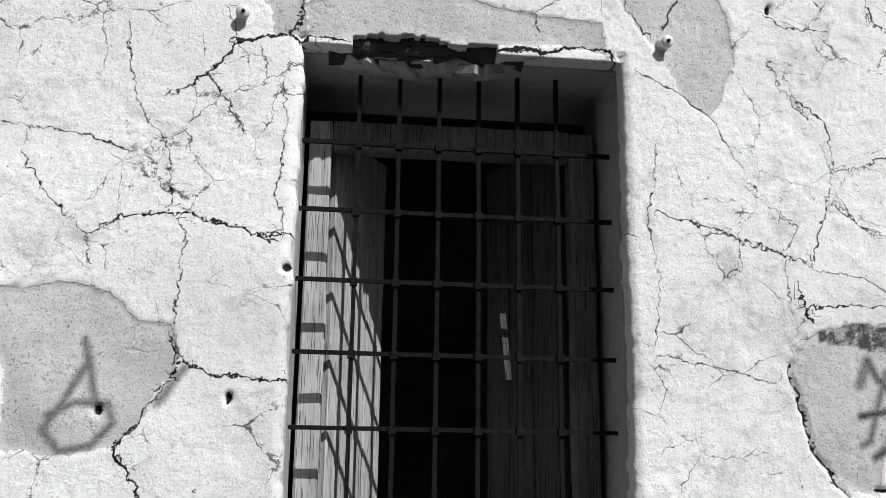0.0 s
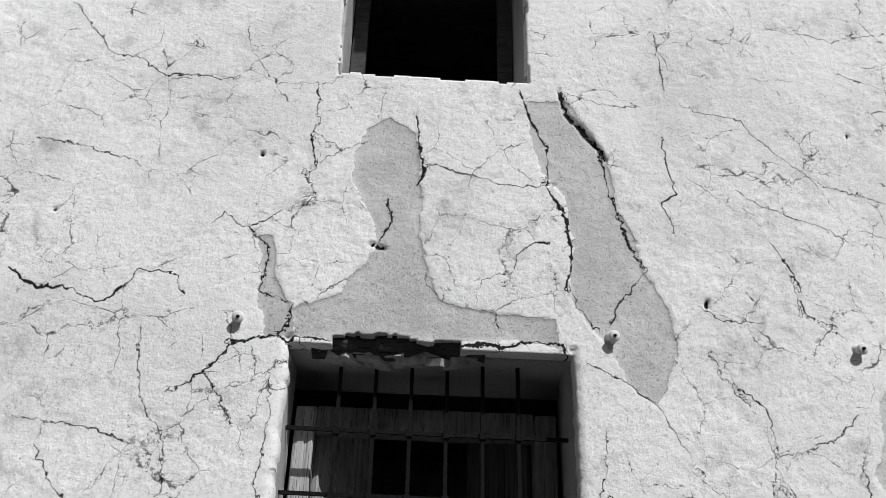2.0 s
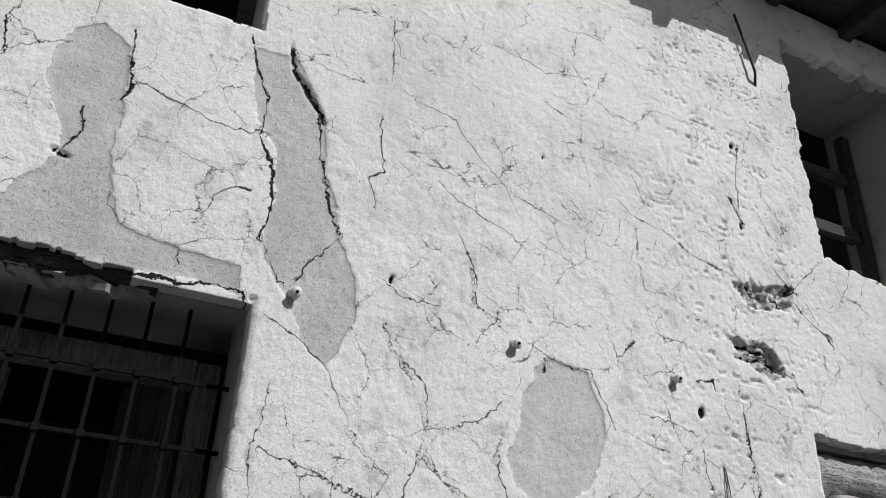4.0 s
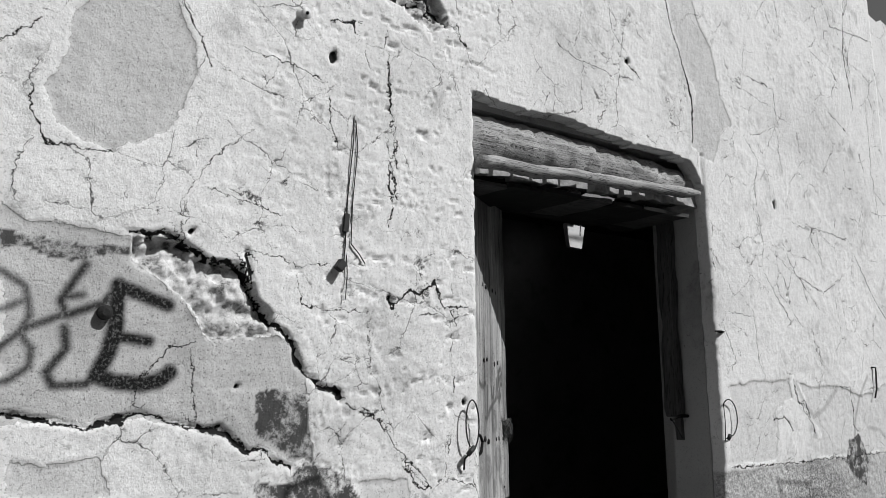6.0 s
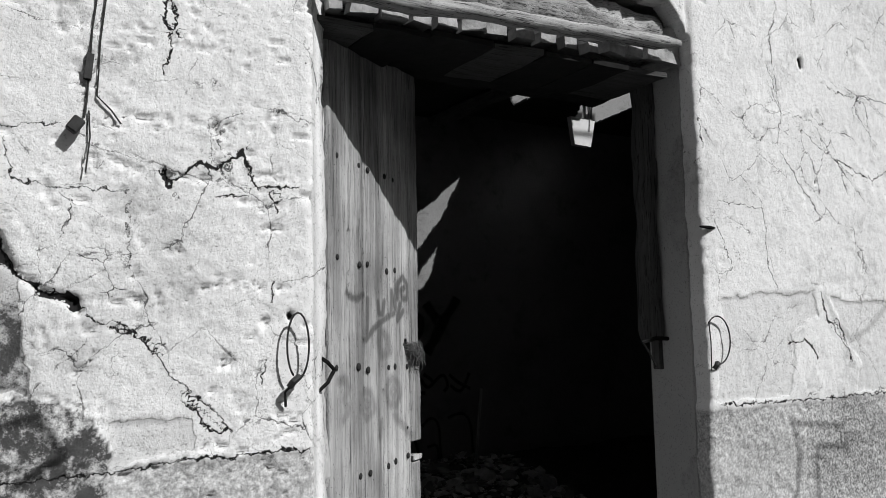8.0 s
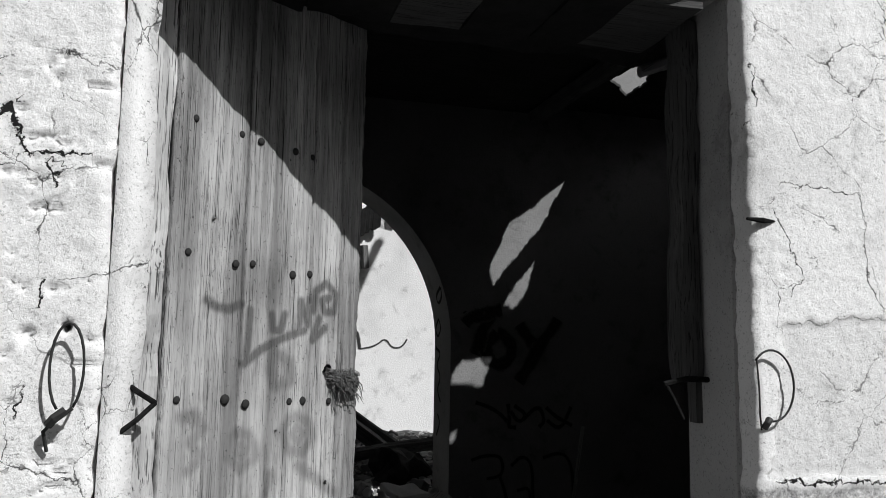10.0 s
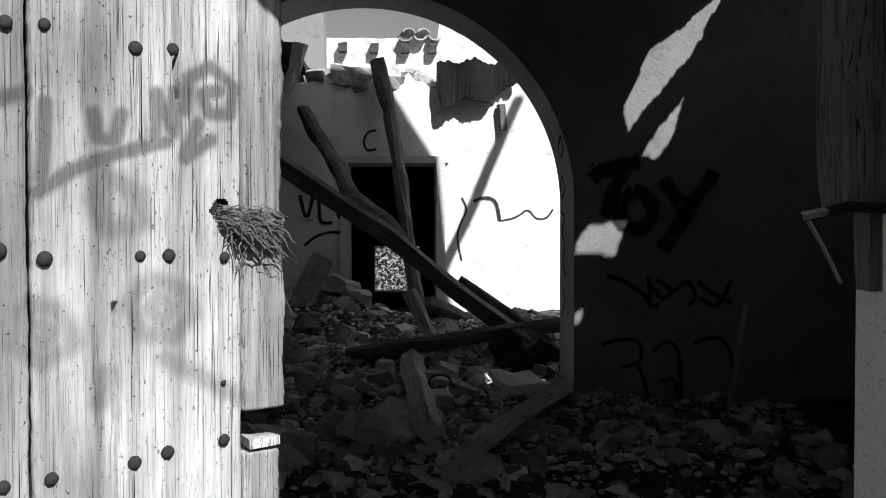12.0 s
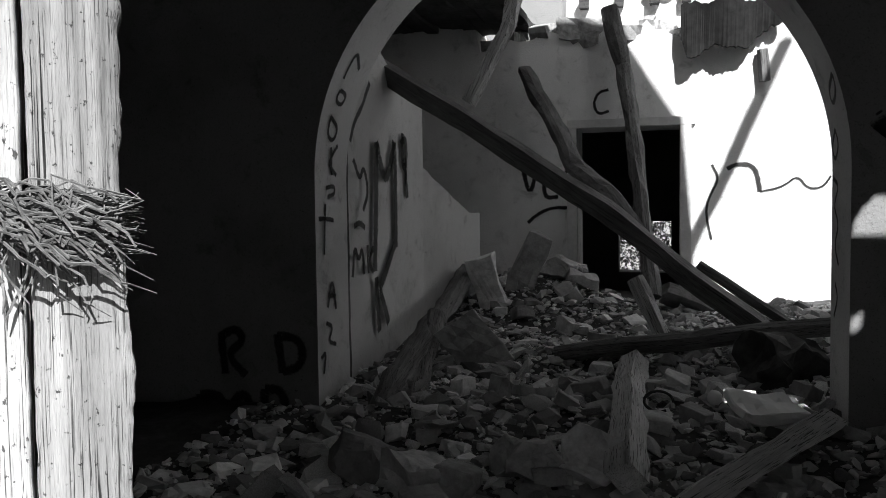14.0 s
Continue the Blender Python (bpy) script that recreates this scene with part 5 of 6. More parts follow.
NAILS = [(0.001, 1.829, 7), (0.107, 1.817, 8), (0.147, 1.821, 7), (0.249, 1.808, 9), (0.295, 1.813, 8), (-0.006, 1.567, 7), (0.097, 1.564, 10), (0.145, 1.554, 9),
         (0.253, 1.555, 7), (0.288, 1.555, 9), (0.362, 1.552, 7), (0.36, 1.312, 8), (0.244, 1.302, 9), (0.285, 1.308, 9), (0.002, 2.076, 7),
         (0.107, 2.069, 7), (0.154, 2.065, 8), (0.244, 2.063, 8), (0.29, 2.06, 7), (0.10, 1.30, 8), (0.15, 1.30, 8), (0.36, 1.387, 4)]
for u, z, r in NAILS:
    ob = part("nail", nail_bm(r / 1000), M_NAIL, door, "", True)
    ob.location = (u, -0.001, z)
ob = part("splinter_ledge", rough_box((0.045, 0.03, 0.012), 0.012, (5, 3, 2), 3), M_DOORWOOD, door)
ob.location = (0.418, 0.012, 1.302)

# the frame posts
frame_l = tagged(part("door_post", rough_box((0.075, 0.07, 2.12), 0.022, (5, 3, 60), 8, 0.003), M_FRAMEWOOD), "knotty gnarled old door post on the hinge side", "door post", kind="structure")
frame_l.matrix_world = pose(0.026, 0.146, 1.33, 0, 0, 34)
bm = bmesh.new()
for i in range(60):
    za, zb = GROUND + i * 0.036, GROUND + (i + 1) * 0.036
    wob = lambda z: 0.052 + 0.012 * noise.noise((z * 3, 1, 9)) + 0.008 * noise.noise((z * 14, 1, 9))
    ring = lambda z: [bm.verts.new(c) for c in ((0.0, 0.012, z), (wob(z), 0.078, z), (wob(z) - 0.01, 0.11, z), (-0.01, 0.10, z))]
    lo_, hi_ = ring(za), ring(zb)
    for k_ in range(4):
        bm.faces.new((lo_[k_], lo_[(k_ + 1) % 4], hi_[(k_ + 1) % 4], hi_[k_]))
bmesh.ops.remove_doubles(bm, verts=bm.verts[:], dist=1e-5)
part("splayed_jamb", bm, plaster_mat("jamb_plaster", attrs=False), facade, "", True)
# darker wood than the sunlit post, for the shade inside the jamb
frame_r = tagged(part("door_post", rough_box((0.046, 0.06, 0.80), 0.012, (2, 2, 20), 9, 0.004), M_SHADED_WOOD), "broken-off old door post hanging from the lintel", "door post", kind="structure")
frame_r.location = (1.147, 0.178, 2.005)
ob = part("splinter", rough_box((0.028, 0.03, 0.10), 0.008, (2, 2, 4), 10), M_SHADED_WOOD, frame_r)
ob.location = (0.026, 0.0, -0.44)
latch = thing("door_latch", "bent rusted iron latch bar on the broken post", "latch")
part("bar", tube([(1.07, 0.145, 1.60), (1.12, 0.14, 1.612), (1.172, 0.14, 1.61)], 0.006, 6), M_IRON, latch)
part("pin", tube([(1.075, 0.145, 1.60), (1.085, 0.13, 1.57), (1.10, 0.12, 1.53)], 0.003, 6), M_IRON, latch)
hasp = thing("iron_strap", "bent iron strap hinge nailed to the gnarled post", "strap")
part("strap", tube([(0.028, 0.07, 1.60), (0.05, 0.062, 1.585), (0.076, 0.085, 1.566)], 0.0045, 6), M_IRON, hasp)
part("strap", tube([(0.076, 0.085, 1.566), (0.05, 0.060, 1.54), (0.018, 0.056, 1.515)], 0.0045, 6), M_IRON, hasp)

# twine wrapped round the leaf's edge
twine = thing("twine_bundle", "frayed bundle of esparto twine tied through the door leaf", "twine", LEAF)
rng = random.Random(5)
for i in range(150):
    free = i % 5 == 0
    u0, z0 = 0.356 + rng.uniform(-0.004, 0.008), 1.602 + rng.gauss(0, 0.006)
    if free:                                # frayed tails slanting down across the edge
        u1, z1 = u0 + rng.uniform(0.03, 0.105), z0 - rng.uniform(0.015, 0.075)
    else:                                   # turns drawn tight round the leaf
        u1, z1 = 0.450 + rng.uniform(-0.004, 0.008), 1.604 - rng.choice((0.0, 0.008, 0.020, 0.032)) + rng.gauss(0, 0.004)
    out, belly = rng.uniform(0.004, 0.016), rng.gauss(0.006, 0.007)
    kinks = [rng.gauss(0, 0.0046) for _ in range(15)]
    pts = []
    for kk in range(14):
        f = kk / 13
        bend = math.sin(f * math.pi)
        back_ = 0.0 if free else 0.030 * max(0.0, (f - 0.82) / 0.18) ** 2
        pts.append(Vector((u0 + (u1 - u0) * f + kinks[kk] * 0.7, 0.004 - (out + 0.008) * bend ** 0.6 + back_ - (0.008 * f if free else 0.0),
                           z0 + (z1 - z0) * (f ** 1.5 if free else f) + belly * bend * (1 if free else -1) + kinks[kk + 1] * bend)))
    part("strand", tube(pts, [rng.uniform(0.0007, 0.0013)] * 11 + [0.0009, 0.0006, 0.0003], 4), M_TWINE, twine)
for i in range(14):
    u, z = 0.375 + rng.uniform(-0.006, 0.02), 1.60 + rng.uniform(-0.015, 0.008)
    drop_ = rng.uniform(0.02, 0.06)
    ph = rng.uniform(0, 6)
    pts = [Vector((u + 0.006 * math.sin(f * 4 + ph) - 0.006 * f, -0.006 - 0.004 * math.sin(f * 7), z - f * drop_)) for f in [q / 6 for q in range(7)]]
    part("loose_end", tube(pts, [0.0011] * 6 + [0.0004], 4), M_TWINE, twine)


# wires on the front
def wire(name, label, pts, r=0.0022, category="wire"):
    return tagged(part(name, tube(along(pts, 0.02), r, 6), M_WIRE, None, "", True), label, category)


def loop_points(cx, cz, rx, rz, a0, a1, y=-0.02, n=18):
    return [(cx + rx * math.cos(radians(a0 + (a1 - a0) * i / n)), y, cz + rz * math.sin(radians(a0 + (a1 - a0) * i / n))) for i in range(n + 1)]


wl_ = thing("wire_loop", "loop of black wire knotted into the wall beside the door", "wire", group="wire loops beside the door")
part("loop", tube(loop_points(-0.048, 1.625, 0.024, 0.068, -60, 245), 0.0022, 6), M_WIRE, wl_, "", True)
part("tail", tube([(-0.036, -0.02, 1.565), (-0.062, -0.022, 1.545), (-0.075, -0.015, 1.53), (-0.07, -0.005, 1.50)], 0.003, 6), M_WIRE, wl_)
part("knot", tube([(-0.045, -0.022, 1.562), (-0.06, -0.025, 1.55), (-0.068, -0.02, 1.54)], 0.007, 7, 0.4, 2), M_WIRE, wl_)
wr_ = thing("wire_loop", "loop of black wire knotted into the wall beside the door", "wire", group="wire loops beside the door")
part("loop", tube(loop_points(1.205, 1.605, 0.05, 0.068, -95, 135), 0.0022, 6), M_WIRE, wr_, "", True)
part("tail", tube([(1.172, -0.02, 1.655), (1.176, -0.02, 1.60), (1.18, -0.015, 1.55), (1.19, -0.005, 1.52)], 0.0018, 6), M_WIRE, wr_)
part("knot", tube([(1.195, -0.022, 1.542), (1.187, -0.025, 1.535), (1.183, -0.02, 1.525)], 0.007, 7, 0.4, 3), M_WIRE, wr_)
cable = thing("hanging_cable", "pair of thin black cables hanging from a hole, with a plug", "cable")
part("cable", tube(along([(-0.43, 0.005, 2.50), (-0.437, -0.005, 2.40), (-0.455, -0.005, 2.24), (-0.462, -0.005, 2.10), (-0.466, -0.005, 2.065)], 0.03), 0.0019, 6), M_WIRE, cable)
part("cable", tube(along([(-0.428, 0.005, 2.50), (-0.424, -0.005, 2.38), (-0.440, -0.005, 2.22), (-0.444, -0.005, 2.11), (-0.418, -0.005, 2.085), (-0.40, -0.005, 2.06)], 0.03), 0.0016, 6), M_WIRE, cable)
part("cable", tube(along([(-0.458, -0.005, 2.08), (-0.455, -0.005, 2.03), (-0.462, -0.008, 1.96)], 0.03), 0.0016, 6), M_WIRE, cable)
ob = part("plug", rough_box((0.024, 0.02, 0.03), 0.003, (2, 2, 2), 3, 0.003), M_WIRE, cable)
ob.matrix_local = pose(-0.482, -0.016, 2.048, 0, 35, 0)
ob = part("connector", rough_box((0.014, 0.012, 0.05), 0.003, (2, 2, 3), 4), M_WIRE, cable)
ob.matrix_local = pose(-0.459, -0.005, 2.165, 0, 4, 0)
bolt = thing("wall_bolt", "black round bolt head set in the painted plaster", "bolt")
part("head", tube([(-1.064, 0.0, 1.898), (-1.064, -0.012, 1.898), (-1.064, -0.016, 1.898)], [0.017, 0.016, 0.008], 14), M_NAIL, bolt)
spike = tagged(part("wall_spike", tube([(1.165, -0.012, 1.93), (1.20, -0.014, 1.928), (1.235, -0.004, 1.93)], [0.003, 0.006, 0.002], 7), M_IRON), "bent iron spike driven into the door jamb", "spike")
wire("hook_wire", "thin bent black wire stuck in the wall", [(2.40, 0.0, 1.80), (2.42, -0.012, 1.80), (2.41, -0.012, 1.70), (2.39, -0.01, 1.66)], 0.004)
wire("eave_cable", "slack cable hanging along the eave", [(-0.09, -0.03, 4.50), (-0.05, -0.03, 4.34), (-0.02, -0.03, 4.20), (0.0, 0.0, 4.15)], 0.006, "cable")
wire("slack_wire", "slack cord hanging from the eave", [(2.80, -0.3, 4.80), (2.95, -0.25, 4.74), (3.2, -0.1, 4.55), (3.5, 0.1, 4.2), (3.8, 0.2, 3.66)], 0.008, "wire")

# upper windows
for i, (o, name) in enumerate(((UPPER_A, "window_2"), (UPPER_B, "window_3"))):
    w = thing(name, "dark wooden frame in the open upper window", "window", kind="structure")
    for sx in ((o[1] - 0.04,) if i else (o[0] + 0.03, o[1] - 0.03)):
        ob = part("window_frame", rough_box((0.05, 0.05, 0.96), 0.004, (1, 1, 8), sx), M_DARKWOOD, w)
        ob.location = (sx, 0.33, (o[2] + o[3]) / 2)
    if i:
        for z in (3.80, 4.12):
            ob = part("crosspiece", rough_box((0.66, 0.04, 0.06), 0.006, (6, 1, 1), z), M_DARKWOOD, w)
            ob.location = (o[0] + 0.34, 0.32, z)
    # added screen close behind the opening, so that it looks dark
    bm = bmesh.new()
    box(bm, o[0] - 0.5, o[1] + 0.35, 1.55, 1.6, 3.05, 4.75)
    part("room_screen", bm, M_INNER, w, "plain screen added behind the window to keep it dark")

# ---------------- inside: fallen timbers ----------------
def beam(label, pts, r, sides=8, wob=0.28, seed=0, m=None, flat=0.8, name="fallen_beam"):
    p = along(pts, 0.07)
    p = [q + noise.noise_vector(q * 2.2 + Vector((seed, 0, 0))) * 0.018 for q in p]
    rad = [r * (1 + 0.12 * noise.noise((i * 0.35, seed * 2.3, 0))) for i in range(len(p))]
    lie = Matrix.Translation(p[0]) @ (p[-1] - p[0]).to_track_quat("Z", "Y").to_matrix().to_4x4()
    bm = tube(p, rad, sides, wob, seed, True, flat)
    bm.transform(lie.inverted())            # the grain runs along the timber
    ob = tagged(part(name, bm, m or M_BEAM), label, "beam")
    ob.matrix_world = lie
    return ob


beam("long squared roof beam fallen across the room", [(-0.62, 3.5, 2.345), (0.56, 3.5, 1.58), (1.21, 3.5, 1.06)], 0.066, 4, 0.12, 1)
beam("crooked roof timber leaning on the long beam", [(-0.03, 5.1, 2.44), (0.33, 4.5, 1.83), (0.56, 3.9, 1.64), (0.70, 3.72, 1.46)], 0.062, 9, 0.3, 2)
beam("upright split timber leaning on the back wall", [(0.49, 5.1, 2.80), (0.56, 5.08, 2.44), (0.68, 4.7, 1.58), (0.74, 4.5, 1.1)], 0.058, 8, 0.3, 3)
beam("broken joist hanging from the roof edge", [(0.02, 4.4, 2.75), (-0.01, 4.4, 2.59), (-0.25, 4.4, 2.18)], 0.045, 7, 0.4, 4, M_BEAM_PALE)
beam("weathered plank leaning in the rubble", [(-0.28, 4.5, 1.24), (-0.17, 2.9, 0.95), (-0.14, 2.64, 0.86)], 0.055, 8, 0.3, 5, M_BEAM, 0.5)
beam("short weathered plank leaning in the rubble", [(-0.22, 3.6, 1.10), (-0.06, 2.75, 0.86)], 0.04, 7, 0.3, 6, M_BEAM, 0.5)
beam("dark beam lying level across the rubble", [(0.36, 3.4, 0.97), (0.96, 3.4, 1.05), (1.50, 3.4, 1.13)], 0.055, 8, 0.2, 7, M_BEAM, 0.7)
beam("pale squared timber lying on the rubble", [(0.725, 1.95, 0.93), (0.70, 2.9, 0.955), (0.69, 3.36, 0.96)], 0.058, 4, 0.12, 8, M_BEAM_PALE, 0.75)
beam("broken timber stub standing in the rubble", [(0.69, 3.72, 1.27), (0.84, 3.65, 0.95)], 0.048, 7, 0.25, 9, M_BEAM_PALE)
beam("heavy plank half buried in the rubble", [(0.86, 1.82, 0.90), (1.27, 2.50, 0.97)], 0.062, 4, 0.15, 10, M_BEAM_PALE, 0.6)
# added out of sight, only for its slanting shadow on the far wall
beam("unseen rafter added on the wall top to cast a slanting shadow", [(2.38, 2.82, 3.9), (2.40, 2.90, 4.2), (2.92, 2.95, 5.39)], 0.045, 6, 0.2, 11)
beam("slim pale lath leaning against the wall", [(2.05, 2.56, 1.29), (1.89, 2.42, 0.74)], 0.02, 4, 0.1, 12, M_BEAM_PALE, 0.5)
beam("slender timber lying beside the long beam", [(0.95, 3.62, 1.34), (1.36, 3.62, 1.07)], 0.028, 6, 0.2, 13)
beam("small broken stub nailed to the back wall", [(1.36, 5.16, 2.50), (1.37, 5.16, 2.32)], 0.035, 4, 0.2, 14, M_BEAM)

# remains of the fallen roof
remnant = thing("roof_edge_remnant", "broken edge of the fallen roof, canes and boards sagging", "roof", kind="structure")
for i in range(26):
    xa = -2.2 + i * 0.085
    ln = 2.0 + 0.3 * noise.noise((i * 0.9, 2, 2)) - 1.4 * max(0, (i - 18) / 8)
    bm = rough_box((0.083, ln, 0.05), 0.02, (2, 12, 1), i)
    ob = part("board", bm, M_DARKWOOD, remnant)
    ob.location = (xa, FAR - 0.05 - ln / 2 + 0.3, 2.78 + 0.03 * noise.noise((i * 1.3, 0, 0)))
rng = random.Random(11)
for i in range(60):
    x = rng.uniform(-0.35, 1.75)
    s = rng.uniform(0.05, 0.14)
    ob = tagged(part("broken_adobe", rough_box((s * 1.5, s, s * 0.7), s * 0.22, (3, 3, 2), i), M_ADOBE), "broken mud brick lying on the wall top", "brick", group="bricks on the wall top")
    ob.matrix_world = pose(x, FAR + rng.uniform(0.05, 0.25), far_top(x) + s * 0.2, rng.uniform(-12, 12), rng.uniform(-12, 12), rng.uniform(0, 180))
ob = tagged(part("mud_brick", rough_box((0.30, 0.16, 0.13), 0.03, (5, 3, 3), 77), M_ADOBE), "large dark mud brick lying on the wall top", "brick")
ob.matrix_world = pose(0.30, FAR + 0.07, far_top(0.3) + 0.08, 0, 3, 6)
# torn cane mat
bm = bmesh.new()
xs = [0.90 + 0.012 * i for i in range(50)]
HEM = ((0.89, 2.62), (0.94, 2.47), (1.02, 2.49), (1.09, 2.54), (1.27, 2.51), (1.35, 2.59), (1.50, 2.67))
lo = lambda x: float(np.interp(x, [p[0] for p in HEM], [p[1] for p in HEM])) + 0.03 * noise.noise((x * 16, 4, 4)) + 0.025 * noise.noise((x * 50, 4, 4))
hi = lambda x: 2.80 + 0.07 * noise.noise((x * 9, 8, 8)) + 0.02 * noise.noise((x * 33, 8, 8))
segments_wall(bm, [(a, b, lo(a), lo(b), hi(a), hi(b)) for a, b in zip(xs, xs[1:])], FAR - 0.05, FAR - 0.02)
for v in bm.verts:
    v.co.y += 0.07 * noise.noise((v.co.x * 4, v.co.z * 4, 2)) - 0.05
tagged(part("cane_mat", bm, M_CANE_SHADE), "torn dark cane mat hanging over the wall top", "mat")

# coping tiles on the courtyard wall
def tile_bm():
    bm = bmesh.new()
    rings = []
    for k in range(9):
        th = math.pi * k / 8
        rings.append([bm.verts.new((0.07 * math.cos(th), y, 0.05 * math.sin(th))) for y in (-0.2, 0.2)] + [bm.verts.new((0.056 * math.cos(th), y, 0.038 * math.sin(th))) for y in (-0.2, 0.2)])
    for a, b in zip(rings, rings[1:]):
        bm.faces.new((a[0], b[0], b[1], a[1]))
        bm.faces.new((a[3], b[3], b[2], a[2]))
        bm.faces.new((a[0], a[2], b[2], b[0]))
        bm.faces.new((a[1], b[1], b[3], a[3]))
    return bm


tile = tagged(part("coping_tile", tile_bm(), M_TILE), "curved clay tile on the courtyard coping", "tile", group="coping tiles")
tile.matrix_world = pose(0.70, 8.45, 3.715, 180, 0, 0)
for i in range(1, 5):
    copy_thing(tile, pose(0.70 + 0.15 * (i % 3), 8.45, 3.73 + 0.035 * (i // 3), 180 if i < 3 else 0, 0, 4 * i))
for i, x in enumerate((0.02, 0.36, 0.70, 1.0)):
    ob = tagged(part("beam_end", rough_box((0.09, 0.14, 0.10), 0.012, (2, 2, 2), i), M_DARKWOOD), "dark beam end sticking from the courtyard wall", "beam end", group="beam ends")
    ob.location = (x, 8.33, 3.60)
shed = thing("courtyard_block", "plastered corner of the next house", "building")
bm = bmesh.new()
box(bm, -1.6, -0.16, 8.0, 8.34, 3.1, 4.3)
part("wall", bm, M_INNER, shed)

# ---------------- rubble ----------------
def heap(x, y):
    k = lambda a, b, v: max(0.0, min(1.0, (v - a) / (b - a)))
    h = GROUND + 0.60 * k(0.75, 1.75, y) + 0.05 * k(1.8, 3.0, y) + 0.10 * k(3.0, 4.6, y)
    h += 0.20 * math.exp(-((x - 0.05) / 0.45) ** 2 - ((y - 4.75) / 0.5) ** 2)
    h += 0.10 * math.exp(-((x - 1.5) / 0.4) ** 2 - ((y - 3.9) / 0.7) ** 2)
    h -= 0.30 * k(1.7, 2.6, x) * k(2.6, 1.2, y)
    return h + 0.035 * noise.noise((x * 2.1, y * 2.1, 0)) + 0.02 * noise.noise((x * 6.5, y * 6.5, 3))


GX0, GX1, GY0, GY1, GS = -2.3, 4.8, 0.46, 5.9, 0.05
nx, ny = int((GX1 - GX0) / GS), int((GY1 - GY0) / GS)
hv = np.array([(GX0 + i * GS, GY0 + j * GS, heap(GX0 + i * GS, GY0 + j * GS)) for j in range(ny) for i in range(nx)])
idx = np.arange(nx * ny).reshape(ny, nx)
hq = np.stack([idx[:-1, :-1], idx[:-1, 1:], idx[1:, 1:], idx[1:, :-1]], -1).reshape(-1, 4)
heap_ob = tagged(grid_sheet("rubble_ground", hv, hq, M_SOIL, {}), "heap of dusty earth and fallen mortar filling the floor", "rubble", kind="structure")


def stone_verts(rng, s, flat):
    """An angular broken stone: a cut hull of random points."""
    bm = bmesh.new()
    for _ in range(11):
        v = Vector((rng.gauss(0, 1), rng.gauss(0, 1), rng.gauss(0, 1)))
        v.normalize()
        bm.verts.new((v.x * s, v.y * s * 0.75, v.z * s * flat))
    bmesh.ops.convex_hull(bm, input=bm.verts)
    bmesh.ops.delete(bm, geom=[v for v in bm.verts if not v.link_faces], context="VERTS")
    return bm


rng = random.Random(3)
kinds = []
for i in range(14):
    b = stone_verts(rng, 1.0, rng.choice((0.28, 0.4, 0.55, 0.7)))
    b.verts.index_update()
    kinds.append(([tuple(v.co) for v in b.verts], [[v.index for v in f.verts] for f in b.faces]))
    b.free()


def scatter(name, label, count, size, area, seed, material):
    rng = random.Random(seed)
    vs, fs = [], []
    for _ in range(count):
        x, y = rng.uniform(area[0], area[1]), rng.uniform(area[2], area[3])
        s = size[0] + (size[1] - size[0]) * rng.random() ** 2.5
        kv, kf = rng.choice(kinds)
        m = pose(x, y, heap(x, y) + s * 0.12, rng.gauss(0, 16), rng.gauss(0, 16), rng.uniform(0, 360)) @ Matrix.Diagonal((s, s, s, 1))
        o = len(vs)
        vs += [tuple(m @ Vector(c)) for c in kv]
        fs += [[o + k for k in f] for f in kf]
    me = bpy.data.meshes.new(name)
    me.from_pydata(vs, [], fs)
    me.materials.append(material)
    return tagged(new(name, me), label, "rubble", kind="stuff")


scatter("rubble_gravel", "small grey chips of mortar and stone over the heap", 15000, (0.006, 0.032), (-0.6, 2.2, 1.2, 4.8), 21, M_STONE)
scatter("rubble_stones", "broken stones and tile pieces over the heap", 1900, (0.025, 0.08), (-0.6, 2.2, 1.25, 4.9), 22, M_STONE)


# the stones nearest the door, each one by itself
stone_meshes = []
for kv, kf in kinds:
    me = bpy.data.meshes.new("stone")
    me.from_pydata(kv, [], kf)
    me.materials.append(M_STONE)
    stone_meshes.append(me)
rng = random.Random(31)
for i in range(280):
    x, y, s_ = rng.uniform(-0.3, 1.5), rng.uniform(1.5, 3.3), 0.03 + 0.06 * rng.random() ** 2
    ob = new("stone", rng.choice(stone_meshes))
    ob.parent = heap_ob
    ob.matrix_local = pose(x, y, heap(x, y) + s_ * 0.25, rng.gauss(0, 22), rng.gauss(0, 22), rng.uniform(0, 360)) @ Matrix.Diagonal((s_, s_ * rng.uniform(0.6, 1), s_ * rng.uniform(0.6, 1.2), 1))


def block(label, x, y, size, rot, seed, m=None, lift=0.0):
    bm = rough_box(size, min(size) * 0.42, (5, 4, 4), seed, min(size) * 0.05)
    for v in bm.verts:                      # broken off at a slant
        v.co.x *= 1 - 0.9 * max(0.0, v.co.z) * noise.noise((seed * 3.1, 1, 0)) / size[2]
        v.co.z += v.co.x * 0.7 * noise.noise((seed * 1.7, 5, 0)) * min(1.0, size[2] / size[0])
    ob = tagged(part("rubble_block", bm, m or M_STONE), label, "rubble block", group="large blocks in the rubble")
    ob.matrix_world = pose(x, y, heap(x, y) + lift, *rot)
    return ob


block("tall pale slab of plaster leaning upright in the rubble", 0.08, 4.45, (0.15, 0.05, 0.37), (12, 24, 10), 1, M_TILE, 0.14)
block("pale slab of plaster tilted on the rubble", 0.02, 3.35, (0.20, 0.06, 0.26), (-20, -38, 15), 2, M_TILE, 0.08)
block("dark slab standing behind the rubble", -0.12, 4.3, (0.14, 0.06, 0.34), (8, -16, 0), 3, M_STONE, 0.12)
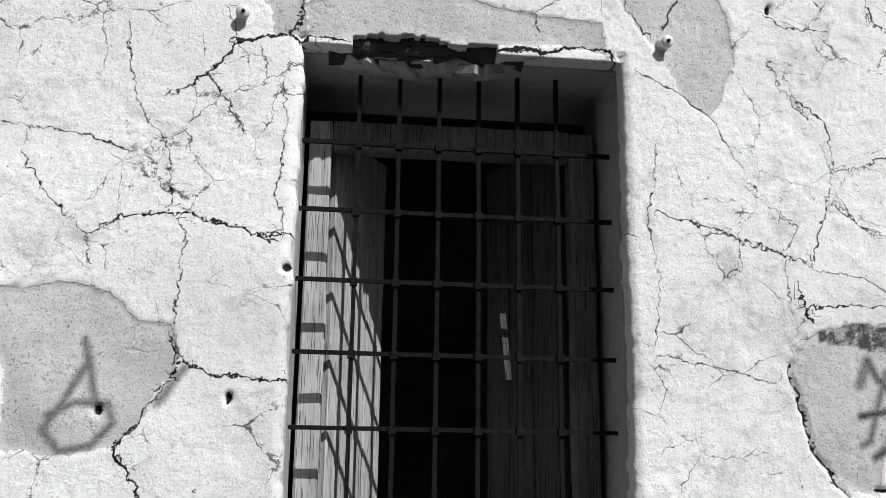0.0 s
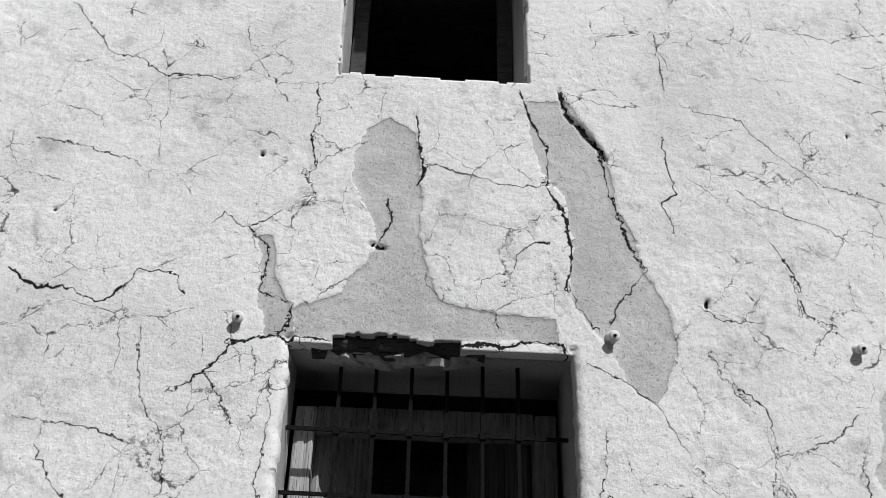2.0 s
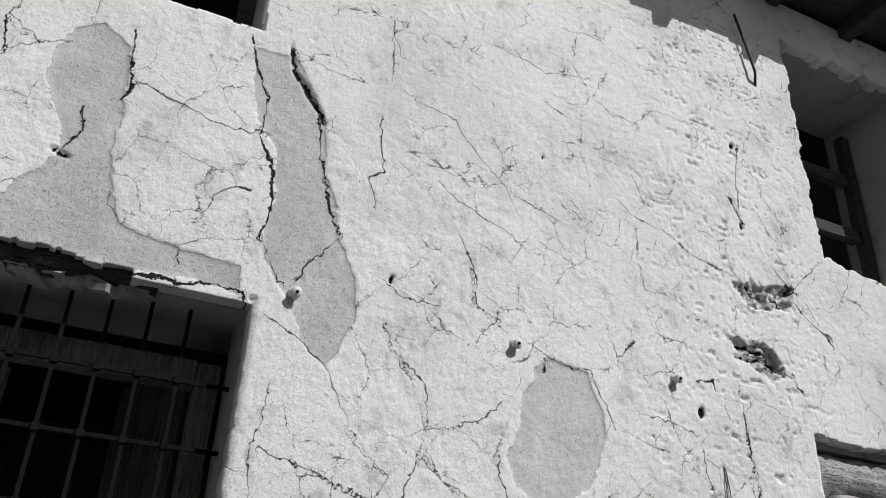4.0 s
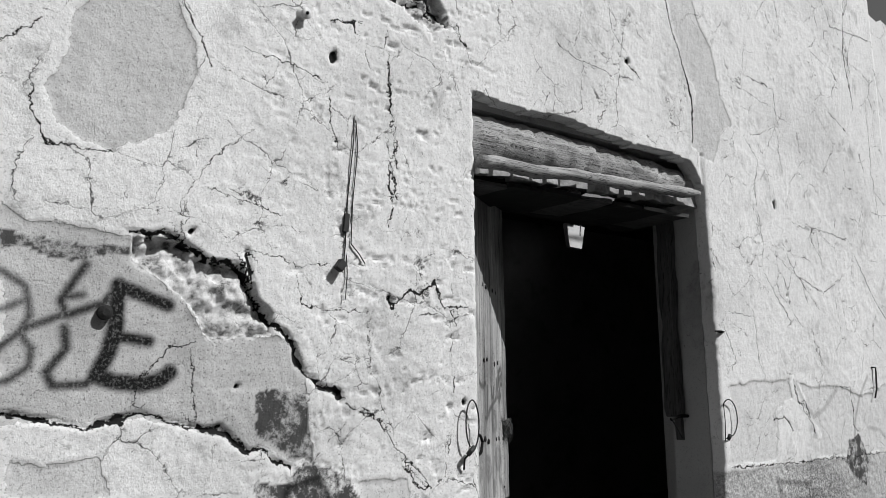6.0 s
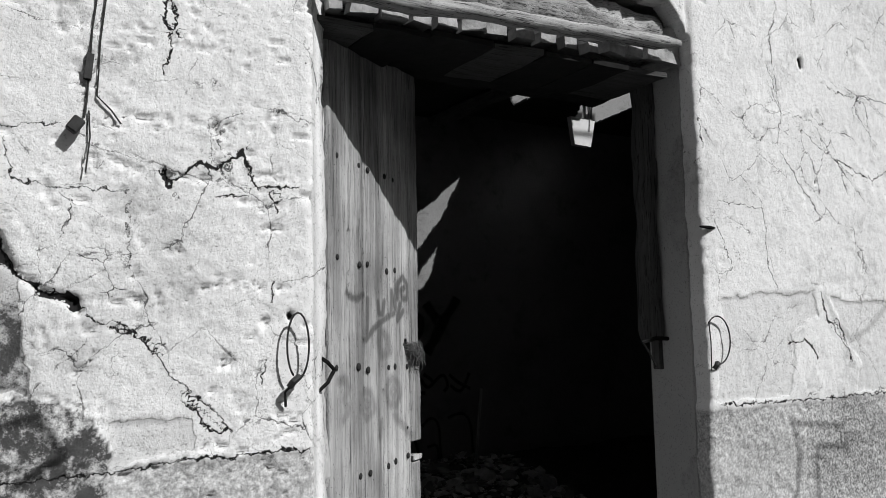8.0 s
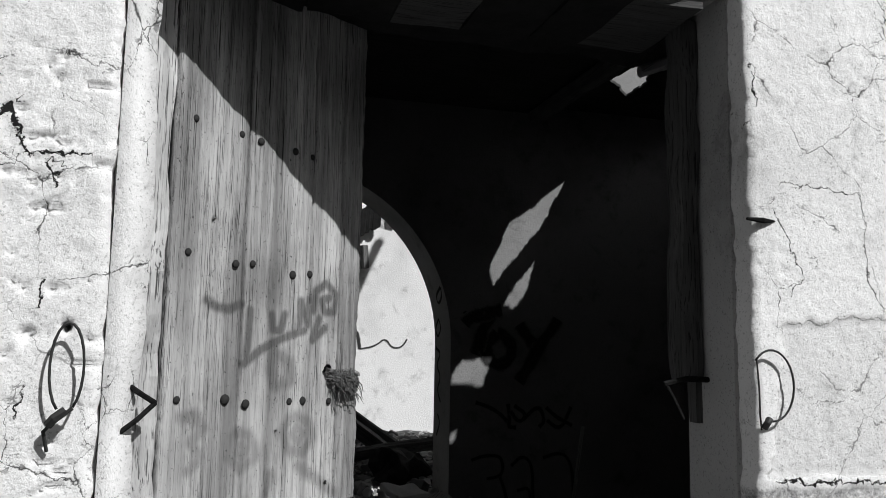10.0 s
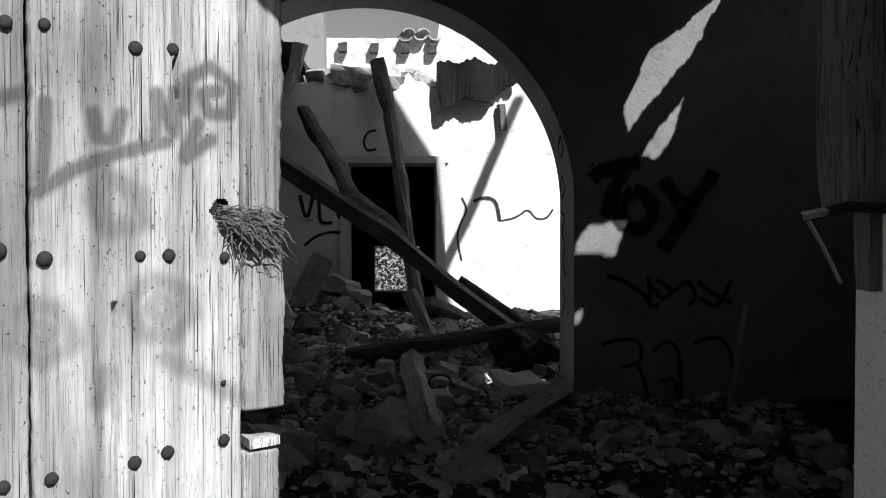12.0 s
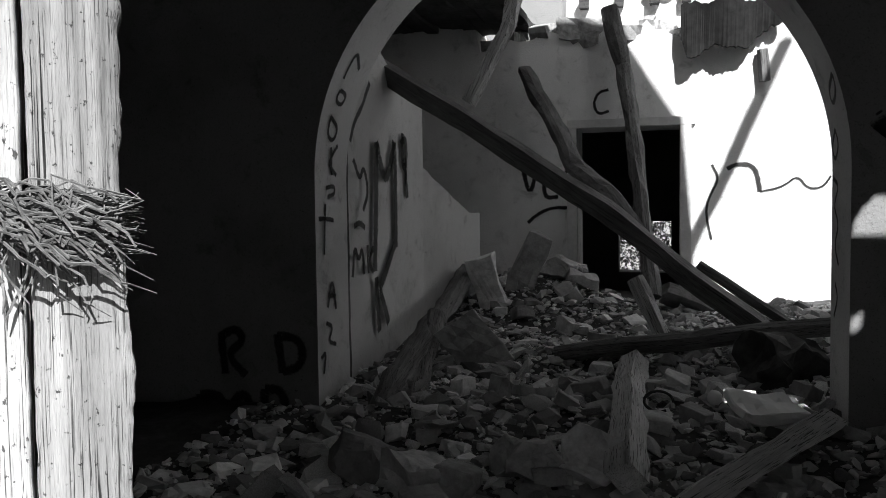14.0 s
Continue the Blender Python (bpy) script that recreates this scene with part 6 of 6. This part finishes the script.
block("broken block of adobe by the arch", 0.02, 2.02, (0.17, 0.12, 0.09), (10, 24, 20), 4, M_STONE, 0.07)
block("angular stone by the arch", 0.20, 1.92, (0.14, 0.12, 0.10), (15, 8, 50), 5, M_STONE, 0.05)
block("large flat-topped stone in the rubble", 0.48, 2.08, (0.17, 0.14, 0.10), (-8, 10, 25), 6, M_STONE, 0.06)
block("large dark stone in the rubble", 0.62, 2.10, (0.15, 0.13, 0.12), (20, -20, 60), 7, M_STONE, 0.05)
block("round pale stone in the rubble", 0.30, 1.92, (0.10, 0.09, 0.08), (0, 20, 80), 8, M_STONE, 0.05)
block("flat tile piece in the rubble", 0.37, 2.8, (0.14, 0.10, 0.035), (-18, 12, 30), 9, M_TILE, 0.05)
block("big lump of dried mud by the arch", 1.24, 3.2, (0.24, 0.2, 0.17), (8, 8, 30), 10, M_SOIL, 0.08)
block("flat squared stone near the arch", 0.16, 1.68, (0.26, 0.10, 0.05), (0, 0, 8), 11, M_STONE, 0.05)
block("angular stone near the threshold", 0.28, 1.74, (0.10, 0.08, 0.06), (12, 0, 40), 12, M_STONE, 0.05)
block("heap stone below the far door", 0.24, 4.75, (0.24, 0.16, 0.10), (10, 5, 70), 13, M_TILE, 0.08)
block("flat stone below the far door", 0.36, 4.6, (0.18, 0.14, 0.06), (10, 15, 20), 14, M_TILE, 0.08)
block("tilted slab below the far door", 0.95, 4.6, (0.30, 0.18, 0.06), (-30, 20, 10), 15, M_STONE, 0.05)
for i in range(26):
    x, y = rng.uniform(-0.25, 1.3), rng.uniform(1.75, 4.6)
    block("broken stone in the rubble", x, y, (rng.uniform(0.07, 0.13), rng.uniform(0.06, 0.1), rng.uniform(0.03, 0.08)), (rng.gauss(0, 16), rng.gauss(0, 16), rng.uniform(0, 180)), 30 + i, rng.choice((M_STONE, M_STONE, M_TILE)), 0.03)
# added white slab, bright where a sun patch lies on a pale stone
slab = tagged(part("plaster_slab", rough_box((0.20, 0.15, 0.035), 0.022, (7, 5, 2), 3, 0.004), M_WHITE), "white slab added on the rubble to catch the sun patch", "slab")
slab.matrix_world = pose(1.11, 2.53, heap(1.11, 2.53) + 0.10, 10, 4, 20)
ob = tagged(part("white_stone", (lambda b: (bmesh.ops.create_icosphere(b, subdivisions=2, radius=0.026), b)[1])(bmesh.new()), M_WHITE, None, "", True), "small white stone on the rubble", "stone")
ob.location = (0.98, 2.80, heap(0.98, 2.80) + 0.05)
tagged(part("old_hoop", tube(loop_points(0.80, 0.0, 0.045, 0.04, 0, 300), 0.005, 6), M_DARKWOOD, None, "", True), "curl of old black hose on the rubble", "hose").matrix_world = pose(0, 2.62, heap(0.8, 2.62) + 0.06, -50, 0, 0)

# torn things below the ceiling gap, lit by the sun; the pale piece stands for a sun patch
drop = thing("hanging_plaster", "pale piece added below the ceiling edge in the shape of a sun patch", "plaster")
bm = bmesh.new()
vs = [bm.verts.new((x, y, z)) for y in (1.44, 1.47) for x, z in ((1.90, 2.685), (2.055, 2.675), (2.022, 2.54), (1.922, 2.545))]
for f in ((3, 2, 1, 0), (4, 5, 6, 7), (0, 1, 5, 4), (1, 2, 6, 5), (2, 3, 7, 6), (3, 0, 4, 7)):
    bm.faces.new([vs[i] for i in f])
part("piece", bm, plain_mat("sun_patch_white", 0.72, 0.9, var=0.08, scale=15), drop)
part("stick", tube([(2.01, 1.46, 2.62), (2.03, 1.46, 2.80), (2.0, 1.46, 2.98)], 0.022, 7, 0.5, 3), M_BEAM_PALE, drop)
beam("broken joist end under the ceiling gap", [(1.80, 1.50, 2.80), (1.95, 1.47, 2.86), (2.06, 1.44, 2.98)], 0.03, 7, 0.4, 21, M_BEAM_PALE)
beam("dark joist under the entrance ceiling", [(1.78, 0.50, 2.92), (1.80, 2.62, 2.92)], 0.055, 6, 0.15, 22)

# garden seen through the far window
rng = random.Random(9)
vs, fs = [], []
for i in range(9000):
    c = Vector((rng.uniform(-0.4, 1.8), rng.uniform(9.6, 10.8), GROUND + 1.22 * rng.random() ** 0.9))
    d, e = Vector((rng.gauss(0, 1), rng.gauss(0, 1), rng.gauss(0, 1))).normalized() * 0.03, Vector((rng.gauss(0, 1), rng.gauss(0, 1), rng.gauss(0, 1))).normalized() * 0.014
    o = len(vs)
    vs += [tuple(c - d), tuple(c + e), tuple(c + d), tuple(c - e)]
    fs.append([o, o + 1, o + 2, o + 3])
me = bpy.data.meshes.new("garden_bush")
me.from_pydata(vs, [], fs)
me.materials.append(M_LEAF)
tagged(new("garden_bush", me), "leafy bush in the garden behind the house", "bush", kind="stuff")
garden = thing("wall_garden", "sunlit garden wall behind the bushes", "wall", kind="structure")
bm = bmesh.new()
box(bm, -3, 4, 12.0, 12.3, GROUND - 0.2, 2.4)
part("masonry", bm, plain_mat("garden_plaster", 0.32, 0.9, var=0.2, scale=5), garden)

# ---------------- graffiti inside ----------------
def stroke(name, label, pts, w, plane, at, parent_mat=None):
    """A line of spray paint, lying on a wall: plane 'y' (x, z given) or 'x' (y, z given)."""
    bm = bmesh.new()
    cover = bm.verts.layers.float.new("cover")
    flat = [Vector((a, b, 0)) for a, b in pts]
    for _ in range(2 if len(flat) > 2 else 0):      # round the corners of the hand's line
        flat = [flat[0]] + [q for u, v in zip(flat, flat[1:]) for q in (u.lerp(v, 0.25), u.lerp(v, 0.75))] + [flat[-1]]
    p = along(flat, 0.02)
    p = [q + Vector((noise.noise((q.x * 6, q.y * 6, 1)), noise.noise((q.x * 6, q.y * 6, 5)), 0)) * 0.012 for q in p]
    prev = None
    for i, q in enumerate(p):
        d = (p[min(i + 1, len(p) - 1)] - p[max(i - 1, 0)]).normalized()
        s = Vector((-d.y, d.x, 0)) * w * 0.85 * (1 + 0.25 * noise.noise((i * 0.6, w * 90, 0)))
        pair = []
        for k, c in enumerate((q + s, q, q - s)):
            if plane in ("left", "right"):          # on the arch's reveal: upright, then round
                turn = -1 if plane == "left" else 1
                spot = (AX + turn * (math.sqrt(max(AR * AR - max(c.y - AS, 0.0) ** 2, 0.0)) - 0.004), c.x, c.y)
            else:
                spot = (c.x, at, c.y) if plane == "y" else (at, c.x, c.y)
            pair.append(bm.verts.new(spot))
            pair[-1][cover] = 1.0 if k == 1 else 0.0
        if prev:
            bm.faces.new((prev[0], prev[1], pair[1], pair[0]))
            bm.faces.new((prev[1], prev[2], pair[2], pair[1]))
        prev = pair
    return tagged(part(name, bm, M_PAINT), label, "graffiti", group="sprayed lines")


def letter(text, x, z, h, w, plane, at, label, gap=0.75, flip=1):
    glyphs = {"T": [[(0, 1), (1, 1)], [(0.5, 1), (0.5, 0)]], "O": [[(0.5, 1), (0.08, 0.75), (0.05, 0.3), (0.5, 0), (0.93, 0.3), (0.92, 0.75), (0.5, 1)]],
              "Y": [[(0, 1), (0.5, 0.5), (1, 1)], [(0.5, 0.5), (0.4, 0)]], "V": [[(0, 1), (0.35, 0), (0.8, 1)]], "L": [[(0.1, 1), (0.05, 0), (0.8, 0.02)]],
              "M": [[(0, 0), (0.05, 1), (0.5, 0.35), (0.95, 1), (1, 0)]], "K": [[(0.1, 1), (0.1, 0)], [(0.9, 1), (0.15, 0.5), (0.9, 0)]],
              "P": [[(0, 0), (0.05, 1), (0.7, 0.95), (0.8, 0.65), (0.1, 0.5)]], "S": [[(0.9, 0.9), (0.3, 1), (0.1, 0.7), (0.8, 0.35), (0.6, 0.02), (0.05, 0.1)]],
              "A": [[(0, 0), (0.45, 1), (0.9, 0)], [(0.2, 0.4), (0.75, 0.4)]], "E": [[(0.9, 1), (0.05, 1), (0.05, 0), (0.9, 0)], [(0.05, 0.5), (0.7, 0.5)]],
              "D": [[(0, 0), (0.05, 1), (0.7, 0.8), (0.85, 0.4), (0.1, 0)]], "R": [[(0, 0), (0.05, 1), (0.75, 0.9), (0.75, 0.6), (0.1, 0.5), (0.9, 0)]],
              "B": [[(0.05, 0.5), (0.7, 0.75), (0.6, 1), (0.05, 1), (0.05, 0), (0.8, 0.05), (0.85, 0.4), (0.05, 0.5)]], "+": [[(0.1, 0.5), (0.9, 0.5)], [(0.5, 0.95), (0.5, 0.1)]]}
    for i, c in enumerate(text):
        for line in glyphs.get(c, ()):
            ox, oz = (x + flip * i * h * gap, z) if gap else (x, z - i * h * 1.25)
            stroke("graffiti_stroke", label, [(ox + flip * a * h * 0.62, oz + b * h) for a, b in line], w, plane, at)


stroke("graffiti_stroke", "bold black sprayed letters on the arch wall", [(1.433, 1.796), (1.474, 1.839), (1.548, 1.861), (1.636, 1.878)], 0.050, "y", A0 - 0.004)
stroke("graffiti_stroke", "bold black sprayed letters on the arch wall", [(1.573, 1.854), (1.529, 1.769), (1.495, 1.646)], 0.050, "y", A0 - 0.004)
stroke("graffiti_stroke", "bold black sprayed letters on the arch wall", [(1.610, 1.758), (1.553, 1.693), (1.566, 1.618), (1.631, 1.582), (1.686, 1.630), (1.690, 1.705), (1.635, 1.759), (1.610, 1.758)], 0.050, "y", A0 - 0.004)
stroke("graffiti_stroke", "bold black sprayed letters on the arch wall", [(1.948, 1.842), (1.879, 1.728), (1.798, 1.621), (1.724, 1.506)], 0.050, "y", A0 - 0.004)
stroke("graffiti_stroke", "bold black sprayed letters on the arch wall", [(1.735, 1.813), (1.788, 1.728), (1.828, 1.685)], 0.050, "y", A0 - 0.004)
stroke("graffiti_stroke", "thin black scrawl on the arch wall", [(1.498, 1.401), (1.562, 1.380), (1.628, 1.344), (1.671, 1.309)], 0.016, "y", A0 - 0.004)
stroke("graffiti_stroke", "thin black scrawl on the arch wall", [(1.673, 1.396), (1.684, 1.316), (1.672, 1.283), (1.719, 1.284)], 0.016, "y", A0 - 0.004)
stroke("graffiti_stroke", "thin black scrawl on the arch wall", [(1.707, 1.388), (1.781, 1.346), (1.735, 1.306), (1.687, 1.360)], 0.016, "y", A0 - 0.004)
stroke("graffiti_stroke", "thin black scrawl on the arch wall", [(1.756, 1.324), (1.838, 1.390), (1.884, 1.313), (1.847, 1.282)], 0.016, "y", A0 - 0.004)
stroke("graffiti_stroke", "thin black scrawl on the arch wall", [(1.886, 1.374), (1.946, 1.331), (2.028, 1.289)], 0.016, "y", A0 - 0.004)
stroke("graffiti_stroke", "thin black scrawl on the arch wall", [(2.024, 1.376), (1.970, 1.266), (1.894, 1.313)], 0.016, "y", A0 - 0.004)
stroke("graffiti_stroke", "thin black sprayed letters on the arch wall", [(1.474, 1.115), (1.548, 1.136), (1.630, 1.138), (1.649, 1.090), (1.637, 1.041), (1.556, 1.026)], 0.013, "y", A0 - 0.004)
stroke("graffiti_stroke", "thin black sprayed letters on the arch wall", [(1.626, 1.041), (1.662, 0.953), (1.687, 0.821)], 0.013, "y", A0 - 0.004)
stroke("graffiti_stroke", "thin black sprayed letters on the arch wall", [(1.696, 1.082), (1.758, 1.132), (1.811, 1.089), (1.808, 0.935), (1.839, 0.780)], 0.013, "y", A0 - 0.004)
stroke("graffiti_stroke", "thin black sprayed letters on the arch wall", [(1.869, 1.121), (1.932, 1.144), (2.000, 1.136), (2.033, 1.049), (2.040, 0.874)], 0.013, "y", A0 - 0.004)
stroke("graffiti_stroke", "thin black sprayed letters on the arch wall", [(1.726, 0.955), (1.800, 0.974), (1.795, 0.823)], 0.013, "y", A0 - 0.004)
stroke("graffiti_stroke", "small black dots sprayed on the arch wall", [(1.431, 1.862), (1.435, 1.856)], 0.014, "y", A0 - 0.004)
stroke("graffiti_stroke", "small black dots sprayed on the arch wall", [(1.456, 1.862), (1.461, 1.856)], 0.014, "y", A0 - 0.004)
stroke("graffiti_stroke", "black sprayed letters on the arch wall", [(-0.776, 1.139), (-0.766, 0.991)], 0.024, "y", A0 - 0.004)
stroke("graffiti_stroke", "black sprayed letters on the arch wall", [(-0.777, 1.128), (-0.710, 1.158), (-0.683, 1.110), (-0.759, 1.065), (-0.680, 0.984)], 0.024, "y", A0 - 0.004)
stroke("graffiti_stroke", "black sprayed letters on the arch wall", [(-0.549, 1.146), (-0.530, 1.001)], 0.024, "y", A0 - 0.004)
stroke("graffiti_stroke", "black sprayed letters on the arch wall", [(-0.550, 1.141), (-0.449, 1.128), (-0.451, 1.025), (-0.530, 1.005)], 0.024, "y", A0 - 0.004)
stroke("graffiti_stroke", "black sprayed letters on the arch wall", [(-0.872, 0.900), (-0.776, 0.905), (-0.779, 0.808), (-0.875, 0.792), (-0.872, 0.900)], 0.026, "y", A0 - 0.004)
stroke("graffiti_stroke", "black sprayed letters on the arch wall", [(-0.744, 0.778), (-0.729, 0.897), (-0.670, 0.910), (-0.672, 0.846), (-0.731, 0.833), (-0.651, 0.773)], 0.026, "y", A0 - 0.004)
stroke("graffiti_stroke", "black sprayed letters on the arch wall", [(-0.600, 0.935), (-0.532, 0.938), (-0.511, 0.855), (-0.569, 0.814), (-0.614, 0.860), (-0.600, 0.935)], 0.026, "y", A0 - 0.004)
stroke("graffiti_stroke", "black sprayed letters on the arch wall", [(-0.454, 0.879), (-0.468, 0.774)], 0.026, "y", A0 - 0.004)
stroke("graffiti_stroke", "letters sprayed down the arch reveal", [(2.733, 2.066), (2.737, 2.122), (2.755, 2.164), (2.835, 2.111)], 0.013, "left", 0.0)
stroke("graffiti_stroke", "letters sprayed down the arch reveal", [(2.743, 2.028), (2.733, 1.990), (2.796, 1.977), (2.818, 2.017), (2.743, 2.028)], 0.013, "left", 0.0)
stroke("graffiti_stroke", "letters sprayed down the arch reveal", [(2.728, 1.936), (2.725, 1.868), (2.788, 1.853), (2.815, 1.903), (2.728, 1.936)], 0.013, "left", 0.0)
stroke("graffiti_stroke", "letters sprayed down the arch reveal", [(2.774, 1.831), (2.795, 1.719)], 0.013, "left", 0.0)
stroke("graffiti_stroke", "letters sprayed down the arch reveal", [(2.837, 1.835), (2.751, 1.763), (2.844, 1.721)], 0.013, "left", 0.0)
stroke("graffiti_stroke", "letters sprayed down the arch reveal", [(2.735, 1.667), (2.820, 1.682), (2.819, 1.650), (2.754, 1.634)], 0.013, "left", 0.0)
stroke("graffiti_stroke", "letters sprayed down the arch reveal", [(2.670, 1.555), (2.803, 1.548)], 0.013, "left", 0.0)
stroke("graffiti_stroke", "letters sprayed down the arch reveal", [(2.727, 1.605), (2.718, 1.431)], 0.013, "left", 0.0)
stroke("graffiti_stroke", "letters sprayed down the arch reveal", [(2.734, 1.225), (2.782, 1.347), (2.809, 1.216)], 0.013, "left", 0.0)
stroke("graffiti_stroke", "letters sprayed down the arch reveal", [(2.737, 1.273), (2.811, 1.265)], 0.013, "left", 0.0)
stroke("graffiti_stroke", "letters sprayed down the arch reveal", [(2.721, 1.172), (2.784, 1.151), (2.739, 1.102), (2.813, 1.079)], 0.013, "left", 0.0)
stroke("graffiti_stroke", "letters sprayed down the arch reveal", [(2.670, 1.058), (2.717, 1.077), (2.692, 0.993)], 0.013, "left", 0.0)
stroke("graffiti_stroke", "letters sprayed down the arch reveal", [(2.682, 1.990), (2.807, 1.955), (2.800, 1.909), (2.702, 1.941), (2.682, 1.990)], 0.013, "right", 0.0)
stroke("graffiti_stroke", "letters sprayed down the arch reveal", [(2.841, 1.832), (2.930, 1.774), (2.884, 1.728), (2.808, 1.779), (2.841, 1.832)], 0.013, "right", 0.0)
stroke("graffiti_stroke", "letters sprayed down the arch reveal", [(2.921, 1.685), (2.808, 1.649), (2.906, 1.595), (2.800, 1.523), (2.888, 1.465), (2.810, 1.396)], 0.013, "right", 0.0)
stroke("graffiti_stroke", "letters sprayed down the arch reveal", [(2.861, 1.336), (2.803, 1.287), (2.873, 1.223)], 0.013, "right", 0.0)
stroke("graffiti_stroke", "bold black sprayed letter on the side wall", [(3.239, 1.323), (3.273, 1.880)], 0.042, "x", -0.381)
stroke("graffiti_stroke", "bold black sprayed letter on the side wall", [(3.273, 1.880), (3.394, 1.681), (3.521, 1.898)], 0.042, "x", -0.381)
stroke("graffiti_stroke", "bold black sprayed letter on the side wall", [(3.521, 1.898), (3.522, 1.411)], 0.042, "x", -0.381)
stroke("graffiti_stroke", "black sprayed letter on the side wall", [(3.252, 1.298), (3.261, 1.192), (3.284, 1.065)], 0.036, "x", -0.381)
stroke("graffiti_stroke", "black sprayed letter on the side wall", [(3.515, 1.432), (3.401, 1.341), (3.292, 1.245)], 0.036, "x", -0.381)
stroke("graffiti_stroke", "black sprayed letter on the side wall", [(3.292, 1.245), (3.404, 1.086)], 0.036, "x", -0.381)
stroke("graffiti_stroke", "thin black scrawl on the side wall", [(2.980, 1.323), (2.998, 1.456), (3.044, 1.385), (3.091, 1.451), (3.105, 1.329)], 0.020, "x", -0.381)
stroke("graffiti_stroke", "thin black scrawl on the side wall", [(3.156, 1.448), (3.157, 1.325)], 0.020, "x", -0.381)
stroke("graffiti_stroke", "thin black scrawl on the side wall", [(3.224, 1.436), (3.160, 1.377), (3.218, 1.320)], 0.020, "x", -0.381)
stroke("graffiti_stroke", "thin black scrawl on the side wall", [(3.002, 1.787), (3.071, 1.699), (3.126, 1.770), (3.174, 1.666), (3.104, 1.590)], 0.020, "x", -0.381)
stroke("graffiti_stroke", "thin black scrawl on the side wall", [(2.980, 1.863), (3.040, 1.958), (3.139, 2.037), (3.209, 2.128)], 0.020, "x", -0.381)
stroke("graffiti_stroke", "thin black scrawl on the side wall", [(3.001, 1.528), (3.064, 1.545), (3.127, 1.520)], 0.020, "x", -0.381)
stroke("graffiti_stroke", "thin grey scrawl on the side wall", [(3.638, 1.952), (3.630, 1.779), (3.700, 1.803)], 0.030, "x", -0.381)
stroke("graffiti_stroke", "thin grey scrawl on the side wall", [(3.602, 1.896), (3.707, 1.944), (3.678, 1.700)], 0.030, "x", -0.381)
stroke("graffiti_stroke", "thin grey scrawl on the side wall", [(3.667, 1.834), (3.702, 1.646)], 0.030, "x", -0.381)
# no real opening: a dark painted line gives the shade of the joint
stroke("open_joint", "dark strip painted for the shade in the joint between arch and side wall", [(2.968, 2.05), (2.966, 1.6), (2.967, 1.2), (2.966, 0.8)], 0.016, "x", -0.392)
letter("VLO", -0.08, 1.65, 0.20, 0.022, "y", FAR - 0.004, "black sprayed letters on the back wall", 0.66)
stroke("graffiti_stroke", "black sprayed underline on the back wall", [(-0.05, 1.49), (0.04, 1.56), (0.13, 1.59), (0.21, 1.585)], 0.018, "y", FAR - 0.004)
stroke("graffiti_stroke", "sprayed ring on the back wall", [(0.47, 2.32), (0.41, 2.31), (0.375, 2.24), (0.40, 2.17), (0.47, 2.19)], 0.014, "y", FAR - 0.004)
stroke("graffiti_stroke", "black sprayed wave on the sunlit wall", [(1.17, 1.81), (1.24, 1.84), (1.32, 1.83), (1.345, 1.74), (1.36, 1.67)], 0.022, "y", FAR - 0.004)
stroke("graffiti_stroke", "thin sprayed zigzag on the sunlit wall", [(1.36, 1.67), (1.50, 1.70), (1.57, 1.76), (1.63, 1.68), (1.70, 1.69), (1.75, 1.76)], 0.010, "y", FAR - 0.004)
stroke("graffiti_stroke", "black sprayed hook on the sunlit wall", [(1.08, 1.84), (1.12, 1.76), (1.06, 1.62), (1.05, 1.52), (1.09, 1.38)], 0.012, "y", FAR - 0.004)
